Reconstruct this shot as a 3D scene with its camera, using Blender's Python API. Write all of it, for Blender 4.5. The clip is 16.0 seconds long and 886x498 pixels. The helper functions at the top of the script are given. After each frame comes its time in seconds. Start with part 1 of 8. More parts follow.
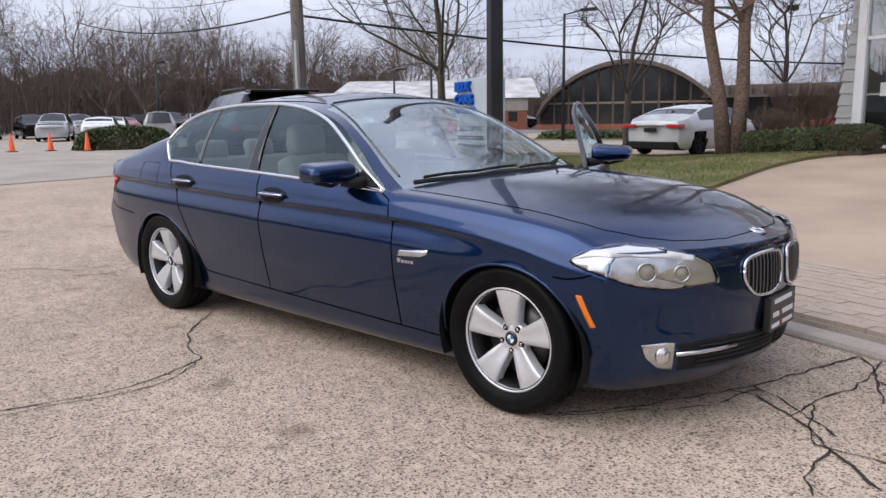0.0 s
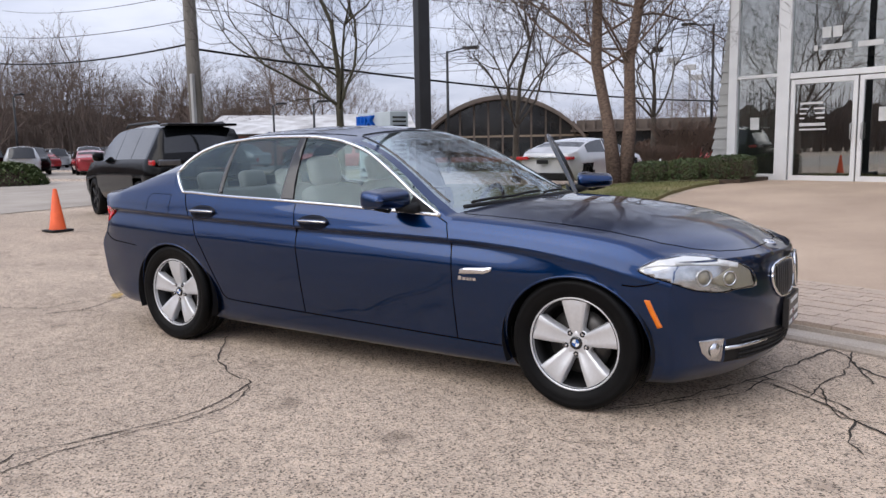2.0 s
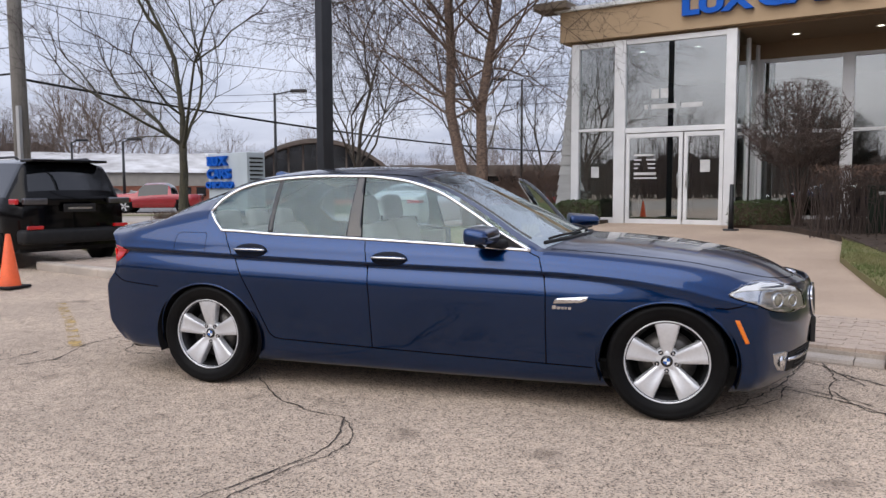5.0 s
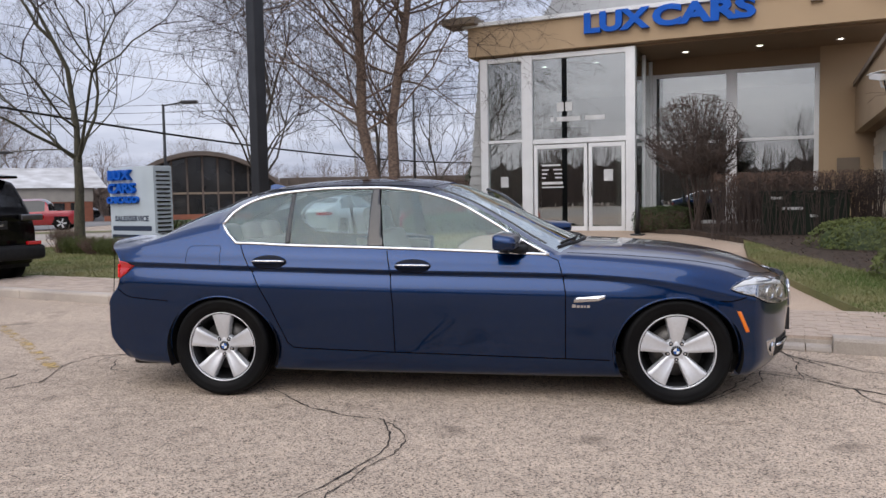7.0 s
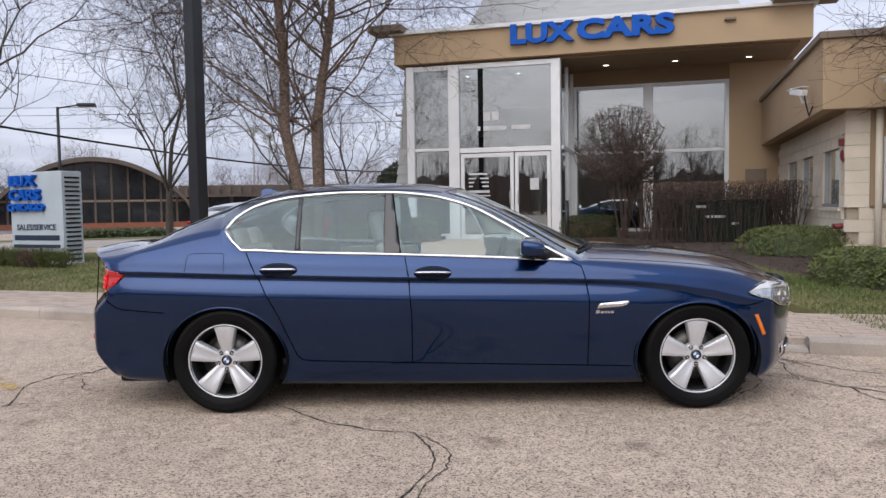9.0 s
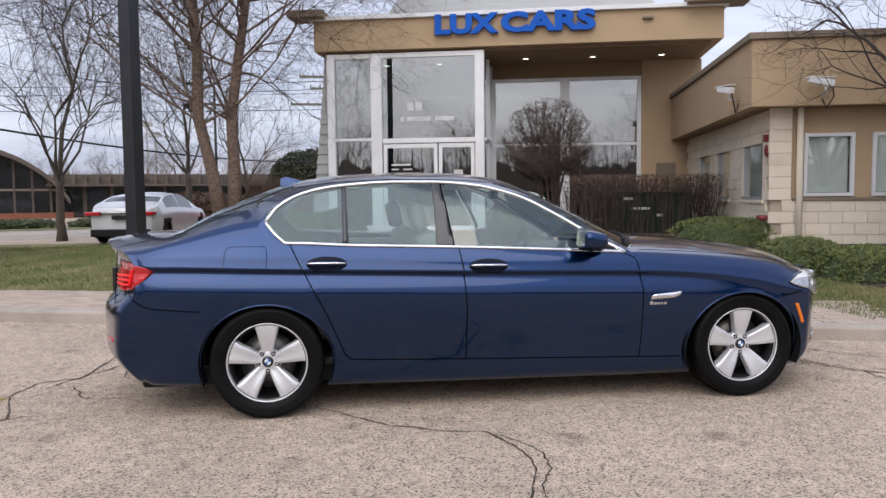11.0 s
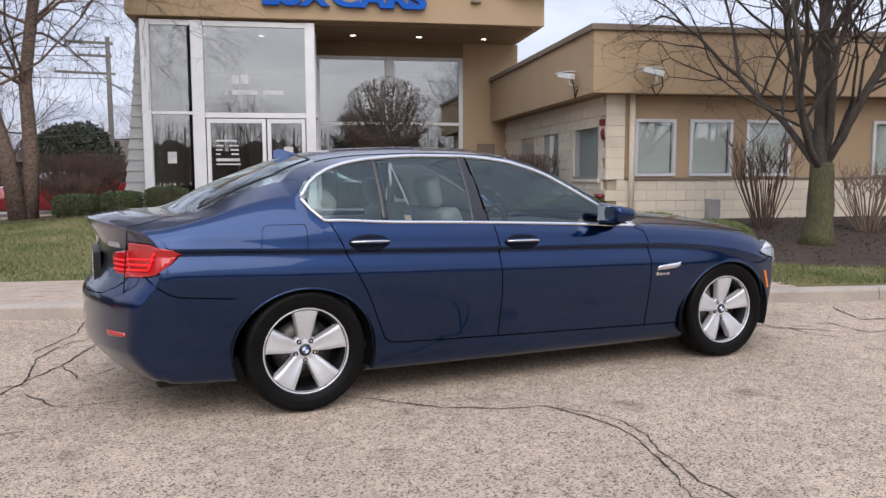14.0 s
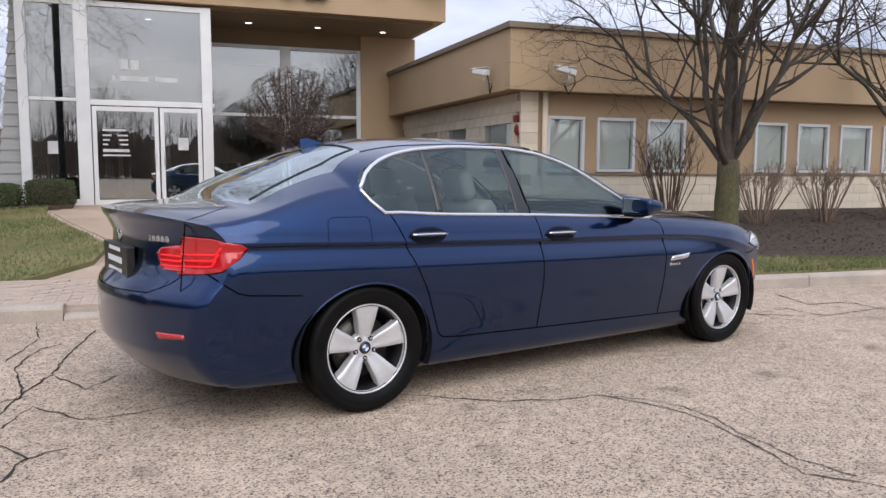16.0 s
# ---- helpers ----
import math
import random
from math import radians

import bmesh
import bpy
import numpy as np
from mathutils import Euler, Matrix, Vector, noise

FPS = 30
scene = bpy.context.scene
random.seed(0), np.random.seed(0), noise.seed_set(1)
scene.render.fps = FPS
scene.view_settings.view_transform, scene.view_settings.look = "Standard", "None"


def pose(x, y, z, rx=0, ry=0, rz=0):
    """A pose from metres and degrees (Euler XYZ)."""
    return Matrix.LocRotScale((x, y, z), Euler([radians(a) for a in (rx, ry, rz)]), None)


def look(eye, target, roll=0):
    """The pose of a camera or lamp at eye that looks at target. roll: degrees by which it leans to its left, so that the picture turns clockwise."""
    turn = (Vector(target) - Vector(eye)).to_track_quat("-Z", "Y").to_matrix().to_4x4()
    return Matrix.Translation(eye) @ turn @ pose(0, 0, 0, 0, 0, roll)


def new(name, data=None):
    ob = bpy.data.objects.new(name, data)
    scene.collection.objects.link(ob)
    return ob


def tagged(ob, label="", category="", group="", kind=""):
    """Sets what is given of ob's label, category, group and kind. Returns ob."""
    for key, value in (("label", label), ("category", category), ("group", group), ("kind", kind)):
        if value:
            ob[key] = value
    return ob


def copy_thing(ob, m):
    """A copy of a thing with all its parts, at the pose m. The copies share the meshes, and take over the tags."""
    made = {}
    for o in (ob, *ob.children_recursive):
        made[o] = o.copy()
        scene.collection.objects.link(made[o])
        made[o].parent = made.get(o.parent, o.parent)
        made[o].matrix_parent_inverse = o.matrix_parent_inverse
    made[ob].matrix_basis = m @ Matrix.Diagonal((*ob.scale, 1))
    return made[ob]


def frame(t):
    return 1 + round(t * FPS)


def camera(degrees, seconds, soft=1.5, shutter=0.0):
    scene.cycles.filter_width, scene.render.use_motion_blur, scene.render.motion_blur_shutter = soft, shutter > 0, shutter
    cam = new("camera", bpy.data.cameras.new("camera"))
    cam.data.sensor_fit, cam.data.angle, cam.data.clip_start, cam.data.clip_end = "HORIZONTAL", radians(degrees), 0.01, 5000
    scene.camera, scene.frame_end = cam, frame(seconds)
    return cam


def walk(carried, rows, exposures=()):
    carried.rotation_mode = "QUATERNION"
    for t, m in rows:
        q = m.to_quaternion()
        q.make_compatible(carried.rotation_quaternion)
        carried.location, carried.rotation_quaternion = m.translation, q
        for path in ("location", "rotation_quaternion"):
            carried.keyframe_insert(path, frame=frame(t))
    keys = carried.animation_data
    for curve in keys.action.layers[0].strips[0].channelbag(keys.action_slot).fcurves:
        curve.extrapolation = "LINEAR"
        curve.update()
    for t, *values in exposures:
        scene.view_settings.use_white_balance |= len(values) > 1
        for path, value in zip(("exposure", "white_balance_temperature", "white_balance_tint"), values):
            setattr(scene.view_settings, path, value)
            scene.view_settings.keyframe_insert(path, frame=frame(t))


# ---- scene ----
cam = camera(59.6, 16.0)
PATH = [
    (0, (4.969, -3.494, 1.313), (3.641, -2.038, 0.969), -0.8),
    (0.5, (4.823, -3.729, 1.313), (3.555, -2.215, 0.994), -0.7),
    (1, (4.724, -3.945, 1.303), (3.518, -2.378, 1.001), -1.0),
    (1.5, (4.596, -4.175, 1.304), (3.458, -2.555, 1.021), -1.0),
    (2, (4.434, -4.351, 1.31), (3.364, -2.682, 1.046), -1.0),
    (2.5, (4.253, -4.516, 1.305), (3.245, -2.805, 1.063), -0.9),
    (3, (4.067, -4.714, 1.306), (3.124, -2.964, 1.086), -0.9),
    (3.5, (3.868, -4.863, 1.307), (2.987, -3.078, 1.11), -0.8),
    (4, (3.637, -5.01, 1.308), (2.824, -3.192, 1.13), -0.9),
    (4.2, (3.501, -5.083, 1.302), (2.737, -3.242, 1.133), -0.8),
    (6.3, (2.549, -5.676, 1.325), (2.142, -3.724, 1.175), -0.6),
    (6.5, (2.469, -5.736, 1.307), (2.093, -3.776, 1.167), -1.0),
    (7, (2.257, -5.776, 1.309), (1.958, -3.803, 1.177), -1.0),
    (7.5, (2.062, -5.748, 1.306), (1.831, -3.765, 1.181), -0.9),
    (8, (1.876, -5.729, 1.298), (1.713, -3.74, 1.181), -0.9),
    (8.5, (1.689, -5.728, 1.294), (1.59, -3.734, 1.183), -0.9),
    (11, (0.421, -5.467, 1.3), (0.691, -3.49, 1.162), -0.6),
    (11.5, (0.189, -5.4, 1.297), (0.55, -3.439, 1.147), -0.6),
    (12, (-0.033, -5.297, 1.288), (0.426, -3.357, 1.126), -0.5),
    (12.5, (-0.297, -5.205, 1.275), (0.26, -3.293, 1.1), -0.4),
    (13, (-0.536, -5.111, 1.282), (0.117, -3.229, 1.099), -0.3),
    (13.5, (-0.782, -5.008, 1.276), (-0.038, -3.161, 1.086), -0.3),
    (14, (-1.043, -4.911, 1.278), (-0.21, -3.103, 1.085), -0.2),
    (14.5, (-1.331, -4.813, 1.274), (-0.412, -3.047, 1.077), -0.1),
    (15, (-1.536, -4.668, 1.272), (-0.536, -2.948, 1.072), -0.0),
    (15.5, (-1.737, -4.49, 1.268), (-0.661, -2.816, 1.065), 0.0),
    (16, (-1.936, -4.318, 1.256), (-0.793, -2.69, 1.051), 0.3),
]
walk(cam, [(t, look(eye, target, roll)) for t, eye, target, roll in PATH], [(0, 0.40), (4, 0.38), (7, 0.27), (9, 0.33), (11, 0.41), (16, 0.50)])

# ---- world and sun: a bright overcast afternoon ----
world = bpy.data.worlds.new("overcast")
scene.world = world
world.use_nodes = True
wn, wl = world.node_tree.nodes, world.node_tree.links
wn.clear()
w_out = wn.new("ShaderNodeOutputWorld")
w_bg = wn.new("ShaderNodeBackground")
w_bg2 = wn.new("ShaderNodeBackground")
w_add = wn.new("ShaderNodeAddShader")
w_sky = wn.new("ShaderNodeTexSky")
w_sky.sky_type = "NISHITA"
w_sky.sun_disc = False
w_sky.sun_elevation, w_sky.sun_rotation = radians(38), radians(200)
w_sky.air_density, w_sky.dust_density = 1.0, 4.0
w_bg.inputs["Strength"].default_value = 0.02
# the cloud deck: soft grey layers, brighter where it is thin, lying flat over the place
w_tc = wn.new("ShaderNodeTexCoord")
w_sep = wn.new("ShaderNodeSeparateXYZ")
w_zz = wn.new("ShaderNodeMath"); w_zz.operation = "MAXIMUM"; w_zz.inputs[1].default_value = 0.0
w_za = wn.new("ShaderNodeMath"); w_za.operation = "ADD"; w_za.inputs[1].default_value = 0.13
w_dx = wn.new("ShaderNodeMath"); w_dx.operation = "DIVIDE"
w_dy = wn.new("ShaderNodeMath"); w_dy.operation = "DIVIDE"
w_com = wn.new("ShaderNodeCombineXYZ")
w_ns = wn.new("ShaderNodeTexNoise")
w_ns.inputs["Scale"].default_value, w_ns.inputs["Detail"].default_value, w_ns.inputs["Roughness"].default_value = 0.85, 6.0, 0.55
w_ramp = wn.new("ShaderNodeValToRGB")
w_ramp.color_ramp.elements[0].position, w_ramp.color_ramp.elements[0].color = 0.34, (0.50, 0.545, 0.71, 1)
w_ramp.color_ramp.elements[1].position, w_ramp.color_ramp.elements[1].color = 0.66, (0.84, 0.87, 1.03, 1)
w_zen = wn.new("ShaderNodeMath"); w_zen.operation = "MULTIPLY_ADD"; w_zen.inputs[1].default_value, w_zen.inputs[2].default_value = 0.46, 0.66
wl.new(w_tc.outputs["Generated"], w_sep.inputs[0])
wl.new(w_sep.outputs["Z"], w_zz.inputs[0]); wl.new(w_zz.outputs[0], w_za.inputs[0])
wl.new(w_sep.outputs["X"], w_dx.inputs[0]); wl.new(w_za.outputs[0], w_dx.inputs[1])
wl.new(w_sep.outputs["Y"], w_dy.inputs[0]); wl.new(w_za.outputs[0], w_dy.inputs[1])
wl.new(w_dx.outputs[0], w_com.inputs[0]); wl.new(w_dy.outputs[0], w_com.inputs[1])
wl.new(w_com.outputs[0], w_ns.inputs["Vector"])
wl.new(w_ns.outputs["Fac"], w_ramp.inputs["Fac"])
wl.new(w_ramp.outputs["Color"], w_bg2.inputs["Color"])
wl.new(w_zz.outputs[0], w_zen.inputs[0]); wl.new(w_zen.outputs[0], w_bg2.inputs["Strength"])
wl.new(w_sky.outputs["Color"], w_bg.inputs["Color"])
wl.new(w_bg.outputs[0], w_add.inputs[0]); wl.new(w_bg2.outputs[0], w_add.inputs[1])
wl.new(w_add.outputs[0], w_out.inputs["Surface"])

sun_data = bpy.data.lights.new("sun", "SUN")
sun_data.energy, sun_data.angle, sun_data.color = 1.2, radians(62), (1.0, 0.955, 0.905)
sun = new("sun", sun_data)
sun.matrix_world = look((0, 0, 40), (0, 0, 40) + np.array((0.22, 0.70, -0.72)))

# ---- materials ----
def nodes_of(name):
    m = bpy.data.materials.new(name)
    m.use_nodes = True
    nt = m.node_tree
    return m, nt.nodes, nt.links, nt.nodes["Principled BSDF"]


def rgba(c):
    return (c[0], c[1], c[2], 1.0)


def pbr(name, c1, c2=None, scale=3.0, rough=0.7, metal=0.0, bump=0.0, bscale=60.0, coat=0.0, spec=0.5, fine=None, rand=0.0, stretch=(1, 1, 1), rough2=None):
    """A surface with two scales of colour variation, a fine relief and, with rand, a shift from piece to piece."""
    m, n, l, b = nodes_of(name)
    tc = n.new("ShaderNodeTexCoord")
    mp = n.new("ShaderNodeMapping")
    mp.inputs["Scale"].default_value = stretch
    l.new(tc.outputs["Object"], mp.inputs["Vector"])
    ns = n.new("ShaderNodeTexNoise")
    ns.inputs["Scale"].default_value, ns.inputs["Detail"].default_value = scale, 6
    l.new(mp.outputs[0], ns.inputs["Vector"])
    mix = n.new("ShaderNodeMix"); mix.data_type = "RGBA"
    c2 = c2 or tuple(v * 0.8 for v in c1)
    mix.inputs["A"].default_value, mix.inputs["B"].default_value = rgba(c1), rgba(c2)
    rp = n.new("ShaderNodeValToRGB")
    rp.color_ramp.elements[0].position, rp.color_ramp.elements[1].position = 0.32, 0.68
    l.new(ns.outputs["Fac"], rp.inputs["Fac"]); l.new(rp.outputs["Color"], mix.inputs["Factor"])
    out = mix.outputs["Result"]
    nf = n.new("ShaderNodeTexNoise")
    nf.inputs["Scale"].default_value, nf.inputs["Detail"].default_value = bscale, 4
    l.new(mp.outputs[0], nf.inputs["Vector"])
    if fine:
        hv = n.new("ShaderNodeHueSaturation")
        mr = n.new("ShaderNodeMapRange")
        mr.inputs["From Min"].default_value, mr.inputs["From Max"].default_value = 0.3, 0.7
        mr.inputs["To Min"].default_value, mr.inputs["To Max"].default_value = 1 - fine, 1 + fine
        l.new(nf.outputs["Fac"], mr.inputs["Value"]); l.new(mr.outputs[0], hv.inputs["Value"])
        l.new(out, hv.inputs["Color"]); out = hv.outputs["Color"]
    if rand:
        oi = n.new("ShaderNodeObjectInfo")
        mr2 = n.new("ShaderNodeMapRange")
        mr2.inputs["To Min"].default_value, mr2.inputs["To Max"].default_value = 1 - rand, 1 + rand
        hv2 = n.new("ShaderNodeHueSaturation")
        l.new(oi.outputs["Random"], mr2.inputs["Value"]); l.new(mr2.outputs[0], hv2.inputs["Value"])
        l.new(out, hv2.inputs["Color"]); out = hv2.outputs["Color"]
    l.new(out, b.inputs["Base Color"])
    b.inputs["Roughness"].default_value, b.inputs["Metallic"].default_value = rough, metal
    b.inputs["Specular IOR Level"].default_value = spec
    if rough2 is not None:
        mr3 = n.new("ShaderNodeMapRange")
        mr3.inputs["To Min"].default_value, mr3.inputs["To Max"].default_value = rough, rough2
        l.new(ns.outputs["Fac"], mr3.inputs["Value"]); l.new(mr3.outputs[0], b.inputs["Roughness"])
    b.inputs["Coat Weight"].default_value, b.inputs["Coat Roughness"].default_value = coat, 0.03
    if bump:
        bp = n.new("ShaderNodeBump")
        bp.inputs["Strength"].default_value, bp.inputs["Distance"].default_value = bump, 0.01
        l.new(nf.outputs["Fac"], bp.inputs["Height"]); l.new(bp.outputs[0], b.inputs["Normal"])
    return m


def glass(name, tint, f0=0.05, gloss=(1, 1, 1), rough=0.0):
    """A thin pane: clear with a tint, and a gloss that grows towards grazing; f0: its share seen straight on."""
    m, n, l, b = nodes_of(name)
    n.remove(b)
    tr, gl, mx, lw = n.new("ShaderNodeBsdfTransparent"), n.new("ShaderNodeBsdfGlossy"), n.new("ShaderNodeMixShader"), n.new("ShaderNodeLayerWeight")
    tr.inputs["Color"].default_value, gl.inputs["Color"].default_value, gl.inputs["Roughness"].default_value = rgba(tint), rgba(gloss), rough
    lw.inputs["Blend"].default_value = 0.5
    pw, ma = n.new("ShaderNodeMath"), n.new("ShaderNodeMath")
    pw.operation, ma.operation = "POWER", "MULTIPLY_ADD"
    pw.inputs[1].default_value, ma.inputs[1].default_value, ma.inputs[2].default_value = 4.0, 1 - f0, f0
    l.new(lw.outputs["Facing"], pw.inputs[0]); l.new(pw.outputs[0], ma.inputs[0]); l.new(ma.outputs[0], mx.inputs[0])
    l.new(tr.outputs[0], mx.inputs[1]); l.new(gl.outputs[0], mx.inputs[2])
    l.new(mx.outputs[0], n["Material Output"].inputs["Surface"])
    return m


def glow(name, c, strength):
    m, n, l, b = nodes_of(name)
    b.inputs["Base Color"].default_value = rgba(c)
    b.inputs["Emission Color"].default_value, b.inputs["Emission Strength"].default_value = rgba(c), strength
    return m


def asphalt_material(name, dark, light, warm):
    """Worn exposed-aggregate asphalt: stones of several tints in a binder, broad stains and fine hairline cracks."""
    m, n, l, b = nodes_of(name)
    tc = n.new("ShaderNodeTexCoord")
    vo = n.new("ShaderNodeTexVoronoi"); vo.inputs["Scale"].default_value = 125
    l.new(tc.outputs["Object"], vo.inputs["Vector"])
    sp = n.new("ShaderNodeSeparateColor"); l.new(vo.outputs["Color"], sp.inputs[0])
    rp = n.new("ShaderNodeValToRGB")
    e = rp.color_ramp.elements
    e[0].position, e[0].color = 0.0, rgba(dark)
    e[1].position, e[1].color = 1.0, rgba(tuple(min(1.0, v * 1.35) for v in light))
    k = rp.color_ramp.elements.new(0.35); k.color = rgba(light)
    k = rp.color_ramp.elements.new(0.75); k.color = rgba(warm)
    l.new(sp.outputs[0], rp.inputs["Fac"])
    big = n.new("ShaderNodeTexNoise"); big.inputs["Scale"].default_value, big.inputs["Detail"].default_value = 0.7, 8
    l.new(tc.outputs["Object"], big.inputs["Vector"])
    mid = n.new("ShaderNodeTexNoise"); mid.inputs["Scale"].default_value, mid.inputs["Detail"].default_value = 11.0, 6
    l.new(tc.outputs["Object"], mid.inputs["Vector"])
    ad = n.new("ShaderNodeMath"); ad.operation = "ADD"
    l.new(big.outputs["Fac"], ad.inputs[0]); l.new(mid.outputs["Fac"], ad.inputs[1])
    mr = n.new("ShaderNodeMapRange")
    mr.inputs["From Min"].default_value, mr.inputs["From Max"].default_value = 0.75, 1.25
    mr.inputs["To Min"].default_value, mr.inputs["To Max"].default_value = 0.80, 1.14
    l.new(ad.outputs[0], mr.inputs["Value"])
    hv = n.new("ShaderNodeHueSaturation")
    l.new(rp.outputs["Color"], hv.inputs["Color"]); l.new(mr.outputs[0], hv.inputs["Value"])
    # oil drips and worn patches with a shape of their own
    st = n.new("ShaderNodeTexNoise"); st.inputs["Scale"].default_value, st.inputs["Detail"].default_value = 2.3, 5
    l.new(tc.outputs["Object"], st.inputs["Vector"])
    sr = n.new("ShaderNodeValToRGB")
    sr.color_ramp.elements[0].position, sr.color_ramp.elements[1].position = 0.62, 0.76
    l.new(st.outputs["Fac"], sr.inputs["Fac"])
    mx = n.new("ShaderNodeMix"); mx.data_type = "RGBA"
    mu = n.new("ShaderNodeMath"); mu.operation = "MULTIPLY"; mu.inputs[1].default_value = 0.65
    l.new(sr.outputs["Color"], mu.inputs[0]); l.new(mu.outputs[0], mx.inputs["Factor"])
    l.new(hv.outputs["Color"], mx.inputs["A"]); mx.inputs["B"].default_value = (dark[0] * 1.1, dark[1] * 1.1, dark[2] * 1.1, 1)
    l.new(mx.outputs["Result"], b.inputs["Base Color"])
    b.inputs["Roughness"].default_value = 0.9
    b.inputs["Specular IOR Level"].default_value = 0.25
    bp = n.new("ShaderNodeBump"); bp.inputs["Strength"].default_value, bp.inputs["Distance"].default_value = 0.6, 0.006
    l.new(vo.outputs["Distance"], bp.inputs["Height"]); l.new(bp.outputs[0], b.inputs["Normal"])
    return m


M_ASPHALT = asphalt_material("aggregate asphalt", (0.072, 0.056, 0.044), (0.43, 0.352, 0.28), (0.56, 0.437, 0.328))
M_ROAD = pbr("concrete road", (0.38, 0.335, 0.285), (0.28, 0.245, 0.205), 0.6, 0.9, bump=0.1, bscale=50, fine=0.12)
M_FARLOT = pbr("far asphalt", (0.20, 0.19, 0.185), (0.14, 0.135, 0.13), 0.2, 0.9, fine=0.1)
M_DRIVE = pbr("tan aggregate concrete", (0.47, 0.36, 0.27), (0.36, 0.27, 0.20), 0.8, 0.88, bump=0.25, bscale=120, fine=0.22)
M_KERB = pbr("kerb concrete", (0.46, 0.40, 0.34), (0.33, 0.29, 0.25), 2.0, 0.9, bump=0.2, bscale=90, fine=0.15)
M_GRASSBASE = pbr("lawn soil and thatch", (0.105, 0.115, 0.035), (0.20, 0.17, 0.075), 1.1, 0.95, bump=0.5, bscale=80, fine=0.35)
M_GRASS = pbr("winter grass blades", (0.085, 0.125, 0.03), (0.21, 0.19, 0.085), 0.9, 0.8, rand=0.2)
M_MULCH = pbr("dark wet mulch", (0.035, 0.024, 0.017), (0.075, 0.05, 0.035), 9, 0.95, bump=0.8, bscale=45, fine=0.4)
M_PAVER = pbr("clay paver", (0.42, 0.335, 0.27), (0.36, 0.29, 0.235), 6, 0.9, bump=0.15, bscale=90, fine=0.15, rand=0.15)
M_CRACK = pbr("open crack", (0.035, 0.028, 0.022), None, 20, 0.95)
M_TAN = pbr("tan stucco", (0.46, 0.335, 0.21), (0.42, 0.305, 0.19), 0.7, 0.9, bump=0.12, bscale=160, fine=0.05)
M_TAN_DK = pbr("tan stucco cap", (0.24, 0.19, 0.14), (0.20, 0.16, 0.12), 1.0, 0.8, bump=0.1, bscale=90)
M_SOFFIT = pbr("brown soffit", (0.28, 0.19, 0.115), (0.24, 0.165, 0.10), 0.8, 0.85, bump=0.05, bscale=60)
M_CMU = pbr("cream painted block", (0.76, 0.68, 0.55), (0.69, 0.61, 0.48), 3, 0.85, bump=0.25, bscale=70, fine=0.06, rand=0.05)
M_MORTAR = pbr("block joints", (0.44, 0.37, 0.28), None, 5, 0.95, bump=0.2)
M_ALU = pbr("pale aluminium frame", (0.74, 0.75, 0.76), (0.68, 0.69, 0.70), 3, 0.42, 0.2, fine=0.03)
M_ALU_DK = pbr("grey aluminium frame", (0.42, 0.42, 0.42), (0.36, 0.36, 0.36), 3, 0.45, 0.4)
M_SHOPGLASS = glass("shop window glass", (0.60, 0.67, 0.65), 0.30)
M_WINGLASS = glass("office window glass", (0.90, 0.93, 0.92), 0.16)
M_BLIND = pbr("pale roller blind", (0.80, 0.82, 0.79), (0.72, 0.74, 0.72), 0.9, 0.85)
M_SIDING = pbr("grey lap siding", (0.40, 0.405, 0.40), (0.34, 0.345, 0.34), 1.5, 0.7, fine=0.06, stretch=(1, 1, 6))
M_BLUE = pbr("blue sign face", (0.004, 0.10, 0.50), (0.003, 0.085, 0.43), 3, 0.5, spec=0.2)
M_WHITE = pbr("white painted metal", (0.75, 0.76, 0.76), (0.68, 0.69, 0.69), 2, 0.5, fine=0.03)
M_SIGNFACE = pbr("pale sign panel", (0.50, 0.56, 0.60), (0.44, 0.50, 0.54), 1.5, 0.55)
M_DARK = pbr("black plastic", (0.010, 0.010, 0.011), (0.016, 0.016, 0.016), 12, 0.6, bump=0.05, spec=0.2)
M_BLACKMETAL = pbr("black painted steel", (0.012, 0.013, 0.015), (0.02, 0.021, 0.024), 4, 0.45, 0.2, fine=0.1)
M_GREYPOLE = pbr("weathered grey timber", (0.20, 0.185, 0.165), (0.13, 0.12, 0.105), 2, 0.9, bump=0.5, bscale=40, fine=0.2, stretch=(6, 6, 0.6))
M_FLOORIN = pbr("pale showroom floor", (0.34, 0.33, 0.31), (0.28, 0.27, 0.26), 0.8, 0.3)
M_WALLIN = pbr("indoor wall paint", (0.45, 0.44, 0.42), (0.38, 0.37, 0.36), 0.6, 0.8)
M_INK = pbr("dark printed letters", (0.02, 0.035, 0.07), None, 5, 0.6)
M_DECAL = pbr("white vinyl lettering", (0.62, 0.63, 0.63), None, 5, 0.6)
M_LAMP = glow("recessed lamp", (1.0, 0.93, 0.82), 6.0)
M_RED = pbr("red enamel", (0.22, 0.03, 0.03), (0.16, 0.02, 0.02), 8, 0.4)
M_ORANGE = pbr("orange cone plastic", (0.85, 0.13, 0.03), (0.70, 0.10, 0.025), 5, 0.5, fine=0.08)


# ---- building helpers ----
def part(name, bm, material, parent=None, label="", smooth=False):
    """Links a bmesh as one mesh object under a thing or a part."""
    me = bpy.data.meshes.new(name)
    bm.to_mesh(me)
    bm.free()
    mats = material if isinstance(material, (list, tuple)) else [material]
    for x in mats:
        me.materials.append(x)
    if smooth:
        me.shade_smooth()
    ob = new(name, me)
    if parent:
        ob.parent = parent
    if label:
        ob["label"] = label
    return ob


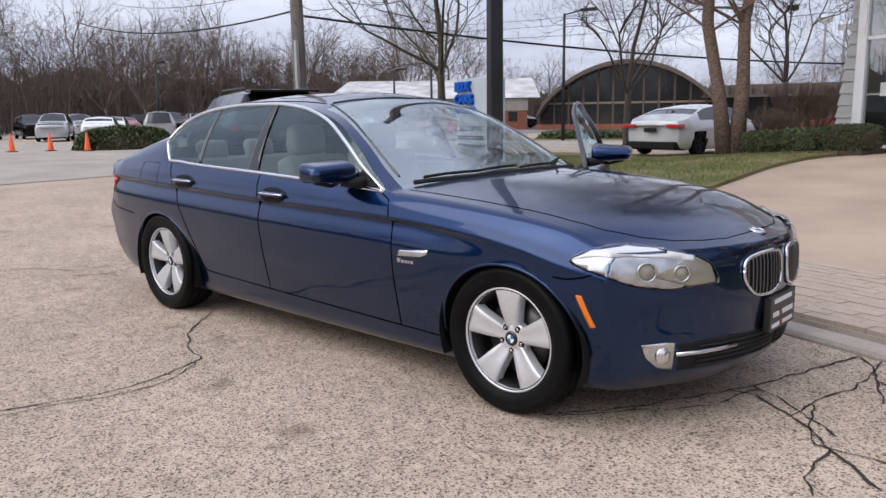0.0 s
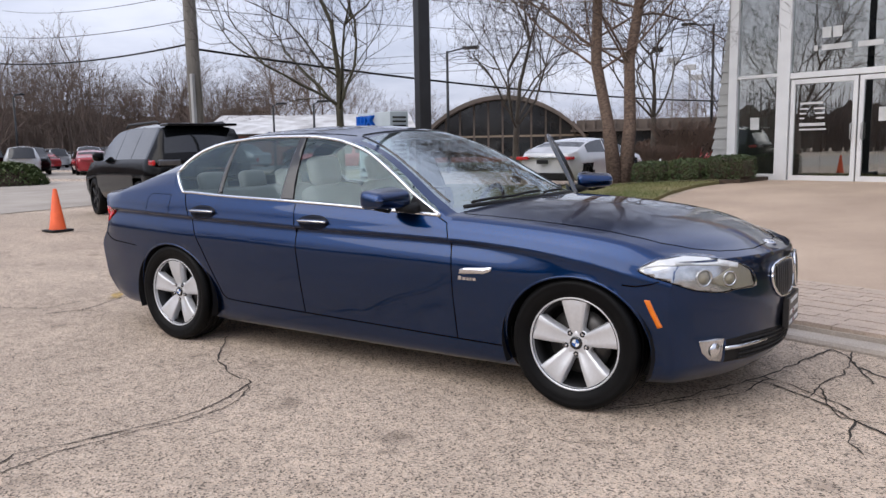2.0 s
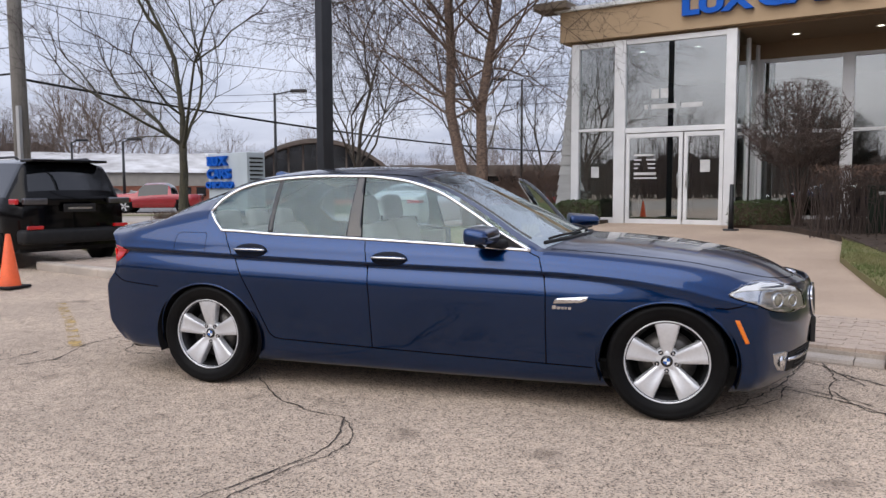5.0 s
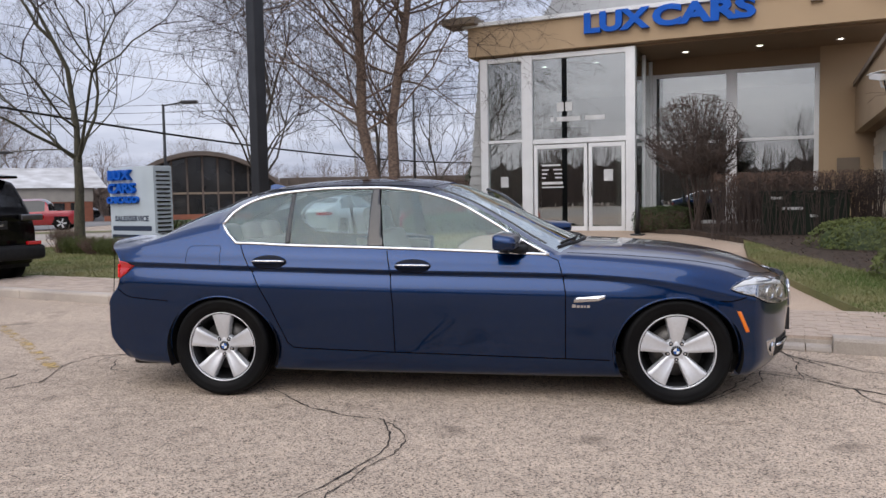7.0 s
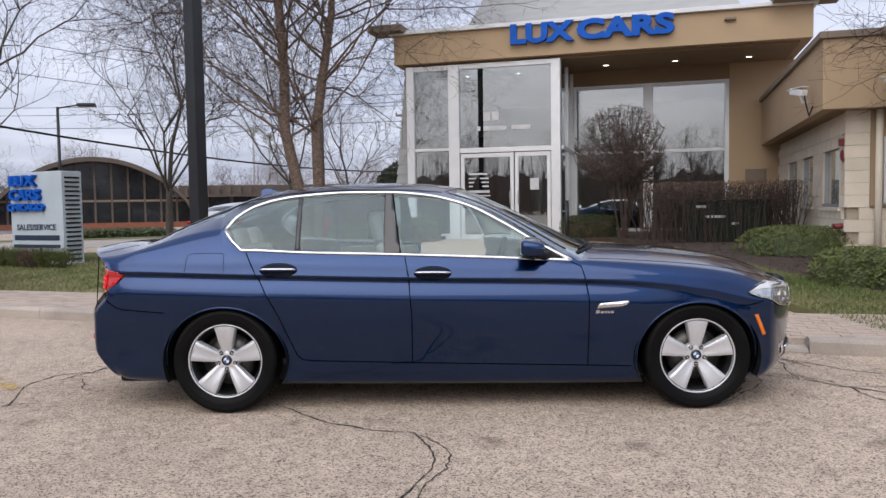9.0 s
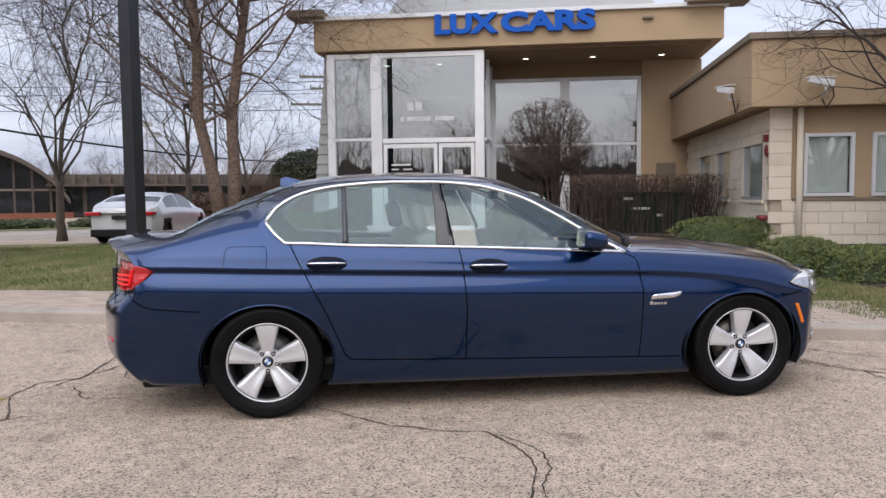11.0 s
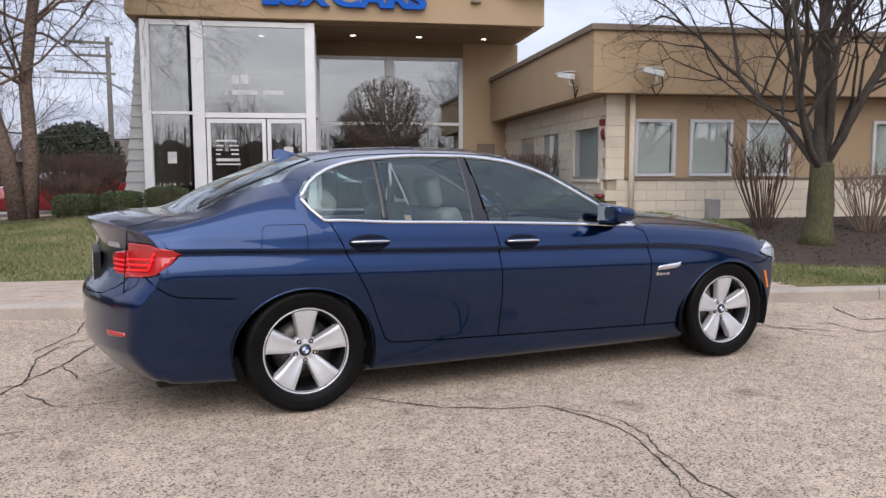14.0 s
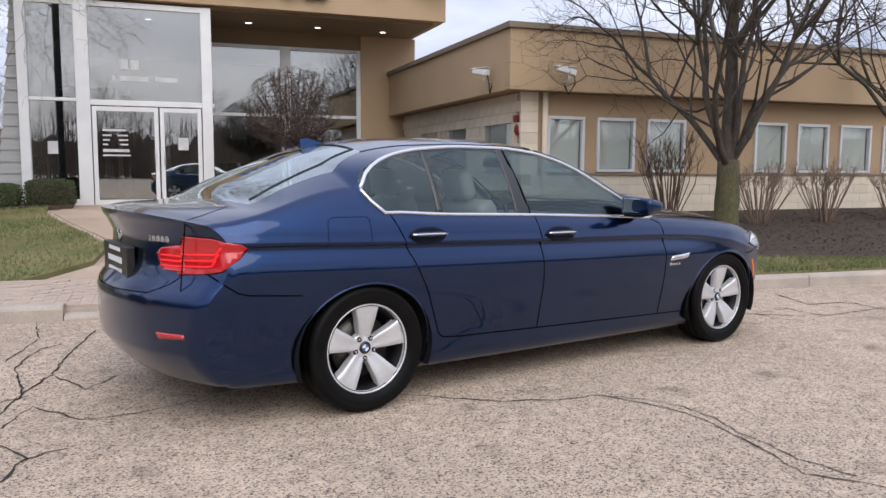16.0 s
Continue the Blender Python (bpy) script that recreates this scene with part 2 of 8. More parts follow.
def thing(name, m, label, category, group="", kind=""):
    ob = new(name)
    ob.empty_display_size = 0.1
    ob.matrix_world = m
    return tagged(ob, label, category, group, kind)


def solid(name, bm, material, label, category, group="", kind="", smooth=False):
    return tagged(part(name, bm, material, None, "", smooth), label, category, group, kind)


def box(bm, x0, x1, y0, y1, z0, z1, bev=0.0, mi=0):
    r = bmesh.ops.create_cube(bm, size=1.0, matrix=Matrix.Translation(((x0 + x1) / 2, (y0 + y1) / 2, (z0 + z1) / 2)) @ Matrix.Diagonal((abs(x1 - x0), abs(y1 - y0), abs(z1 - z0), 1)))
    vs = r["verts"]
    fs = list({f for v in vs for f in v.link_faces})
    if bev:
        es = list({e for v in vs for e in v.link_edges})
        rb = bmesh.ops.bevel(bm, geom=es, offset=bev, segments=2, affect="EDGES", profile=0.5)
        fs = rb["faces"]
    if mi:
        for f in fs:
            f.material_index = mi
    return bm


def nbox(*a, **k):
    return box(bmesh.new(), *a, **k)


def tube(bm, pts, radii, sides=8, cap=True):
    """A round bar along points, with a radius at each of them."""
    rings = []
    pts = [Vector(p) for p in pts]
    if not isinstance(radii, (list, tuple)):
        radii = [radii] * len(pts)
    ref = None
    for i, p in enumerate(pts):
        d = (pts[min(i + 1, len(pts) - 1)] - pts[max(i - 1, 0)])
        d = d.normalized() if d.length > 1e-9 else Vector((0, 0, 1))
        if ref is None:
            ref = Vector((1, 0, 0)) if abs(d.x) < 0.8 else Vector((0, 1, 0))
        a = (ref - d * ref.dot(d)).normalized()
        ref = a
        b = d.cross(a)
        rings.append([bm.verts.new(p + (a * math.cos(2 * math.pi * k / sides) + b * math.sin(2 * math.pi * k / sides)) * radii[i]) for k in range(sides)])
    for r0, r1 in zip(rings, rings[1:]):
        for k in range(sides):
            bm.faces.new((r0[k], r0[(k + 1) % sides], r1[(k + 1) % sides], r1[k]))
    if cap and sides > 2:
        bm.faces.new(rings[0][::-1])
        bm.faces.new(rings[-1])
    return bm


def lathe(bm, prof, seg=48, m=Matrix()):
    """A turned body: prof is a list of (radius, height) round the z axis, then placed by m."""
    rings = []
    for r, h in prof:
        rings.append([bm.verts.new(m @ Vector((r * math.cos(2 * math.pi * k / seg), r * math.sin(2 * math.pi * k / seg), h))) for k in range(seg)])
    for r0, r1 in zip(rings, rings[1:]):
        for k in range(seg):
            bm.faces.new((r0[k], r0[(k + 1) % seg], r1[(k + 1) % seg], r1[k]))
    return bm


def lettering(name, text, size, depth, material, parent, m, label="", bold=0.0):
    """Raised letters with the built-in font, turned into a mesh."""
    cu = bpy.data.curves.new(name, "FONT")
    cu.body, cu.size, cu.extrude, cu.offset, cu.align_x, cu.resolution_u = text, size, depth, bold, "CENTER", 3
    tmp = bpy.data.objects.new(name, cu)
    scene.collection.objects.link(tmp)
    me = bpy.data.meshes.new_from_object(tmp.evaluated_get(bpy.context.evaluated_depsgraph_get()))
    bpy.data.objects.remove(tmp)
    bm = bmesh.new()
    bm.from_mesh(me)
    bm.transform(m)
    return part(name, bm, material, parent, label)


# the facade's own axes: a along the front, b away from the lot
B_ORIGIN, B_TURN = Vector((0.22, 14.45, 0.0)), radians(-15)
BU, BN = Vector((math.cos(B_TURN), math.sin(B_TURN), 0)), Vector((-math.sin(B_TURN), math.cos(B_TURN), 0))
B_MATRIX = Matrix.Translation(B_ORIGIN) @ Matrix.Rotation(B_TURN, 4, "Z")


def ab_of(x, y):
    q = Vector((x, y, 0)) - B_ORIGIN
    return q.dot(BU), q.dot(BN)


def xy_of(a, b):
    p = B_ORIGIN + BU * a + BN * b
    return p.x, p.y


def smooth01(t):
    t = max(0.0, min(1.0, t))
    return t * t * (3 - 2 * t)


def kerb_b(a):
    return -11.55 - 0.06 * (a + 1.5)


def gz(x, y):
    """The height of the ground: flat on the lot, rising gently to the building."""
    a, b = ab_of(x, y)
    return 0.42 * smooth01((b - kerb_b(a)) / 10.8) * smooth01((a + 6.5) / 8.0)

# ---- ground ----
def sheet(name, poly, material, lift, step=1.0, label="", category="", kind="structure", thick=0.0):
    """A level-following sheet inside a closed outline of (x, y), cut into squares so that it can follow the rise."""
    bm = bmesh.new()
    bm.faces.new([bm.verts.new((x, y, 0)) for x, y in poly])
    xs, ys = [p[0] for p in poly], [p[1] for p in poly]
    for axis, lo, hi in ((0, min(xs), max(xs)), (1, min(ys), max(ys))):
        k = math.floor(lo / step) + 1
        while k * step < hi:
            co, no = [0, 0, 0], [0, 0, 0]
            co[axis], no[axis] = k * step, 1
            bmesh.ops.bisect_plane(bm, geom=bm.verts[:] + bm.edges[:] + bm.faces[:], plane_co=co, plane_no=no, dist=1e-5)
            k += 1
    for v in bm.verts:
        v.co.z = gz(v.co.x, v.co.y) + lift
    if thick:
        edge = [e for e in bm.edges if e.is_boundary]
        r = bmesh.ops.extrude_edge_only(bm, edges=edge)
        for v in [g for g in r["geom"] if isinstance(g, bmesh.types.BMVert)]:
            v.co.z -= thick
    bmesh.ops.recalc_face_normals(bm, faces=bm.faces)
    if sum(f.normal.z for f in bm.faces) < 0:
        bmesh.ops.reverse_faces(bm, faces=bm.faces)
    return solid(name, bm, material, label, category, kind=kind)


def ground_sheet():
    bm = bmesh.new()
    def ticks(lo, hi):
        near = [lo + i for i in range(int(hi - lo) + 1)]
        far = [45, 60, 90, 150, 300, 700, 1800]
        return [lo - v for v in reversed(far)] + near + [hi + v for v in far]
    xs, ys = ticks(-16, 26), ticks(-8, 24)
    grid = [[bm.verts.new((x, y, gz(x, y))) for x in xs] for y in ys]
    for r0, r1 in zip(grid, grid[1:]):
        for i in range(len(xs) - 1):
            bm.faces.new((r0[i], r0[i + 1], r1[i + 1], r1[i]))
    return solid("ground", bm, M_ASPHALT, "worn tan aggregate asphalt of the car lot", "ground", kind="structure", smooth=True)


ground_sheet()
LAWN_LEFT = [xy_of(a, b) for a, b in ((-4.2, kerb_b(-4.2) + 1.55), (1.2, kerb_b(1.2) + 1.55), (2.0, -8.6), (2.1, -7.3), (1.75, -6.2), (1.1, -4.2), (0.75, -2.6), (0.6, -0.4), (-3.5, 2.2), (-9.5, 0.6), (-12.5, -3.0), (-8.5, -8.2))]
LAWN_RIGHT = [xy_of(a, b) for a, b in ((8.35, kerb_b(8.3) + 0.45), (26, kerb_b(26) + 0.45), (26, -12.2), (12.0, -11.2), (9.7, -10.4), (8.9, -9.0), (7.4, -6.0), (6.6, -4.2), (6.75, -6.2), (7.35, -8.5))]
DRIVE = [xy_of(a, b) for a, b in ((1.3, kerb_b(1.3) + 1.6), (8.3, kerb_b(8.3) + 1.6), (7.9, -8.9), (7.3, -6.3), (6.2, -3.4), (4.6, -1.2), (4.0, -0.3), (4.0, 0.1), (0.9, 0.1), (0.9, -2.6), (1.3, -4.2), (1.95, -6.2), (2.2, -7.3), (2.1, -8.6))]
sheet("lawn", LAWN_LEFT, M_GRASSBASE, 0.06, 1.0, "winter lawn with thin brown patches", "lawn", thick=0.3)
sheet("lawn", LAWN_RIGHT, M_GRASSBASE, 0.10, 1.0, "narrow winter lawn strip along the kerb", "lawn", thick=0.3)
sheet("driveway", DRIVE, M_DRIVE, 0.012, 1.0, "tan exposed aggregate driveway to the entrance", "driveway", thick=0.2)
STRIP = [xy_of(a, b) for a, b in ((-4.4, kerb_b(-4.4) + 0.16), (9.0, kerb_b(9.0) + 0.16), (8.35, kerb_b(8.3) + 1.6), (-4.4, kerb_b(-4.4) + 1.6))]
sheet("paver_bed", STRIP, M_KERB, 0.075, 1.0, "sand bed of the paver strip", "pavement", thick=0.2)
BED_RIGHT = [xy_of(a, b) for a, b in ((8.9, -9.0), (9.7, -10.4), (12.0, -11.2), (26, -12.2), (26, -5.2), (9.4, -5.2), (9.3, 2.3), (4.1, 2.3), (4.1, -0.9), (5.2, -1.4), (6.6, -3.7), (7.4, -6.0))]
sheet("planting_bed", BED_RIGHT, M_MULCH, 0.10, 0.5, "dark mulch planting bed along the walls", "planting bed", thick=0.25)
BED_LEFT = [xy_of(a, b) for a, b in ((1.1, -1.45), (1.0, 0.1), (-4.2, 1.2), (-4.4, -1.0), (-2.4, -1.7), (-0.6, -1.7))]
sheet("planting_bed", BED_LEFT, M_MULCH, 0.09, 0.5, "mulch bed under the clipped box hedge", "planting bed", thick=0.25)
sheet("road", [(-60, 16.5), (-22, 19.0), (-8, 22), (30, 40), (120, 92), (120, 106), (20, 54), (-12, 34), (-26, 27), (-200, 20), (-200, 8), (-60, 10)], M_ROAD, 0.006, 4.0, "pale concrete road with joints", "road")
sheet("road", [(-26.5, -60), (-11.5, -60), (-11.8, -2), (-12.6, 4), (-14, 12), (-14, 18.8), (-60, 10.5), (-60, 6), (-30, 6.5), (-26.5, 0)], M_ROAD, 0.012, 4.0, "pale concrete side street with joints", "road")
sheet("far_lot", [(-300, 24), (-24, 30), (-30, 120), (-300, 120)], M_FARLOT, 0.02, 20, "grey asphalt of a distant car park", "car park")
sheet("far_lot", [(-300, -40), (-31, -10), (-31, 5.5), (-300, 7.4)], M_FARLOT, 0.02, 20, "grey asphalt of a distant car park", "car park")


def kerb_run(a0, a1, height, drop0=0.0, drop1=0.0):
    """A cast kerb with a rounded nose along the lot's edge, in lengths with joints."""
    k = a0
    while k < a1 - 0.05:
        e = min(k + 1.8, a1)
        bm = bmesh.new()
        prof = [(0.0, -0.2), (0.0, height - 0.03), (0.012, height - 0.008), (0.035, height), (0.16, height), (0.16, -0.2)]
        rings = []
        for a in (k + 0.004, e - 0.004):
            x0, y0 = xy_of(a, kerb_b(a))
            rings.append([bm.verts.new((x0 + BN.x * o, y0 + BN.y * o, gz(x0, y0) + z)) for o, z in prof])
        for i in range(len(prof) - 1):
            bm.faces.new((rings[0][i], rings[0][i + 1], rings[1][i + 1], rings[1][i]))
        bm.faces.new(rings[0][::-1]); bm.faces.new(rings[1])
        bmesh.ops.recalc_face_normals(bm, faces=bm.faces)
        solid("kerb", bm, M_KERB, "weathered cast concrete kerb section", "kerb", "kerb sections", "structure")
        k = e


kerb_run(-4.4, 2.0, 0.13)
kerb_run(2.0, 7.6, 0.045)
kerb_run(7.6, 24, 0.13)

# ---- the dealership building ----
hall = thing("showroom_building", B_MATRIX, "tan stucco showroom with a glazed lobby and deep canopy", "building")
BASE = 0.40


def frame_bars(name, parent, bars, b0, b1, material=M_ALU, label=""):
    """Mullions and rails, each its own bar: (a0, a1, z0, z1)."""
    return [part(name, nbox(a0, a1, b0, b1, z0, z1, 0.006), material, parent, label) for a0, a1, z0, z1 in bars]


def pane(parent, a0, a1, b, z0, z1, material, name="pane"):
    ob = part(name, nbox(a0, a1, b - 0.006, b + 0.006, z0, z1), material, parent)
    ob.visible_shadow = False
    return ob


def lobby():
    w = part("lobby_front", nbox(0.0, 3.97, 0.10, 0.22, BASE - 0.15, BASE - 0.01), M_KERB, hall, "concrete threshold")
    # main uprights
    frame_bars("mullion", w, [(0.0, 0.20, BASE, 4.86), (1.12, 1.40, BASE, 4.86), (3.74, 3.97, BASE, 4.86)], 0.05, 0.24)
    frame_bars("rail", w, [(0.2, 1.12, 4.74, 4.86), (1.4, 3.74, 4.74, 4.86), (0.2, 1.12, 2.69, 2.76), (1.4, 3.74, 2.62, 2.74), (0.2, 1.12, BASE, BASE + 0.16)], 0.08, 0.20)
    pane(w, 0.2, 1.12, 0.14, 2.76, 4.74, M_SHOPGLASS)
    pane(w, 0.2, 1.12, 0.14, BASE + 0.16, 2.69, M_SHOPGLASS)
    pane(w, 1.4, 3.74, 0.14, 2.74, 4.74, M_SHOPGLASS)
    # two door leaves of different width
    for a0, a1, hx in ((1.42, 2.79, 2.70), (2.82, 3.72, 2.91)):
        d = part("door_leaf", nbox(a0, a1, 0.10, 0.17, BASE + 0.01, BASE + 0.14), M_ALU, w, "glazed aluminium door leaf")
        frame_bars("stile", d, [(a0, a0 + 0.09, BASE + 0.14, 2.60), (a1 - 0.09, a1, BASE + 0.14, 2.60), (a0 + 0.09, a1 - 0.09, 2.50, 2.60)], 0.10, 0.17)
        pane(d, a0 + 0.09, a1 - 0.09, 0.135, BASE + 0.14, 2.50, M_SHOPGLASS)
        bm = bmesh.new()
        tube(bm, [(hx, 0.10, 1.30), (hx, 0.03, 1.32), (hx, 0.03, 1.62), (hx, 0.10, 1.64)], 0.014, 8)
        part("door_handle", bm, M_ALU_DK, d, "brushed metal pull handle", True)
    # opening-hours lettering, its unreadable lines as bars
    k = 0
    for z, a0, a1, h in ((2.06, 1.62, 2.10, 0.045), (1.95, 1.62, 1.80, 0.035), (1.95, 1.92, 2.14, 0.035), (1.85, 1.62, 1.76, 0.035), (1.85, 1.95, 2.14, 0.035), (1.75, 1.62, 1.72, 0.035), (1.75, 1.97, 2.14, 0.035), (1.60, 1.62, 2.16, 0.065), (1.51, 1.62, 2.18, 0.035)):
        part("vinyl_line", nbox(a0, a1, 0.118, 0.124, z, z + h), M_DECAL, w, "white vinyl line" if k == 0 else "")
        k += 1
    part("door_notice", nbox(3.20, 3.42, 0.116, 0.124, 1.66, 1.94), M_DECAL, w, "white paper notice")
    part("door_notice", nbox(0.52, 0.72, 0.118, 0.126, 1.55, 1.82), M_DECAL, w, "white paper notice")
    # address over the doors, as bars
    for a0, a1, z0, z1 in ((2.02, 2.20, 3.42, 3.64), (2.24, 2.42, 3.42, 3.64), (1.86, 1.94, 3.17, 3.28), (2.02, 2.62, 3.17, 3.28), (2.74, 3.22, 3.17, 3.28)):
        part("vinyl_line", nbox(a0, a1, 0.118, 0.124, z0, z1), M_DECAL, w)
    # glazed return towards the showroom windows
    r = part("lobby_side", nbox(3.93, 4.03, 0.24, 2.40, BASE - 0.15, BASE + 0.14), M_ALU, hall, "aluminium sill")
    for b in (1.22, 2.34):
        part("mullion", nbox(3.93, 4.03, b, b + 0.09, BASE + 0.14, 4.82, 0.005), M_ALU, r)
    part("rail", nbox(3.935, 4.025, 0.24, 2.34, 2.66, 2.74), M_ALU, r)
    for b0, b1 in ((0.24, 1.22), (1.31, 2.34)):
        for z0, z1 in ((BASE + 0.14, 2.66), (2.74, 4.82)):
            p = part("pane", nbox(3.974, 3.986, b0, b1, z0, z1), M_SHOPGLASS, r)
            p.visible_shadow = False
    # grey sided flank at the far end, battered outwards at its foot
    bm = bmesh.new()
    n = 22
    for i in range(n):
        z0, z1 = 0.1 + (5.6 / n) * i, 0.1 + (5.6 / n) * (i + 1)
        o0, o1 = -0.62 + 0.60 * (z0 / 5.6) ** 0.8, -0.62 + 0.60 * (z1 / 5.6) ** 0.8
        vs = [bm.verts.new(p) for p in ((o0 - 0.03, 0.28, z0), (0.0, 0.28, z0), (0.0, 0.28, z1), (o1, 0.28, z1), (o0 - 0.03, 6, z0), (0.0, 6, z0), (0.0, 6, z1), (o1, 6, z1), )]
        for q in ((0, 1, 2, 3), (4, 7, 6, 5), (0, 3, 7, 4), (0, 4, 5, 1), (3, 2, 6, 7)):
            bm.faces.new([vs[j] for j in q])
        for v in vs[:4]:
            v.co.y -= 0.03 if v in vs[:2] else 0.0
    bmesh.ops.recalc_face_normals(bm, faces=bm.faces)
    part("siding", bm, M_SIDING, hall, "grey lap siding flank")


def showroom_window():
    w = part("showroom_front", nbox(4.03, 8.05, 2.40, 2.60, BASE - 0.2, 0.60), M_ALU_DK, hall, "low sill under the display windows")
    frame_bars("mullion", w, [(4.03, 4.12, 0.60, 4.84), (5.88, 6.14, 0.60, 4.84), (7.94, 8.05, 0.60, 4.47)], 2.42, 2.56)
    frame_bars("rail", w, [(4.12, 5.88, 4.38, 4.47), (6.14, 7.94, 4.38, 4.47), (4.12, 5.88, 2.62, 2.70), (6.14, 7.94, 2.62, 2.70)], 2.43, 2.55)
    for a0, a1 in ((4.12, 5.88), (6.14, 7.94)):
        for z0, z1 in ((0.60, 2.62), (2.70, 4.38)):
            pane(w, a0, a1, 2.49, z0, z1, M_SHOPGLASS)
    part("lintel", nbox(4.03, 8.05, 2.40, 2.62, 4.47, 4.86), M_SOFFIT, w)
    part("wall", nbox(8.05, 9.6, 2.38, 2.62, BASE - 0.3, 4.86), M_TAN, hall, "plain tan stucco wall")
    part("sign_plate", nbox(8.45, 8.95, 2.33, 2.38, 1.75, 2.12, 0.01), M_TAN_DK, hall, "small dark plate")


def canopy():
    part("fascia", nbox(-0.28, 9.62, -0.06, 0.20, 4.92, 5.66, 0.01), M_TAN, hall, "plain tan stucco fascia")
    part("fascia_side", nbox(-0.28, -0.04, 0.20, 9.8, 4.92, 5.66), M_TAN, hall)
    part("fascia_side", nbox(9.38, 9.62, 0.20, 9.8, 4.92, 5.66), M_TAN, hall)
    part("drip_edge", nbox(-0.40, 9.72, -0.16, 9.9, 5.66, 5.76, 0.01), M_WHITE, hall, "pale metal drip edge")
    part("corner_cap", nbox(-0.85, 0.05, -0.45, 0.3, 5.70, 5.88, 0.02), M_TAN_DK, hall, "projecting roof corner")
    part("corner_cap", nbox(8.75, 10.15, -0.45, 0.3, 5.70, 5.90, 0.02), M_TAN_DK, hall, "projecting roof corner")
    part("soffit", nbox(-0.04, 9.38, 0.205, 9.8, 4.86, 4.92), M_SOFFIT, hall, "brown painted soffit")
    bm = bmesh.new()
    z0, z1 = 5.77, 7.6
    lo = [(1.3, 0.9), (8.3, 0.9), (8.3, 8.5), (1.3, 8.5)]
    hi = [(2.0, 2.2), (7.6, 2.2), (7.6, 7.5), (2.0, 7.5)]
    vs = [bm.verts.new((x, y, z0)) for x, y in lo] + [bm.verts.new((x, y, z1)) for x, y in hi]
    for i in range(4):
        bm.faces.new((vs[i], vs[(i + 1) % 4], vs[4 + (i + 1) % 4], vs[4 + i]))
    bm.faces.new(vs[4:])
    part("mansard_roof", bm, M_SIDING, hall, "grey mansard roof")
    for a, b in ((4.97, 1.5), (6.69, 1.5), (8.44, 1.55), (2.63, 1.9), (1.2, 1.9)):
        bm = bmesh.new()
        lathe(bm, [(0.10, 0.0), (0.10, -0.012), (0.075, -0.012), (0.07, 0.0)], 20, Matrix.Translation((a, b, 4.855)))
        d = part("downlight", bm, M_WHITE, hall, "small recessed downlight", True)
        bm = bmesh.new()
        bmesh.ops.create_circle(bm, cap_ends=True, segments=16, radius=0.07, matrix=Matrix.Translation((a, b, 4.852)) @ Matrix.Rotation(math.pi, 4, "X"))
        part("lens", bm, M_LAMP, d, "lit lamp lens")
    part("wall_lamp", nbox(7.75, 8.0, -0.16, -0.07, 5.42, 5.48, 0.01), M_TAN_DK, hall, "small brown wall lamp")


def shell():
    """The inside and the closed back of the hall."""
    part("back_wall", nbox(-0.1, 9.6, 9.5, 9.7, 0.0, 4.86), M_WALLIN, hall)
    part("side_wall", nbox(9.4, 9.6, 2.62, 9.5, 0.0, 4.86), M_WALLIN, hall)
    part("side_wall", nbox(-0.05, 0.05, 0.30, 9.5, 0.0, 4.86), M_WALLIN, hall)
    part("floor_slab", nbox(0.05, 9.4, 0.22, 9.5, 0.0, BASE), M_FLOORIN, hall, "pale tiled showroom floor")
    part("partition", nbox(1.9, 2.15, 3.2, 3.4, BASE, 3.1), M_DARK, hall, "dark inner door frame")
    part("partition", nbox(2.9, 3.05, 3.2, 3.4, BASE, 3.1), M_WALLIN, hall)
    part("partition", nbox(0.3, 1.7, 4.6, 4.8, BASE, 3.4), M_DARK, hall, "dark inner wall")
    part("counter", nbox(4.6, 7.4, 6.0, 6.7, BASE, BASE + 1.0, 0.02), M_DARK, hall, "dark reception counter")


lobby(); showroom_window(); canopy(); shell()
for word, mid, wide in (("LUX", 3.52, 1.27), ("CARS", 5.52, 1.48)):
    lettering("sign_letters", word, 0.62, 0.06, M_BLUE, hall, Matrix.Translation((mid, -0.14, 5.24)) @ Matrix.Rotation(math.pi / 2, 4, "X") @ Matrix.Diagonal((wide, 1.0, 1.0, 1)), "raised blue channel letters", 0.030)

# ---- the low office wing ----
wing = thing("office_wing", B_MATRIX, "low office wing of cream block with a tan roof band", "building")
WB = 0.18


def office_window(a0, a1, z0, z1, b, lean=False):
    w = part("window", nbox(a0 - 0.06, a1 + 0.06, b - 0.03, b + 0.06, z0 - 0.06, z0, 0.004), M_ALU, wing, "pale framed office window with a drawn blind")
    for x0, x1, y0, y1 in ((a0 - 0.06, a0, z0, z1), (a1, a1 + 0.06, z0, z1), (a0 - 0.06, a1 + 0.06, z1, z1 + 0.06)):
        part("window_frame", nbox(x0, x1, b - 0.03, b + 0.06, y0, y1, 0.004), M_ALU, w)
    p = part("pane", nbox(a0, a1, b + 0.01, b + 0.018, z0, z1), M_WINGLASS, w)
    p.visible_shadow = False
    part("blind", nbox(a0 + 0.02, a1 - 0.02, b + 0.07, b + 0.075, z0 + 0.01, z1), M_BLIND, w, "pale roller blind")


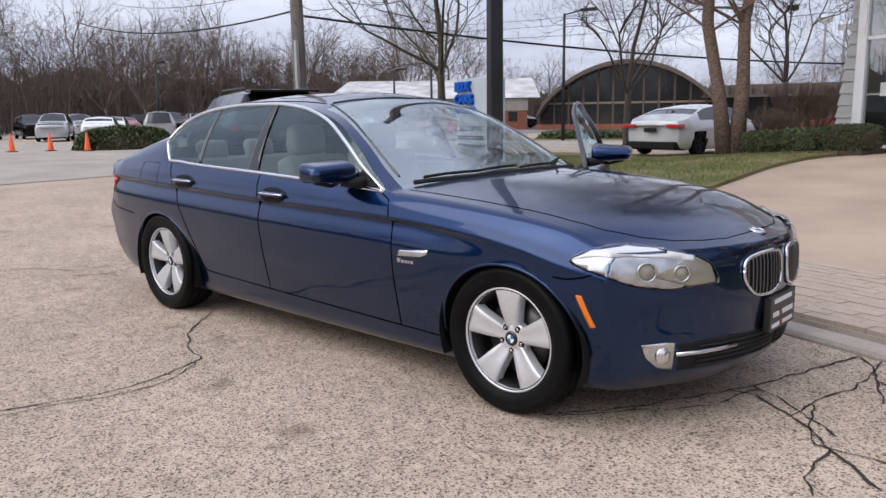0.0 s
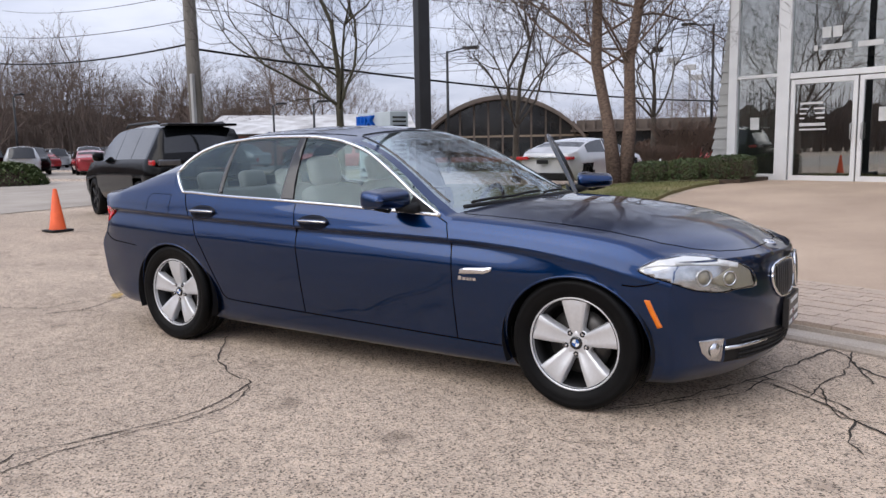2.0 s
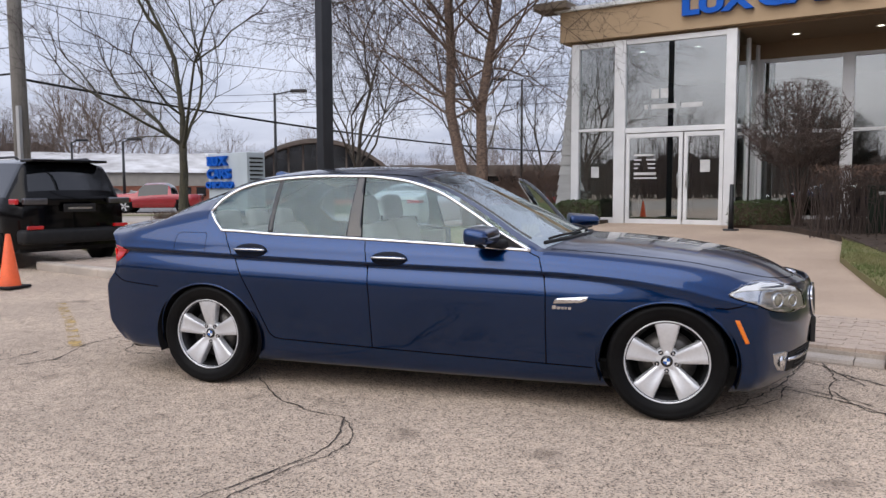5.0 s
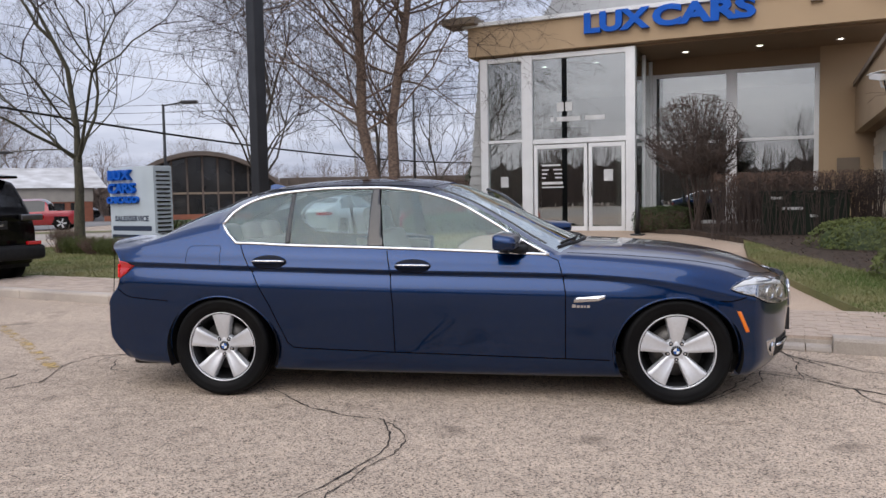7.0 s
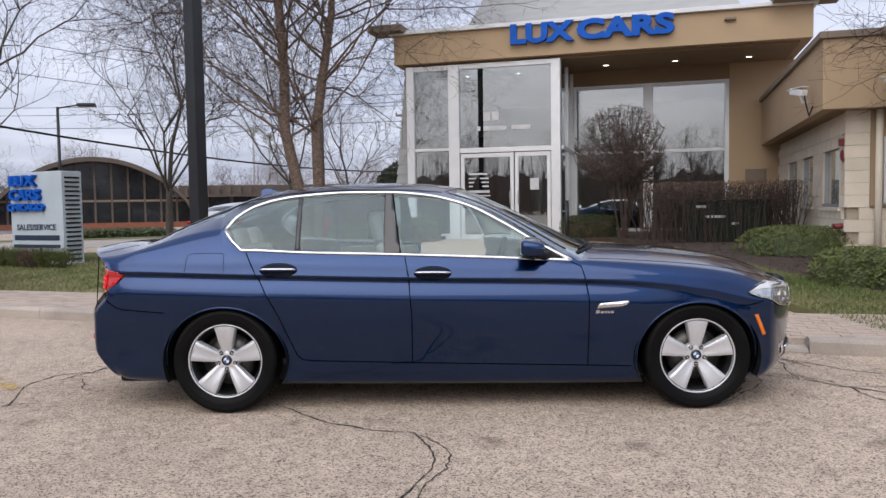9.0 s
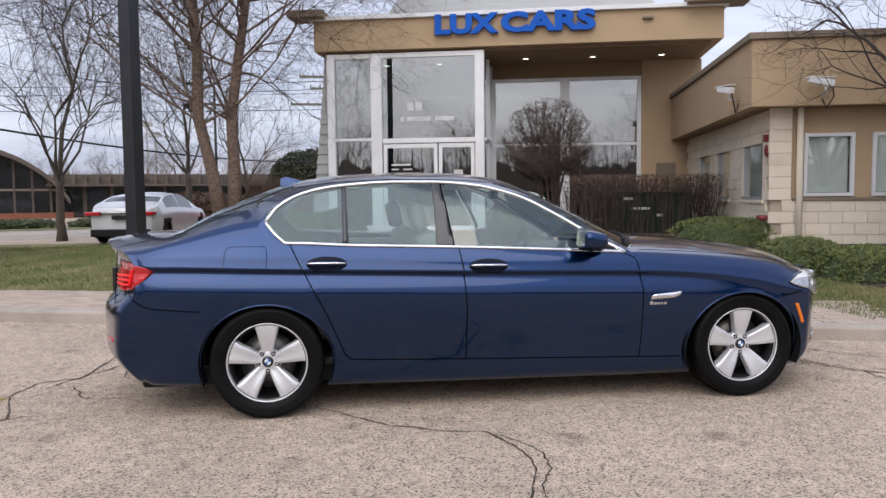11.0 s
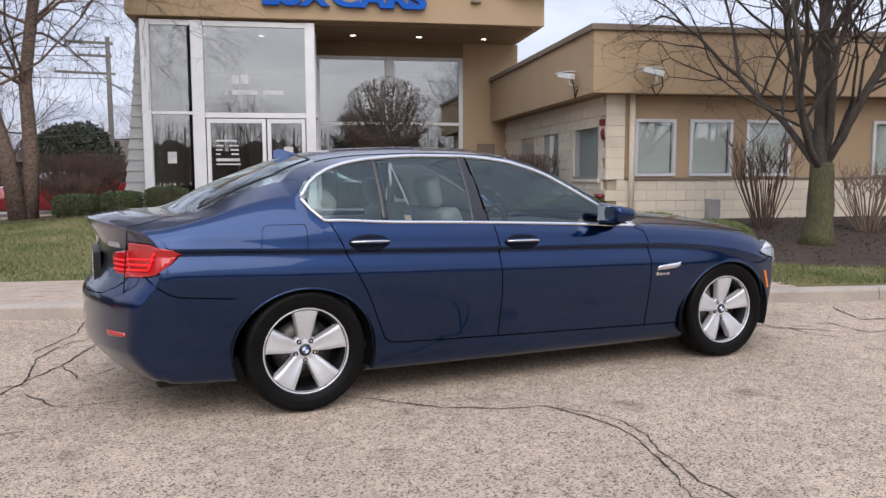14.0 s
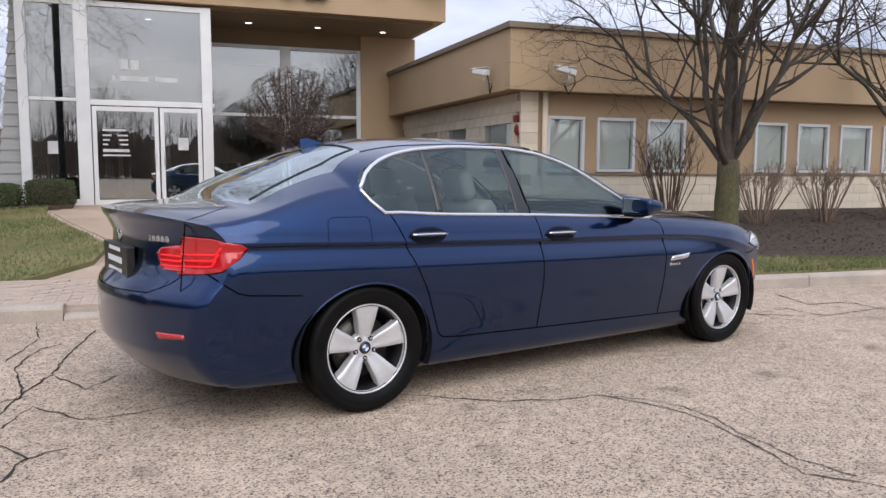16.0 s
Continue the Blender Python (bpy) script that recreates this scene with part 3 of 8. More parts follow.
def side_window(b0, b1, z0, z1, a):
    w = part("window", nbox(a - 0.02, a + 0.08, b0 - 0.05, b1 + 0.05, z0 - 0.07, z0, 0.004), M_ALU_DK, wing, "deep-set dark framed window")
    for y0, y1, q0, q1 in ((b0 - 0.05, b0, z0, z1), (b1, b1 + 0.05, z0, z1), (b0 - 0.05, b1 + 0.05, z1, z1 + 0.05)):
        part("window_frame", nbox(a + 0.02, a + 0.10, y0, y1, q0, q1, 0.004), M_ALU_DK, w)
    p = part("pane", nbox(a + 0.06, a + 0.068, b0, b1, z0, z1), M_WINGLASS, w)
    p.visible_shadow = False
    part("blind", nbox(a + 0.13, a + 0.135, b0, b1, z0, z1), M_BLIND, w)


WIN_A = [(9.80, 10.62), (10.90, 11.78), (12.06, 13.00), (14.78, 15.64), (15.94, 16.84), (17.16, 18.10), (18.45, 19.4), (19.75, 20.7)]
WALL_A, WALL_B = 9.25, -5.25


def wing_walls():
    # solid core behind the blocks, with the window zone in stucco
    part("wall_base", nbox(WALL_A + 0.03, 24, WALL_B + 0.03, WALL_B + 0.25, 0.0, 1.16), M_MORTAR, wing)
    zs = [(1.16, 1.22), (2.29, 2.72)]
    for z0, z1 in zs:
        part("wall_band", nbox(9.62, 24, WALL_B + 0.02, WALL_B + 0.22, z0, z1), M_TAN, wing)
    edges = [9.62] + [v for w in WIN_A for v in w] + [24]
    for a0, a1 in zip(edges[::2], edges[1::2]):
        part("wall_pier", nbox(a0, a1, WALL_B + 0.02, WALL_B + 0.22, 1.22, 2.29), M_TAN, wing)
    for a0, a1 in WIN_A:
        office_window(a0 + 0.06, a1 - 0.06, 1.28, 2.23, WALL_B)
    part("sill_band", nbox(9.62, 24, WALL_B - 0.04, WALL_B + 0.02, 1.145, 1.195, 0.006), M_TAN_DK, wing, "brown sill band")
    # left flank with its three deep windows
    sw = [(-4.85, -3.45), (-2.45, -1.25), (-0.55, 0.75)]
    part("wall_base", nbox(WALL_A + 0.03, WALL_A + 0.25, WALL_B + 0.25, 2.38, 0.0, 1.16), M_MORTAR, wing)
    part("wall_band", nbox(WALL_A + 0.03, WALL_A + 0.25, WALL_B + 0.03, 2.38, 2.24, 2.72), M_CMU, wing)
    ys = [WALL_B + 0.03] + [v for w in sw for v in w] + [2.38]
    for b0, b1 in zip(ys[::2], ys[1::2]):
        part("wall_pier", nbox(WALL_A + 0.03, WALL_A + 0.25, b0, b1, 1.16, 2.24), M_MORTAR, wing)
    part("wall_pier", nbox(WALL_A + 0.03, 9.62, WALL_B + 0.03, WALL_B + 0.25, 1.16, 2.72), M_MORTAR, wing)
    for b0, b1 in sw:
        side_window(b0 + 0.05, b1 - 0.05, 1.22, 2.18, WALL_A)
    # roof band with its cap and soffit
    a0, b0 = 8.83, -5.63
    part("roof_band", nbox(a0, 24.5, b0, b0 + 0.2, 2.72, 3.82, 0.01), M_TAN, wing, "tan stucco roof band")
    part("roof_band", nbox(a0, a0 + 0.2, b0 + 0.2, 2.36, 2.72, 3.82, 0.01), M_TAN, wing, "tan stucco roof band")
    part("roof_cap", nbox(a0 - 0.06, 24.5, b0 - 0.06, b0 + 0.3, 3.82, 3.93, 0.01), M_TAN_DK, wing, "brown metal coping")
    part("roof_cap", nbox(a0 - 0.06, a0 + 0.3, b0 + 0.3, 2.36, 3.82, 3.93, 0.01), M_TAN_DK, wing, "brown metal coping")
    part("soffit", nbox(a0 + 0.2, 24.5, b0 + 0.2, 2.36, 2.725, 2.78), M_SOFFIT, wing)
    part("roof", nbox(a0 + 0.2, 24.5, b0 + 0.2, 9, 3.70, 3.76), M_TAN_DK, wing)
    part("parapet", nbox(11.5, 24.5, -2.2, -2.0, 3.76, 4.45), M_TAN, wing, "set-back tan parapet")
    part("end_wall", nbox(24.2, 24.4, WALL_B, 9, 0, 3.7), M_TAN, wing)
    part("back_wall", nbox(9.6, 24.4, 8.8, 9, 0, 3.7), M_TAN, wing)
    # downpipe, camera arms, alarm bell, hydrant outlet
    bm = bmesh.new()
    tube(bm, [(9.72, WALL_B - 0.07, 0.15), (9.72, WALL_B - 0.07, 2.72)], 0.055, 10)
    part("downpipe", bm, M_CMU, wing, "cream painted downpipe", True)


wing_walls()

# ---- the dark blue sedan ----
def car_paint():
    m, n, l, b = nodes_of("deep blue metallic paint")
    tc = n.new("ShaderNodeTexCoord")
    fl = n.new("ShaderNodeTexVoronoi"); fl.inputs["Scale"].default_value = 900
    l.new(tc.outputs["Object"], fl.inputs["Vector"])
    sp = n.new("ShaderNodeSeparateColor"); l.new(fl.outputs["Color"], sp.inputs[0])
    mx = n.new("ShaderNodeMix"); mx.data_type = "RGBA"
    mx.inputs["A"].default_value, mx.inputs["B"].default_value = (0.0010, 0.0155, 0.058, 1), (0.0020, 0.031, 0.126, 1)
    l.new(sp.outputs[0], mx.inputs["Factor"])
    l.new(mx.outputs["Result"], b.inputs["Base Color"])
    b.inputs["Metallic"].default_value, b.inputs["Roughness"].default_value, b.inputs["Specular IOR Level"].default_value = 1.0, 0.28, 0.5
    b.inputs["Coat Weight"].default_value, b.inputs["Coat Roughness"].default_value, b.inputs["Coat IOR"].default_value = 1.0, 0.012, 1.47
    return m


M_PAINT = car_paint()
M_CARGLASS = glass("car side glass", (0.68, 0.78, 0.78), 0.07, (0.80, 0.96, 1.0))
M_SCREEN = glass("car windscreen glass", (0.62, 0.70, 0.70), 0.36, (0.9, 0.98, 1.0))
M_CHROME = pbr("bright chrome", (0.80, 0.81, 0.83), (0.74, 0.75, 0.78), 5, 0.09, 1.0)
M_SATIN = pbr("satin chrome", (0.66, 0.67, 0.69), (0.60, 0.61, 0.63), 5, 0.25, 1.0)
M_RUBBER = pbr("tyre rubber", (0.0025, 0.0025, 0.003), (0.005, 0.005, 0.005), 7, 0.5, bump=0.15, bscale=90, spec=0.12)
M_RIM = pbr("silver alloy", (0.66, 0.67, 0.69), (0.60, 0.61, 0.63), 4, 0.36, 0.5, fine=0.04)
# barrel and disc colours darkened to put shade into the gaps between spokes
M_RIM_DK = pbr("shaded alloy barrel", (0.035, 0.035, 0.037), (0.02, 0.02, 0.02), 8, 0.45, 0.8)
M_DISC = pbr("shaded brake disc steel", (0.13, 0.125, 0.12), (0.08, 0.075, 0.07), 20, 0.4, 0.8)
M_GAP = pbr("dark rubber shut line", (0.003, 0.003, 0.004), None, 5, 0.9, spec=0.0)
# the cup is body-coloured; its shade is put into this darker blue
M_RECESS_SHADE = pbr("shade-dark blue handle cup", (0.001, 0.004, 0.014), None, 5, 0.4, spec=0.15)
M_GLOSSBLACK = pbr("gloss black pillar trim", (0.006, 0.006, 0.008), None, 5, 0.12, coat=0.5)
M_AMBER = pbr("amber reflector", (0.80, 0.20, 0.012), (0.72, 0.17, 0.01), 60, 0.22, coat=0.5)
M_TAILRED = pbr("red lamp lens", (0.50, 0.006, 0.010), (0.38, 0.004, 0.007), 3, 0.15, coat=0.8)
M_TAILGLOW = glow("lit red light bar", (0.85, 0.012, 0.016), 0.16)
M_LENS = glass("clear lamp lens", (0.95, 0.96, 0.97), 0.05)
M_REFLECTOR = pbr("lamp reflector", (0.70, 0.71, 0.72), (0.42, 0.42, 0.42), 14, 0.18, 0.9)
M_LAMPHOUSE = pbr("warm grey lamp housing", (0.33, 0.30, 0.22), (0.22, 0.20, 0.16), 9, 0.4)
M_LEATHER = pbr("pale grey leather", (0.27, 0.27, 0.26), (0.22, 0.22, 0.215), 8, 0.55, bump=0.08, bscale=220)
M_LEATHER_DK = pbr("dark cabin plastic", (0.05, 0.05, 0.052), (0.035, 0.035, 0.037), 8, 0.6, bump=0.05, bscale=150)
M_HEADLINER = pbr("pale headliner cloth", (0.40, 0.395, 0.375), None, 8, 0.9)
M_GRILLE = pbr("dull chrome grille bars", (0.20, 0.20, 0.21), (0.14, 0.14, 0.15), 9, 0.3, 1.0)
M_ROUNDEL = pbr("blue enamel roundel", (0.03, 0.13, 0.42), None, 5, 0.2, coat=1.0)
M_PLATE = pbr("black dealer plate", (0.012, 0.012, 0.013), None, 9, 0.35)


def curve(pts):
    """A smooth curve through (x, value) points."""
    pts = sorted(pts)
    xs, ys = [p[0] for p in pts], [p[1] for p in pts]
    n = len(xs)
    sl = [(ys[i + 1] - ys[i]) / (xs[i + 1] - xs[i]) for i in range(n - 1)]
    tg = [sl[0]] + [0.0 if sl[i - 1] * sl[i] <= 0 else 2 * sl[i - 1] * sl[i] / (sl[i - 1] + sl[i]) for i in range(1, n - 1)] + [sl[-1]]

    def f(x):
        if x <= xs[0]:
            return ys[0]
        if x >= xs[-1]:
            return ys[-1]
        i = 0
        while x > xs[i + 1]:
            i += 1
        h = xs[i + 1] - xs[i]
        t = (x - xs[i]) / h
        return (2 * t ** 3 - 3 * t ** 2 + 1) * ys[i] + (t ** 3 - 2 * t ** 2 + t) * h * tg[i] + (-2 * t ** 3 + 3 * t ** 2) * ys[i + 1] + (t ** 3 - t ** 2) * h * tg[i + 1]
    return f


# body lines of the car, in its own axes: x forward from the rear axle, y to its left, z up
c_top = curve([(-1.10, 1.045), (-0.92, 1.07), (-0.66, 1.078), (-0.58, 1.10), (-0.42, 1.185), (-0.2, 1.28), (0.05, 1.372), (0.25, 1.42), (0.5, 1.448), (0.88, 1.462), (1.2, 1.455), (1.42, 1.432), (1.56, 1.40), (1.75, 1.318), (2.05, 1.175), (2.36, 1.025), (2.44, 1.002), (2.7, 0.988), (3.05, 0.958), (3.33, 0.915), (3.55, 0.855), (3.68, 0.80), (3.8, 0.725)])
c_hi = curve([(0.0, 1.15), (0.041, 1.212), (0.1, 1.262), (0.179, 1.305), (0.3, 1.342), (0.452, 1.366), (0.774, 1.385), (1.039, 1.383), (1.305, 1.358), (1.45, 1.324), (1.577, 1.281), (1.793, 1.165), (2.008, 1.035), (2.195, 0.938)])
c_belt = curve([(-1.1, 0.97), (-0.7, 1.0), (-0.3, 1.02), (0.116, 1.029), (0.477, 1.010), (1.146, 0.987), (2.195, 0.938), (2.6, 0.912), (2.97, 0.876), (3.2, 0.83), (3.4, 0.745), (3.6, 0.66)])
c_crease = curve([(-1.1, 0.905), (-0.696, 0.903), (0.217, 0.874), (1.15, 0.845), (2.29, 0.818), (2.6, 0.80), (3.0, 0.755), (3.25, 0.69), (3.6, 0.56)])
c_width = curve([(-1.1, 0.815), (-0.8, 0.885), (-0.5, 0.915), (0.0, 0.93), (0.6, 0.928), (1.5, 0.928), (2.4, 0.93), (2.97, 0.93), (3.2, 0.915), (3.4, 0.86)])
c_sill = curve([(-1.1, 0.27), (-0.8, 0.22), (-0.4, 0.19), (0.4, 0.165), (2.5, 0.150), (3.3, 0.165), (3.8, 0.17)])
c_line = curve([(-1.1, 0.40), (-0.5, 0.36), (0.46, 0.325), (2.54, 0.265), (3.8, 0.27)])
c_shf = curve([(0.9, 0.0), (1.5, 0.10), (2.42, 0.22), (2.9, 0.20), (3.3, 0.26), (3.8, 0.44)])
c_shr = curve([(-1.1, 0.30), (-0.9, 0.20), (-0.6, 0.16), (0.0, 0.08), (0.5, 0.0)])
c_nose = curve([(0.15, 0.13), (0.19, 0.075), (0.26, 0.02), (0.36, 0.0), (0.45, -0.008), (0.56, -0.018), (0.66, -0.015), (0.74, 0.0), (0.80, 0.04)])
c_tail = curve([(0.17, 0.24), (0.22, 0.16), (0.29, 0.085), (0.40, 0.02), (0.48, 0.015), (0.645, 0.015), (0.67, 0.03), (0.72, 0.075), (0.80, 0.105), (0.90, 0.11), (0.97, 0.085), (1.02, 0.055), (1.05, 0.05)])


def warp(s, y, z):
    """Bows the nose, the screen and the tail in plan, and leans the two ends."""
    k = (abs(y) / 0.93) ** 2.1
    return s - c_shf(s) * k + c_shr(s) * k - c_nose(z) * smooth01((s - 3.42) / 0.38) + c_tail(z) * smooth01((-0.75 - s) / 0.35)


def catmull(pts, per):
    out = []
    n = len(pts)
    for i in range(n - 1):
        p0, p1, p2, p3 = pts[max(i - 1, 0)], pts[i], pts[i + 1], pts[min(i + 2, n - 1)]
        for j in range(per):
            t = j / per
            out.append(tuple(0.5 * (2 * b + (c - a) * t + (2 * a - 5 * b + 4 * c - d) * t * t + (3 * b - a - 3 * c + d) * t ** 3) for a, b, c, d in zip(p0, p1, p2, p3)))
    out.append(pts[-1])
    return out


N_LOW, N_WIN, N_TOP = 14 * 2 - 1, 8, 26


def section(s):
    """Half of a cross-section at s: the side from the sill to the belt, the window, then the roof, hood or lid to the middle."""
    xs = s - c_shf(s) + c_shr(s)
    w, zs, zl, zc = c_width(xs), c_sill(xs), c_line(xs), c_crease(xs)
    zb = c_belt(xs)
    if xs < 0.116 and xs > 0.0:
        zb = 1.029 + (1.15 - 1.029) * (0.116 - xs) / 0.116
    elif xs <= 0.0:
        zb = 1.15 + (c_belt(xs) - 1.15) * smooth01(-xs / 0.72)
    zh = max(zb, c_hi(xs)) if 0.0 < xs < 2.195 else zb
    cut = 0.024 * smooth01((xs + 1.0) / 0.2) * smooth01((3.0 - xs) / 0.6)
    f = (zc - 0.05 - zl - 0.03) / 0.48
    low = [(0.86 * w, zs), (0.905 * w, zs + 0.03), (0.93 * w, zl - 0.01), (0.935 * w, zl + 0.015), (0.966 * w, zl + 0.03 + 0.13 * f), (0.988 * w, zl + 0.03 + 0.24 * f), (0.998 * w, zl + 0.03 + 0.34 * f), (w, zl + 0.03 + 0.41 * f),
           (w - 0.004 - cut * 0.7, zc - 0.05), (w - 0.005 - cut, zc - 0.02), (w - 0.004, zc), (w - 0.012, zc + 0.025), (0.972 * w, zc + (min(zb, 1.03) - zc) * 0.6), (0.935 * w, min(zb, 1.03))]
    if zb > 1.03:
        low[-1] = (0.935 * w - (zb - 1.03) * 0.5, zb)
    pts = catmull(low, 2)
    yb = low[-1][0]
    yw = yb - (zh - zb) * 0.56
    for j in range(1, N_WIN + 1):
        t = j / N_WIN
        pts.append((yb + (yw - yb) * t + 0.018 * math.sin(math.pi * t) * min(1, (zh - zb) / 0.3), zb + (zh - zb) * t))
    zt = c_top(s)
    p = 2.2 + 0.8 * smooth01((0.2 - s) / 0.4) + 0.5 * smooth01((s - 2.3) / 0.3)
    for j in range(1, N_TOP + 1):
        k = 1 - (j / N_TOP)
        pts.append((yw * k, zh + (zt - zh) * (1 - k ** p)))
    return pts


def body_grid():
    cols = [3.8 - i * 0.02 for i in range(246)]
    cols = sorted(set([round(c, 4) for c in cols] + [-1.10]), reverse=True)
    grid = []
    for s in cols:
        sec = section(s)
        grid.append([Vector((warp(s, y, z), -y, z)) for y, z in sec])
    caps = []
    for s in (cols[0], cols[-1]):
        sec = section(s)
        caps.append([[Vector((warp(s, y * q, z), -y * q, z)) for q in (1, 0.9, 0.78, 0.64, 0.48, 0.32, 0.16, 0.0)] for y, z in sec])
    return cols, grid, caps


CAR_COLS, CAR_GRID, CAR_CAPS = body_grid()
NSEC = len(CAR_GRID[0])
I_BELT, I_WIN = N_LOW - 1, N_LOW - 1 + N_WIN
K_SCREEN, K_REAR = 2, 6
ARCHES = ((0.0, 0.330, 0.385, 0.345), (2.968, 0.330, 0.375, 0.343))


def panel_of(i, j):
    """Which panel a face of the shell belongs to, from its column and row."""
    s = (CAR_COLS[i] + CAR_COLS[i + 1]) / 2
    c = (CAR_GRID[i][j] + CAR_GRID[i + 1][j + 1]) / 2
    if s < -0.62 and c.z < c_crease(c.x) - 0.17:
        return "rear_bumper"
    if s > 3.36 and c.z < 0.645 and j < I_BELT:
        return "front_bumper"
    if I_BELT <= j < I_WIN:
        return "side_glass" if 0.01 < c.x < 2.18 and abs((CAR_GRID[i][I_WIN] - CAR_GRID[i][I_BELT]).z) > 0.004 else "body_shell"
    if j >= I_WIN:
        if 1.50 < s < 2.42 and j >= I_WIN + K_SCREEN:
            return "windscreen"
        if -0.60 < s < 0.14 and j >= I_WIN + K_REAR:
            return "rear_window"
        if s >= 2.46:
            return "bonnet" if c.x > 2.2 and j > I_WIN + 1 and s < 3.70 else "body_shell"
        if s <= -0.66:
            return "boot_lid" if j > I_WIN + 4 else "body_shell"
        if 0.2 < s < 1.45 and j > I_WIN + 4:
            return "roof"
        return "body_shell"
    if c.z < c_line(c.x):
        return "sill" if 0.4 < c.x < 2.56 else "body_shell"
    if 1.165 < c.x < 2.275:
        return "front_door"
    if c.x <= 1.165 and c.x > 0.15 + (1.03 - c.z) * 0.46:
        return "rear_door"
    return "body_shell"


def in_arch(p):
    for ax, az, rx, rz in ARCHES:
        q = math.hypot((p.x - ax) / rx, (p.z - az) / rz)
        if q < 1.0 and abs(p.y) > 0.55:
            return ax, az, rx, rz, q
    return None


FAR_DOOR = {}


def build_body(car, mirror_open):
    """The shell, split into its panels. mirror_open: the far front door is left out of the shell and hung open."""
    out = {}
    for side in (1, -1):
        quads = {}
        for i in range(len(CAR_COLS) - 1):
            for j in range(NSEC - 1):
                q = [CAR_GRID[i][j], CAR_GRID[i + 1][j], CAR_GRID[i + 1][j + 1], CAR_GRID[i][j + 1]]
                if j < I_BELT:
                    hit = [in_arch(v) for v in q]
                    if all(hit):
                        continue
                    q = [v if not h else Vector((h[0] + (v.x - h[0]) / h[4], v.y, h[1] + (v.z - h[1]) / h[4])) for v, h in zip(q, hit)]
                name = panel_of(i, j)
                quads.setdefault(name, []).append(q)
        for e, cap in enumerate(CAR_CAPS):
            for j in range(NSEC - 1):
                for k in range(7):
                    quads.setdefault("front_bumper" if e == 0 else "rear_bumper", []).append([cap[j][k], cap[j][k + 1], cap[j + 1][k + 1], cap[j + 1][k]])
        for name, qs in quads.items():
            key = name
            if name in ("front_door", "rear_door", "side_glass", "sill"):
                key = (name, side)
            out.setdefault(key, []).extend([[Vector((v.x, v.y * side, v.z)) for v in q] for q in qs])
    mats = {"side_glass": M_CARGLASS, "windscreen": M_SCREEN, "rear_window": M_SCREEN, "sill": M_PAINT}
    labels = {"side_glass": "tinted side glass", "windscreen": "raked laminated windscreen", "rear_window": "curved rear window"}
    made = {}
    for key, qs in out.items():
        name = key if isinstance(key, str) else key[0]
        if mirror_open and key == ("front_door", -1):
            FAR_DOOR["panel"] = qs
            continue
        if key == ("side_glass", -1) and mirror_open:
            FAR_DOOR["glass"] = [q for q in qs if sum(v.x for v in q) / 4 >= 1.09]
            qs = [q for q in qs if sum(v.x for v in q) / 4 < 1.09]
        bm = bmesh.new()
        for q in qs:
            bm.faces.new([bm.verts.new(v) for v in q])
        bmesh.ops.remove_doubles(bm, verts=bm.verts, dist=0.0004)
        bmesh.ops.dissolve_degenerate(bm, edges=bm.edges, dist=0.0003)
        bmesh.ops.recalc_face_normals(bm, faces=bm.faces)
        mid = Vector((1.3, 0, 0.6))
        if sum((f.calc_center_median() - mid).dot(f.normal) * f.calc_area() for f in bm.faces) < 0:
            bmesh.ops.reverse_faces(bm, faces=bm.faces)
        ob = part(name, bm, mats.get(name, M_PAINT), car, labels.get(name, ""), True)
        if name in ("side_glass", "windscreen", "rear_window"):
            ob.visible_shadow = False
        made[key] = ob
    return made


from mathutils.bvhtree import BVHTree


def body_tree():
    vs, fs = [], []
    for side in (1, -1):
        for i in range(len(CAR_COLS) - 1):
            for j in range(NSEC - 1):
                k = len(vs)
                vs += [Vector((v.x, v.y * side, v.z)) for v in (CAR_GRID[i][j], CAR_GRID[i + 1][j], CAR_GRID[i + 1][j + 1], CAR_GRID[i][j + 1])]
                fs.append((k, k + 1, k + 2, k + 3))
        for cap in CAR_CAPS:
            for j in range(NSEC - 1):
                for q in range(7):
                    k = len(vs)
                    vs += [Vector((v.x, v.y * side, v.z)) for v in (cap[j][q], cap[j][q + 1], cap[j + 1][q + 1], cap[j + 1][q])]
                    fs.append((k, k + 1, k + 2, k + 3))
    return BVHTree.FromPolygons(vs, fs)


CAR_TREE = body_tree()


def onto(p, way, lift=0.0):
    """Drops a point onto the shell along a direction; lift: how far to stay off it."""
    way = Vector(way).normalized()
    hit, nrm, _, _ = CAR_TREE.ray_cast(Vector(p) - way * 4.0, way)
    if hit is None:
        return None
    if nrm.dot(way) > 0:
        nrm = -nrm
    return hit + nrm * lift


def seam(pts, way, r=0.0028, lift=-0.0008, step=0.03):
    """A fine shut line that follows the shell: pts are points in space, dropped along way."""
    dense = []
    for a, b in zip(pts, pts[1:]):
        a, b = Vector(a), Vector(b)
        n = max(1, int((b - a).length / step))
        dense += [a.lerp(b, k / n) for k in range(n)]
    dense.append(Vector(pts[-1]))
    path = [q for q in (onto(p, way, lift) for p in dense) if q is not None]
    bm = bmesh.new()
    tube(bm, path, r, 6)
    return bm


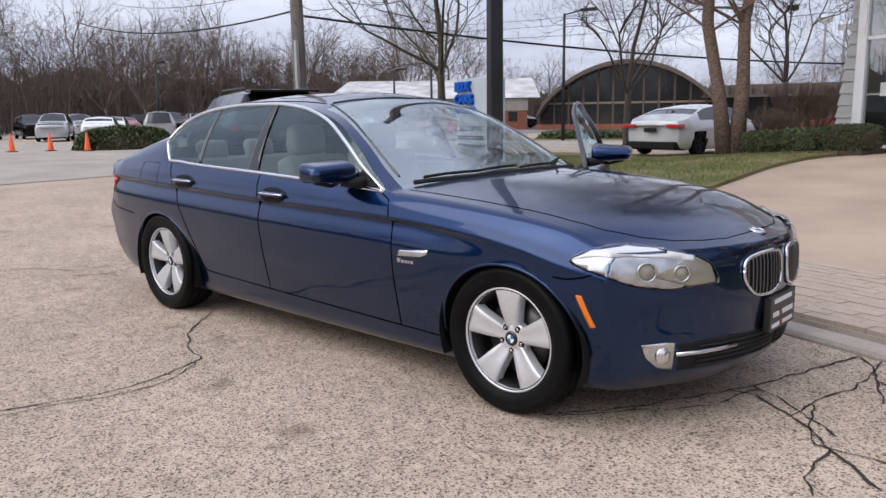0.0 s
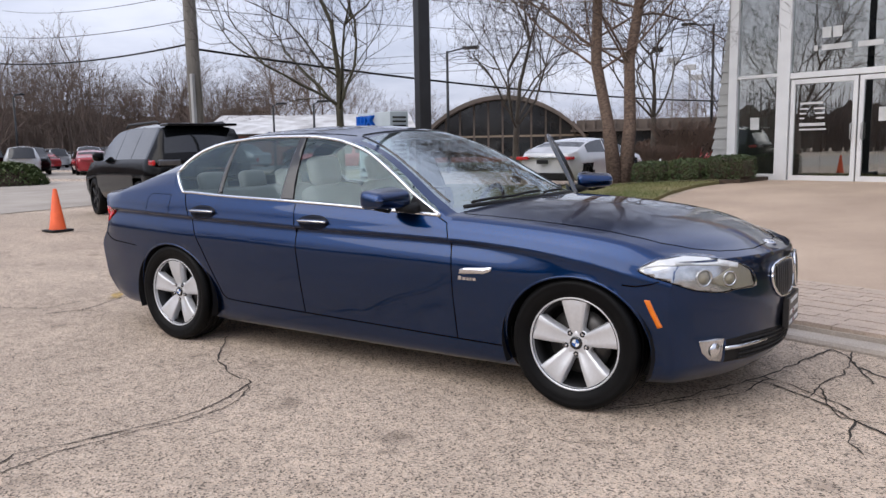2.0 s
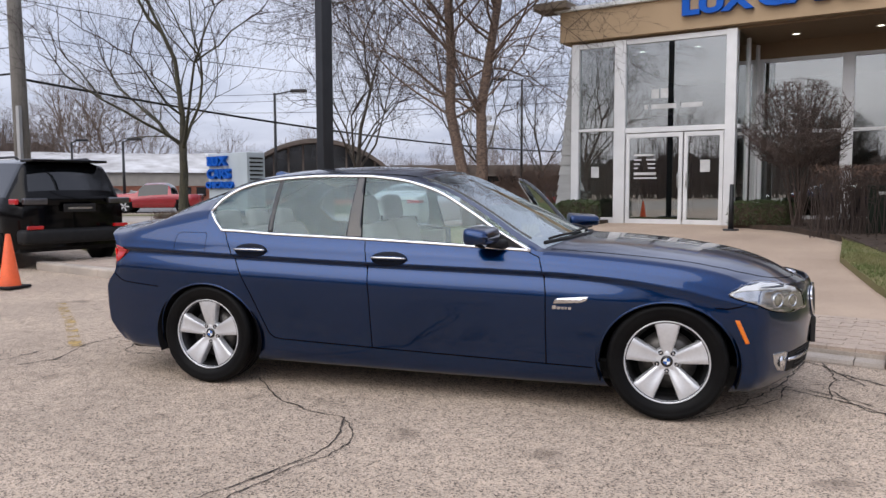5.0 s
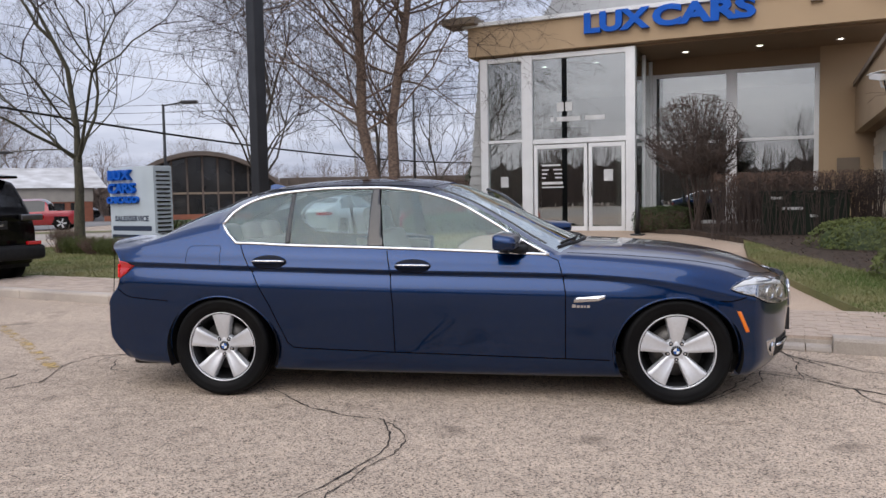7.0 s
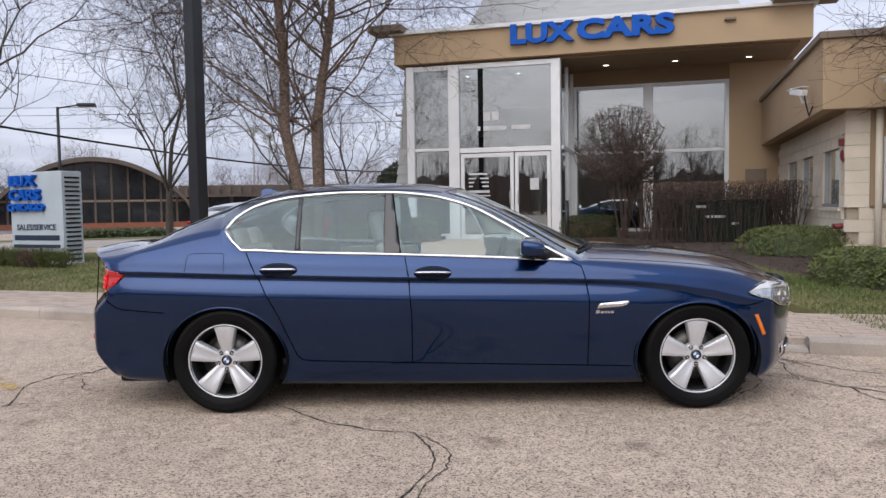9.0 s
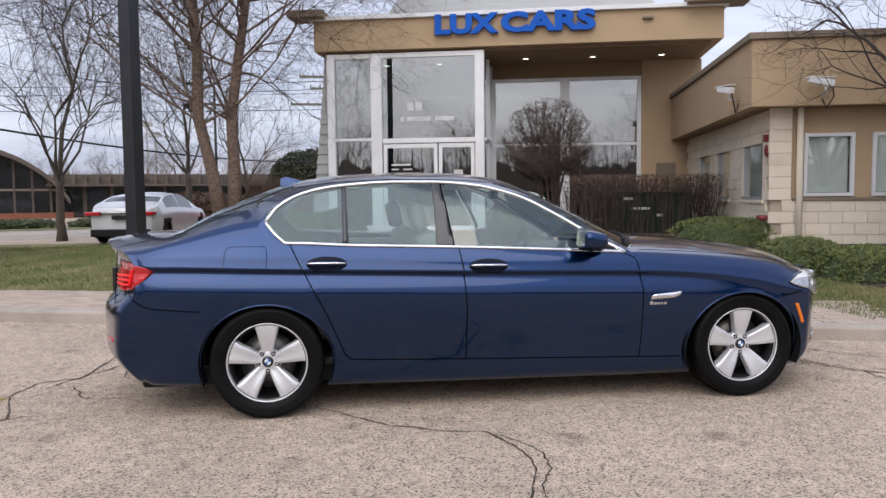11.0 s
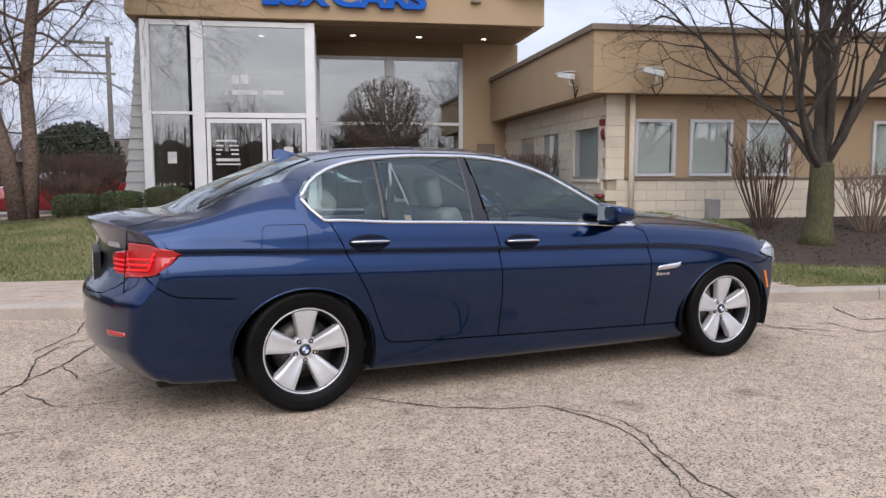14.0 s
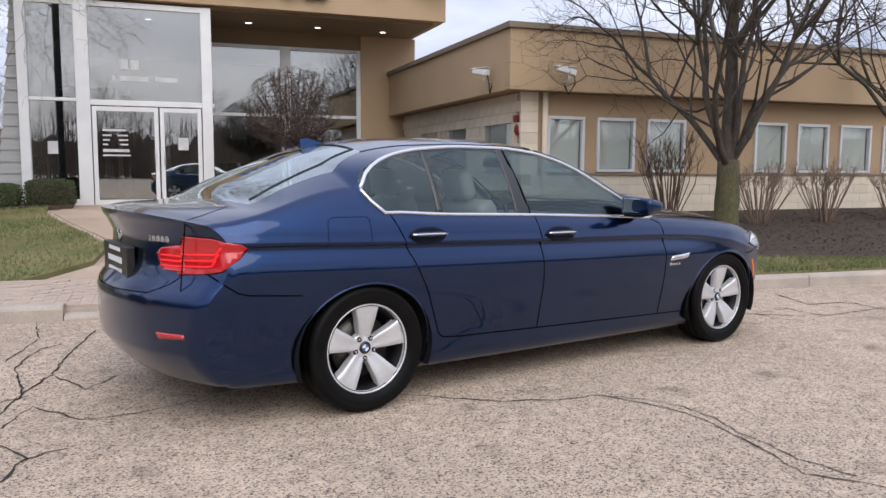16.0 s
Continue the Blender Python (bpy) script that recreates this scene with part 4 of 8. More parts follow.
def patch(outline, way, lift, thick=0.0, fine=0.03):
    """A thin plate cut to an outline and laid onto the shell, with a turned-down rim."""
    way = Vector(way).normalized()
    bm = bmesh.new()
    f = bm.faces.new([bm.verts.new(p) for p in outline])
    c = Vector((0, 0, 0))
    for p in outline:
        c += Vector(p) / len(outline)
    ax = way.cross(Vector((0, 0, 1))).normalized()
    ay = way.cross(ax).normalized()
    for d in (ax, ay):
        ts = [(Vector(p) - c).dot(d) for p in outline]
        k = math.ceil(min(ts) / fine)
        while k * fine < max(ts):
            bmesh.ops.bisect_plane(bm, geom=bm.verts[:] + bm.edges[:] + bm.faces[:], plane_co=c + d * k * fine, plane_no=d, dist=1e-6)
            k += 1
    for v in bm.verts:
        q = onto(v.co, way, lift)
        if q is not None:
            v.co = q
    edge = [e for e in bm.edges if e.is_boundary]
    r = bmesh.ops.extrude_edge_only(bm, edges=edge)
    for v in [g for g in r["geom"] if isinstance(g, bmesh.types.BMVert)]:
        v.co += way * (lift + 0.006)
    bmesh.ops.recalc_face_normals(bm, faces=bm.faces)
    if sum(f.normal.dot(way) * f.calc_area() for f in bm.faces) > 0:
        bmesh.ops.reverse_faces(bm, faces=bm.faces)
    return bm


def rounded(pts, per=5):
    """A closed smooth outline through points."""
    n = len(pts)
    out = []
    for i in range(n):
        p0, p1, p2, p3 = (Vector(pts[(i + k) % n]) for k in (-1, 0, 1, 2))
        for j in range(per):
            t = j / per
            out.append(0.5 * (2 * p1 + (p2 - p0) * t + (2 * p0 - 5 * p1 + 4 * p2 - p3) * t * t + (3 * p1 - p0 - 3 * p2 + p3) * t ** 3))
    return out


def make_wheel(car, x, y, side):
    """Tyre with tread and sidewall, five broad spokes, lugs, roundel and brake disc; the outer face looks to -y at side 1."""
    m = Matrix.Translation((x, y, 0.333)) @ Matrix.Rotation(math.pi / 2, 4, "X") @ (Matrix() if side > 0 else Matrix.Rotation(math.pi, 4, "Y"))
    w = part("wheel", lathe(bmesh.new(), [(0.224, 0.070), (0.233, 0.083), (0.2365, 0.090), (0.2345, 0.096), (0.228, 0.095), (0.2245, 0.088), (0.222, 0.070)], 72, m), M_RIM, car, "five-spoke silver alloy wheel", True)
    bm = bmesh.new()
    prof = [(0.222, -0.09), (0.262, -0.112), (0.30, -0.116), (0.322, -0.108), (0.331, -0.085), (0.333, -0.055), (0.327, -0.052), (0.327, -0.046), (0.333, -0.043), (0.3335, -0.006), (0.327, -0.003), (0.327, 0.003), (0.3335, 0.006), (0.333, 0.043), (0.327, 0.046), (0.327, 0.052), (0.333, 0.055), (0.331, 0.085), (0.322, 0.108), (0.312, 0.113), (0.300, 0.1165), (0.297, 0.1150), (0.280, 0.1165), (0.262, 0.112), (0.243, 0.103), (0.233, 0.092), (0.222, 0.09)]
    lathe(bm, prof, 72, m)
    part("tyre", bm, M_RUBBER, w, "black all-season tyre", True)
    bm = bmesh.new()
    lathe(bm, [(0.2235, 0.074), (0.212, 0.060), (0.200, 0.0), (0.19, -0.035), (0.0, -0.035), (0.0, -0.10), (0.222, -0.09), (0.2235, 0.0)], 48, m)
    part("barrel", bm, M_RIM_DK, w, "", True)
    bm = bmesh.new()
    lathe(bm, [(0.07, 0.004), (0.165, 0.004), (0.165, -0.02), (0.07, -0.02)], 48, m)
    part("brake_disc", bm, M_DISC, w, "", True)
    for k in range(5):
        ang = math.pi / 2 + 2 * math.pi * k / 5
        rot = Matrix.Rotation(ang, 4, "Z")
        bm = bmesh.new()
        rows = []
        # radius, half width, face height, shoulder drop
        for r, hw, h in ((0.034, 0.022, 0.060), (0.060, 0.029, 0.063), (0.085, 0.036, 0.069), (0.12, 0.044, 0.078), (0.155, 0.051, 0.085), (0.19, 0.059, 0.089), (0.214, 0.066, 0.090), (0.224, 0.072, 0.088)):
            rows.append([bm.verts.new(m @ rot @ Vector((r, hw * q, h + dz))) for q, dz in ((-1.14, -0.045), (-1.03, -0.005), (-0.97, 0.0), (-0.5, -0.003), (0.0, -0.0065), (0.5, -0.003), (0.97, 0.0), (1.03, -0.005), (1.14, -0.045))])
        for a, b in zip(rows, rows[1:]):
            for i in range(8):
                bm.faces.new((a[i], b[i], b[i + 1], a[i + 1]))
        bmesh.ops.recalc_face_normals(bm, faces=bm.faces)
        part("spoke", bm, M_RIM, w, "", True)
        lug = m @ Matrix.Rotation(ang + math.pi / 5, 4, "Z") @ Matrix.Translation((0.056, 0, 0))
        bm = bmesh.new()
        lathe(bm, [(0.0, 0.0645), (0.006, 0.0645), (0.0075, 0.063), (0.0075, 0.055)], 6, lug)
        part("lug_bolt", bm, M_SATIN, w)
        # flat dark disc on the hub imitates the shade inside a bolt hole
        bm = bmesh.new()
        lathe(bm, [(0.0, 0.0618), (0.0135, 0.0618), (0.0150, 0.056)], 14, lug)
        part("lug_well_shade", bm, M_RIM_DK, w)
    bm = bmesh.new()
    lathe(bm, [(0.0, 0.060), (0.034, 0.060), (0.068, 0.056), (0.078, 0.048), (0.082, 0.02)], 40, m)
    part("hub", bm, M_RIM, w, "", True)
    bm = bmesh.new()
    lathe(bm, [(0.0, 0.0665), (0.026, 0.066), (0.033, 0.063), (0.034, 0.058)], 32, m)
    cap = part("centre_cap", bm, M_GLOSSBLACK, w, "small round centre cap", True)
    bm = bmesh.new()
    for q in range(4):
        vs = [bm.verts.new(m @ Vector((0.0, 0.0, 0.0672)))]
        for e in range(6):
            t = q * math.pi / 2 + e * math.pi / 10
            vs.append(bm.verts.new(m @ Vector((0.019 * math.cos(t), 0.019 * math.sin(t), 0.0670))))
        f = bm.faces.new(vs)
        f.material_index = q % 2
    part("emblem", bm, [M_ROUNDEL, M_WHITE], cap, "plain blue and white roundel")
    return w


car = thing("sedan", Matrix(), "dark blue metallic sedan parked with its far front door open", "car")
CAR_PARTS = build_body(car, True)
for wx in (0.0, 2.968):
    for side in (1, -1):
        make_wheel(car, wx, -0.80 * side, side)
    # dark liner of the wheel housings
    for side in (1, -1):
        bm = bmesh.new()
        rings = []
        for yy in (0.905, 0.56):
            rings.append([bm.verts.new((wx + 0.392 * math.cos(t), -yy * side, 0.33 + 0.352 * math.sin(t))) for t in [math.pi * (-0.12 + 1.24 * k / 28) for k in range(29)]])
        for k in range(28):
            bm.faces.new((rings[0][k], rings[0][k + 1], rings[1][k + 1], rings[1][k]))
        bm.faces.new(rings[1])
        part("wheel_liner", bm, M_DARK, car, "black plastic arch liner", True)
part("underbody", nbox(-0.75, 3.4, -0.72, 0.72, 0.17, 0.30, 0.02), M_DARK, car, "black underbody tray")


# ---- the sedan's trim, lamps and cabin ----
def side_pts(pts, side):
    return [(x, -1.2 * side, z) for x, z in pts]


def win_arc(x0, x1, n=40):
    return [(x0 + (x1 - x0) * k / n, c_hi(x0 + (x1 - x0) * k / n)) for k in range(n + 1)]


def strip_on(pts, side, r, lift, step=0.025):
    return seam(side_pts(pts, side), (0, side, 0), r, lift, step)


for side in (1, -1):
    into = (0, side, 0)
    x_end = 2.19 if side == 1 else 1.10
    arc = win_arc(0.003, x_end)
    part("window_trim", strip_on(arc, side, 0.0125, 0.001), M_CHROME, car, "bright chrome window surround", True)
    part("window_trim", strip_on([(0.003, 1.15), (0.05, 1.09), (0.116, 1.03)] + [(0.116 + (x_end - 0.116) * k / 20, c_belt(0.116 + (x_end - 0.116) * k / 20) + 0.002) for k in range(1, 21)], side, 0.011, 0.001), M_CHROME, car, "bright chrome window surround", True)
    part("window_bar", patch(side_pts([(0.452, 1.022), (0.486, 1.021), (0.478, 1.358), (0.452, 1.356)], side), into, 0.004), M_GLOSSBLACK, car, "black window divider", True)
    part("centre_pillar", patch(side_pts([(1.012, 1.002), (1.118, 0.998), (1.062, 1.374), (1.008, 1.374)], side), into, 0.004), M_GLOSSBLACK, car, "gloss black centre pillar trim", True)
    part("shut_line", strip_on([(1.064, 1.37), (1.122, 0.985)], side, 0.003, 0.004), M_GAP, car)
    if side == 1:
        part("mirror_sail", patch(side_pts([(1.985, 0.962), (2.165, 0.955), (2.03, 1.012), (1.985, 1.036)], side), into, 0.004), M_DARK, car, "black mirror base panel", True)
    lines = [[(0.146, 1.02), (0.238, 0.83), (0.352, 0.613), (0.437, 0.405), (0.455, 0.36), (0.49, 0.331), (0.56, 0.325)],
             [(0.56, 0.324), (1.18, 0.305), (2.29, 0.277), (2.56, 0.27)],
             [(2.245, 0.905), (2.275, 0.80), (2.289, 0.702), (2.287, 0.28)],
             [(-0.803, 0.779), (-0.745, 0.723), (-0.685, 0.682), (-0.64, 0.668), (-0.37, 0.645)],
             [(3.215, 0.652), (3.28, 0.648), (3.34, 0.66), (3.38, 0.675)]]
    if side == 1:
        lines += [[(1.146, 0.975), (1.168, 0.856), (1.186, 0.607), (1.183, 0.31)], [(2.185, 0.93), (2.245, 0.905)]]
    for ln in lines:
        part("shut_line", strip_on(ln, side, 0.0042, -0.0012), M_GAP, car)
    if side == 1:
        part("shut_line", strip_on([(-0.235, 0.872), (-0.222, 0.99), (-0.21, 1.008), (-0.185, 1.016), (0.0, 1.014), (0.012, 1.0), (0.012, 0.872)], side, 0.0018, -0.0004, 0.015), M_GAP, car, "fuel flap outline")
    # wheel arch lips
    for ax, az, rx, rz in ARCHES:
        pts = [Vector((ax + rx * 1.004 * math.cos(t), 0, az + rz * 1.004 * math.sin(t))) for t in [math.pi * (-0.02 + 1.04 * k / 40) for k in range(41)]]
        path = [q for q in (onto((p.x, -1.2 * side, p.z), into, -0.004) for p in pts) if q is not None and abs(q.y) > 0.7]
        # dark filler boxes added behind the arch ends to black out a pale gap
        for e in (1, -1):
            xa, xb = sorted((ax + e * (rx + 0.012), ax + e * (rx + 0.10)))
            part("arch_filler", nbox(xa, xb, *sorted((-0.80 * side, -0.35 * side)), 0.24, az + 0.22), M_DARK, car)
        part("arch_lip", tube(bmesh.new(), path, 0.007, 8), M_PAINT, car, "", True)
    # door handles
    for hx, hz, ang in ((0.356, 0.908, -0.012), (1.32, 0.876, -0.012)):
        if side == -1 and hx > 1:
            continue
        ell = [(hx + 0.118 * math.cos(t), hz + 0.044 * math.sin(t) - 0.002) for t in [2 * math.pi * k / 28 for k in range(28)]]
        # flat ellipse on the door, coloured dark to imitate the hollow's shade
        h = part("handle_recess", patch(side_pts(ell, side), into, 0.0035), M_RECESS_SHADE, car, "flat patch coloured as the shaded handle recess", True)
        path = [onto((hx + u, -1.2 * side, hz + ang * u), into, 0.012 + 0.012 * (1 - (u / 0.115) ** 2)) for u in [-0.112 + 0.0224 * k for k in range(11)]]
        bm = tube(bmesh.new(), path, [0.006, 0.012, 0.014, 0.0145, 0.0145, 0.0145, 0.0145, 0.0145, 0.014, 0.012, 0.006], 10)
        part("door_handle", bm, M_PAINT, h, "body-coloured pull handle", True)
        bm = tube(bmesh.new(), [p + Vector((0, -side * 0.011, 0.003)) for p in path], 0.0055, 8)
        part("handle_trim", bm, M_CHROME, h, "chrome handle strip", True)
    # indicator gill and the illegible badge under it
    g = part("side_gill", patch(side_pts([(2.337, 0.644), (2.345, 0.668), (2.36, 0.676), (2.535, 0.690), (2.525, 0.668), (2.49, 0.655)], side), into, 0.006), M_CHROME, car, "chrome side gill", True)
    for k, (bx, bw) in enumerate(((2.33, 0.022), (2.357, 0.02), (2.382, 0.015), (2.402, 0.012), (2.42, 0.018))):
        part("badge_bar", patch(side_pts([(bx, 0.612), (bx + bw, 0.613), (bx + bw, 0.628 if k else 0.634), (bx, 0.627 if k else 0.633)], side), into, 0.003), M_SATIN, car)
    part("side_marker", patch(side_pts([(3.318, 0.588), (3.342, 0.588), (3.398, 0.463), (3.376, 0.457)], side), into, 0.004), M_AMBER, car, "amber side marker", True)
    # headlamp: housing, bright brow, two projectors under a clear lens
    din = (-0.72, 0.69 * side, 0.0)
    ho = [(3.277, -0.88), (3.339, -0.82), (3.412, -0.70), (3.528, -0.595), (3.60, -0.505), (3.66, -0.455), (3.70, -0.455), (3.64, -0.57), (3.59, -0.634), (3.494, -0.748), (3.401, -0.838), (3.317, -0.874)]
    hz = [0.728, 0.769, 0.778, 0.762, 0.738, 0.697, 0.624, 0.616, 0.609, 0.628, 0.672, 0.70]
    outl = [(x - 0.72 * -0.4, y * side - 0.69 * side * 0.4, z) for (x, y), z in zip(ho, hz)]
    lamp = part("headlamp", patch(rounded(outl, 3), din, 0.0015, fine=0.02), M_REFLECTOR, car, "clear headlamp with twin round projectors", True)
    part("lamp_bezel", patch([outl[4], outl[5], outl[6], outl[7], tuple((Vector(outl[8]) + Vector(outl[2])) / 2 - Vector((0, 0, 0.03)))], din, 0.003, fine=0.02), M_LAMPHOUSE, lamp, "warm grey lamp bezel", True)
    brow = [outl[0], outl[1], outl[2], outl[3], outl[4]] + [tuple(Vector(outl[i]) - Vector((0, 0, d))) for i, d in ((4, 0.022), (3, 0.028), (2, 0.030), (1, 0.024))]
    part("lamp_brow", patch(brow, din, 0.006, fine=0.02), M_WHITE, lamp, "bright light strip", True)
    for px, py, pz, rr in ((3.505, -0.70, 0.685, 0.042), (3.60, -0.585, 0.672, 0.036)):
        c = onto((px + 0.29, side * (py - 0.28), pz), din, 0.0)
        if c is None:
            continue
        ax = -Vector(din).normalized()
        m = Matrix.Translation(c + ax * 0.001) @ ax.to_track_quat("Z", "Y").to_matrix().to_4x4()
        bm = lathe(bmesh.new(), [(rr * 0.99, 0.0), (rr, 0.012), (rr * 0.86, 0.014), (rr * 0.78, 0.005)], 28, m)
        ring = part("projector_ring", bm, M_REFLECTOR, lamp, "", True)
        bm = lathe(bmesh.new(), [(0.0, 0.016), (rr * 0.4, 0.013), (rr * 0.72, 0.005), (rr * 0.76, 0.001)], 24, m)
        part("projector_lens", bm, M_LAMPHOUSE, ring, "", True)
    ln = part("lamp_lens", patch(rounded(outl, 3), din, 0.018, fine=0.02), M_LENS, lamp, "clear curved lens", True)
    ln.visible_shadow = False
    # rim line round the lamp
    loop = [onto(p, din, 0.003) for p in rounded(outl, 4)]
    loop = [p for p in loop if p is not None]
    part("lamp_gap", tube(bmesh.new(), loop + loop[:1], 0.003, 6), M_GAP, lamp)
    # fog lamp in its corner
    fo = [(x + 0.28, side * (y - 0.28), z) for x, y, z in ((3.54, -0.748, 0.382), (3.60, -0.655, 0.385), (3.61, -0.61, 0.38), (3.60, -0.608, 0.264), (3.565, -0.672, 0.28), (3.545, -0.723, 0.325))]
    fg = part("fog_lamp", patch(fo, (-0.7, 0.7 * side, 0), 0.004, fine=0.02), M_REFLECTOR, car, "small round fog lamp in a grey bezel", True)
    c = onto((3.60 + 0.28, side * (-0.67 - 0.28), 0.33), (-0.7, 0.7 * side, 0), 0.004)
    if c is not None:
        ax = Vector((0.9, -0.44 * side, 0)).normalized()
        part("fog_lens", lathe(bmesh.new(), [(0.0, 0.012), (0.02, 0.010), (0.034, 0.004), (0.036, 0.0)], 24, Matrix.Translation(c) @ ax.to_track_quat("Z", "Y").to_matrix().to_4x4()), M_CHROME, fg, "", True)
    # kidney grille: surround, dark opening and its upright bars
    kid = [(-0.322, 0.655), (-0.300, 0.697), (-0.20, 0.714), (-0.075, 0.712), (-0.036, 0.69), (-0.034, 0.61), (-0.058, 0.556), (-0.14, 0.534), (-0.245, 0.545), (-0.308, 0.60)]
    ol = rounded([(4.2, y * side, z) for y, z in kid], 4)
    gr = part("kidney_grille", patch(ol, (-1, 0, 0), 0.004, fine=0.03), M_DARK, car, "chrome-framed upright bar grille", True)
    loop = [onto(p, (-1, 0, 0), 0.007) for p in ol]
    loop = [p for p in loop if p is not None]
    part("grille_surround", tube(bmesh.new(), loop + loop[:1], 0.0085, 8), M_CHROME, gr, "", True)
    for k in range(10):
        yy = -0.058 - 0.0268 * k
        ts = [z for z in [0.53 + 0.008 * q for q in range(24)]]
        ins = []
        for z in ts:
            cnt = False
            for (y0, z0), (y1, z1) in zip(kid, kid[1:] + kid[:1]):
                if (z0 > z) != (z1 > z) and yy < (y1 - y0) * (z - z0) / (z1 - z0) + y0:
                    cnt = not cnt
            if cnt:
                ins.append(z)
        if len(ins) > 3:
            path = [onto((4.2, yy * side, z), (-1, 0, 0), 0.008) for z in ins]
            path = [p for p in path if p is not None]
            if len(path) > 2:
                part("grille_bar", tube(bmesh.new(), path, 0.0046, 6), M_GRILLE, gr, "", True)
    # lower intake and its bright strip
    it = [(4.2, side * y, z) for y, z in ((-0.60, 0.372), (-0.45, 0.382), (-0.30, 0.380), (0.0, 0.362), (0.0, 0.272), (-0.30, 0.258), (-0.45, 0.252), (-0.585, 0.258))]
    il = part("lower_intake", patch(it, (-1, 0, 0), 0.002, fine=0.05), M_DARK, car, "black honeycomb lower intake", True)
    path = [p for p in (onto((4.2, side * y, z), (-1, 0, 0), 0.012) for y, z in ((-0.61, 0.335), (-0.52, 0.333), (-0.42, 0.334), (-0.33, 0.338))) if p is not None]
    part("intake_strip", tube(bmesh.new(), path, 0.010, 8), M_SATIN, il, "bright intake strip", True)
    for k in range(5):
        path = [p for p in (onto((4.2, side * (-0.02 - 0.055 * q), 0.268 + 0.022 * k), (-1, 0, 0), 0.006) for q in range(10)) if p is not None]
        part("intake_slat", tube(bmesh.new(), path, 0.004, 5), M_BLACKMETAL, il)
    # tail lamp on the wing and its inner piece on the lid
    rin = (0.72, 0.69 * side, 0.0)
    to = [(-0.90, -0.70, 0.938), (-0.829, -0.868, 0.934), (-0.655, -0.900, 0.902), (-0.640, -0.895, 0.888), (-0.680, -0.892, 0.838), (-0.770, -0.890, 0.782), (-0.85, -0.88, 0.769), (-0.945, -0.70, 0.752), (-0.945, -0.675, 0.775), (-0.92, -0.66, 0.872)]
    tl = [(x - 0.29, side * (y - 0.28), z) for x, y, z in to]
    tail = part("tail_lamp", patch(tl, rin, 0.006, fine=0.02), M_TAILRED, car, "red tail lamp with stepped light bars", True)
    for k, (z0, x1) in enumerate(((0.792, -0.80), (0.820, -0.775), (0.848, -0.755))):
        path = []
        for q in range(14):
            f = q / 13
            x = -0.925 + (x1 + 0.925) * f
            y = -0.70 - 0.17 * min(1, f * 1.35)
            p = onto((x - 0.29, side * (y - 0.28), z0 + 0.012 * f + (0.03 * max(0, f - 0.75) * 4 if k < 3 else 0)), rin, 0.010)
            if p is not None:
                path.append(p)
        part("light_bar", tube(bmesh.new(), path, 0.0065, 6), M_TAILGLOW, tail, "brighter red light bar", True)
    path = [p for p in (onto(q, rin, 0.002) for q in tl) if p is not None]
    part("lamp_gap", tube(bmesh.new(), path + path[:1], 0.003, 6), M_GAP, tail)
    ti = [(-1.6, side * y, z) for y, z in ((-0.46, 0.845), (-0.50, 0.875), (-0.63, 0.893), (-0.645, 0.84), (-0.665, 0.765), (-0.52, 0.768))]
    tip = part("tail_lamp_inner", patch(ti, (1, 0, 0), 0.010, fine=0.02), M_TAILRED, car, "inner red tail lamp on the boot lid", True)
    for z in (0.79, 0.815, 0.84):
        path = [p for p in (onto((-1.6, side * y, z), (1, 0, 0), 0.010) for y in (-0.50, -0.55, -0.60, -0.64)) if p is not None]
        part("light_bar", tube(bmesh.new(), path, 0.006, 6), M_TAILGLOW, tip, "", True)
    rf = [(x - 0.2, side * (y - 0.15), z) for x, y, z in ((-1.004, -0.60, 0.480), (-0.935, -0.781, 0.486), (-0.93, -0.78, 0.464), (-0.995, -0.62, 0.452))]
    part("rear_reflector", patch(rf, (0.8, 0.6 * side, 0), 0.004, fine=0.03), M_TAILRED, car, "slim red bumper reflector", True)
    # bonnet edges, boot lid edges
    part("shut_line", seam([(2.30, -0.80 * side, 1.6), (2.5, -0.795 * side, 1.6), (2.9, -0.785 * side, 1.6), (3.2, -0.765 * side, 1.6), (3.34, -0.73 * side, 1.6), (3.46, -0.64 * side, 1.6), (3.56, -0.53 * side, 1.6)], (0, 0, -1), 0.003), M_GAP, car)
    part("shut_line", seam([(3.56, -0.53 * side, 1.6), (3.625, -0.41 * side, 1.6), (3.672, -0.28 * side, 1.6), (3.69, -0.12 * side, 1.6), (3.692, 0, 1.6)], (0, 0, -1), 0.003), M_GAP, car)
    part("shut_line", seam([(-0.64, -0.60 * side, 1.6), (-0.78, -0.69 * side, 1.6), (-0.86, -0.71 * side, 1.6), (-0.92, -0.70 * side, 1.6)], (0, 0, -1), 0.0028), M_GAP, car)
    part("shut_line", seam([(-1.6, -0.66 * side, 0.95), (-1.6, -0.665 * side, 0.76), (-1.6, -0.60 * side, 0.70), (-1.6, -0.50 * side, 0.66), (-1.6, -0.2 * side, 0.65), (-1.6, 0, 0.65)], (1, 0, 0), 0.003), M_GAP, car)
    # roof gutter lines and the black edge of the screens
    part("screen_seal", seam([(1.52, -0.0 * side, 2), (1.47, -0.3 * side, 2), (1.405, -0.52 * side, 2)], (0, 0, -1), 0.006, 0.001), M_GLOSSBLACK, car)
    part("roof_gutter", seam([(0.15, -0.545 * side, 2), (0.6, -0.575 * side, 2), (1.1, -0.575 * side, 2), (1.38, -0.55 * side, 2)], (0, 0, -1), 0.004, -0.0005), M_GAP, car)
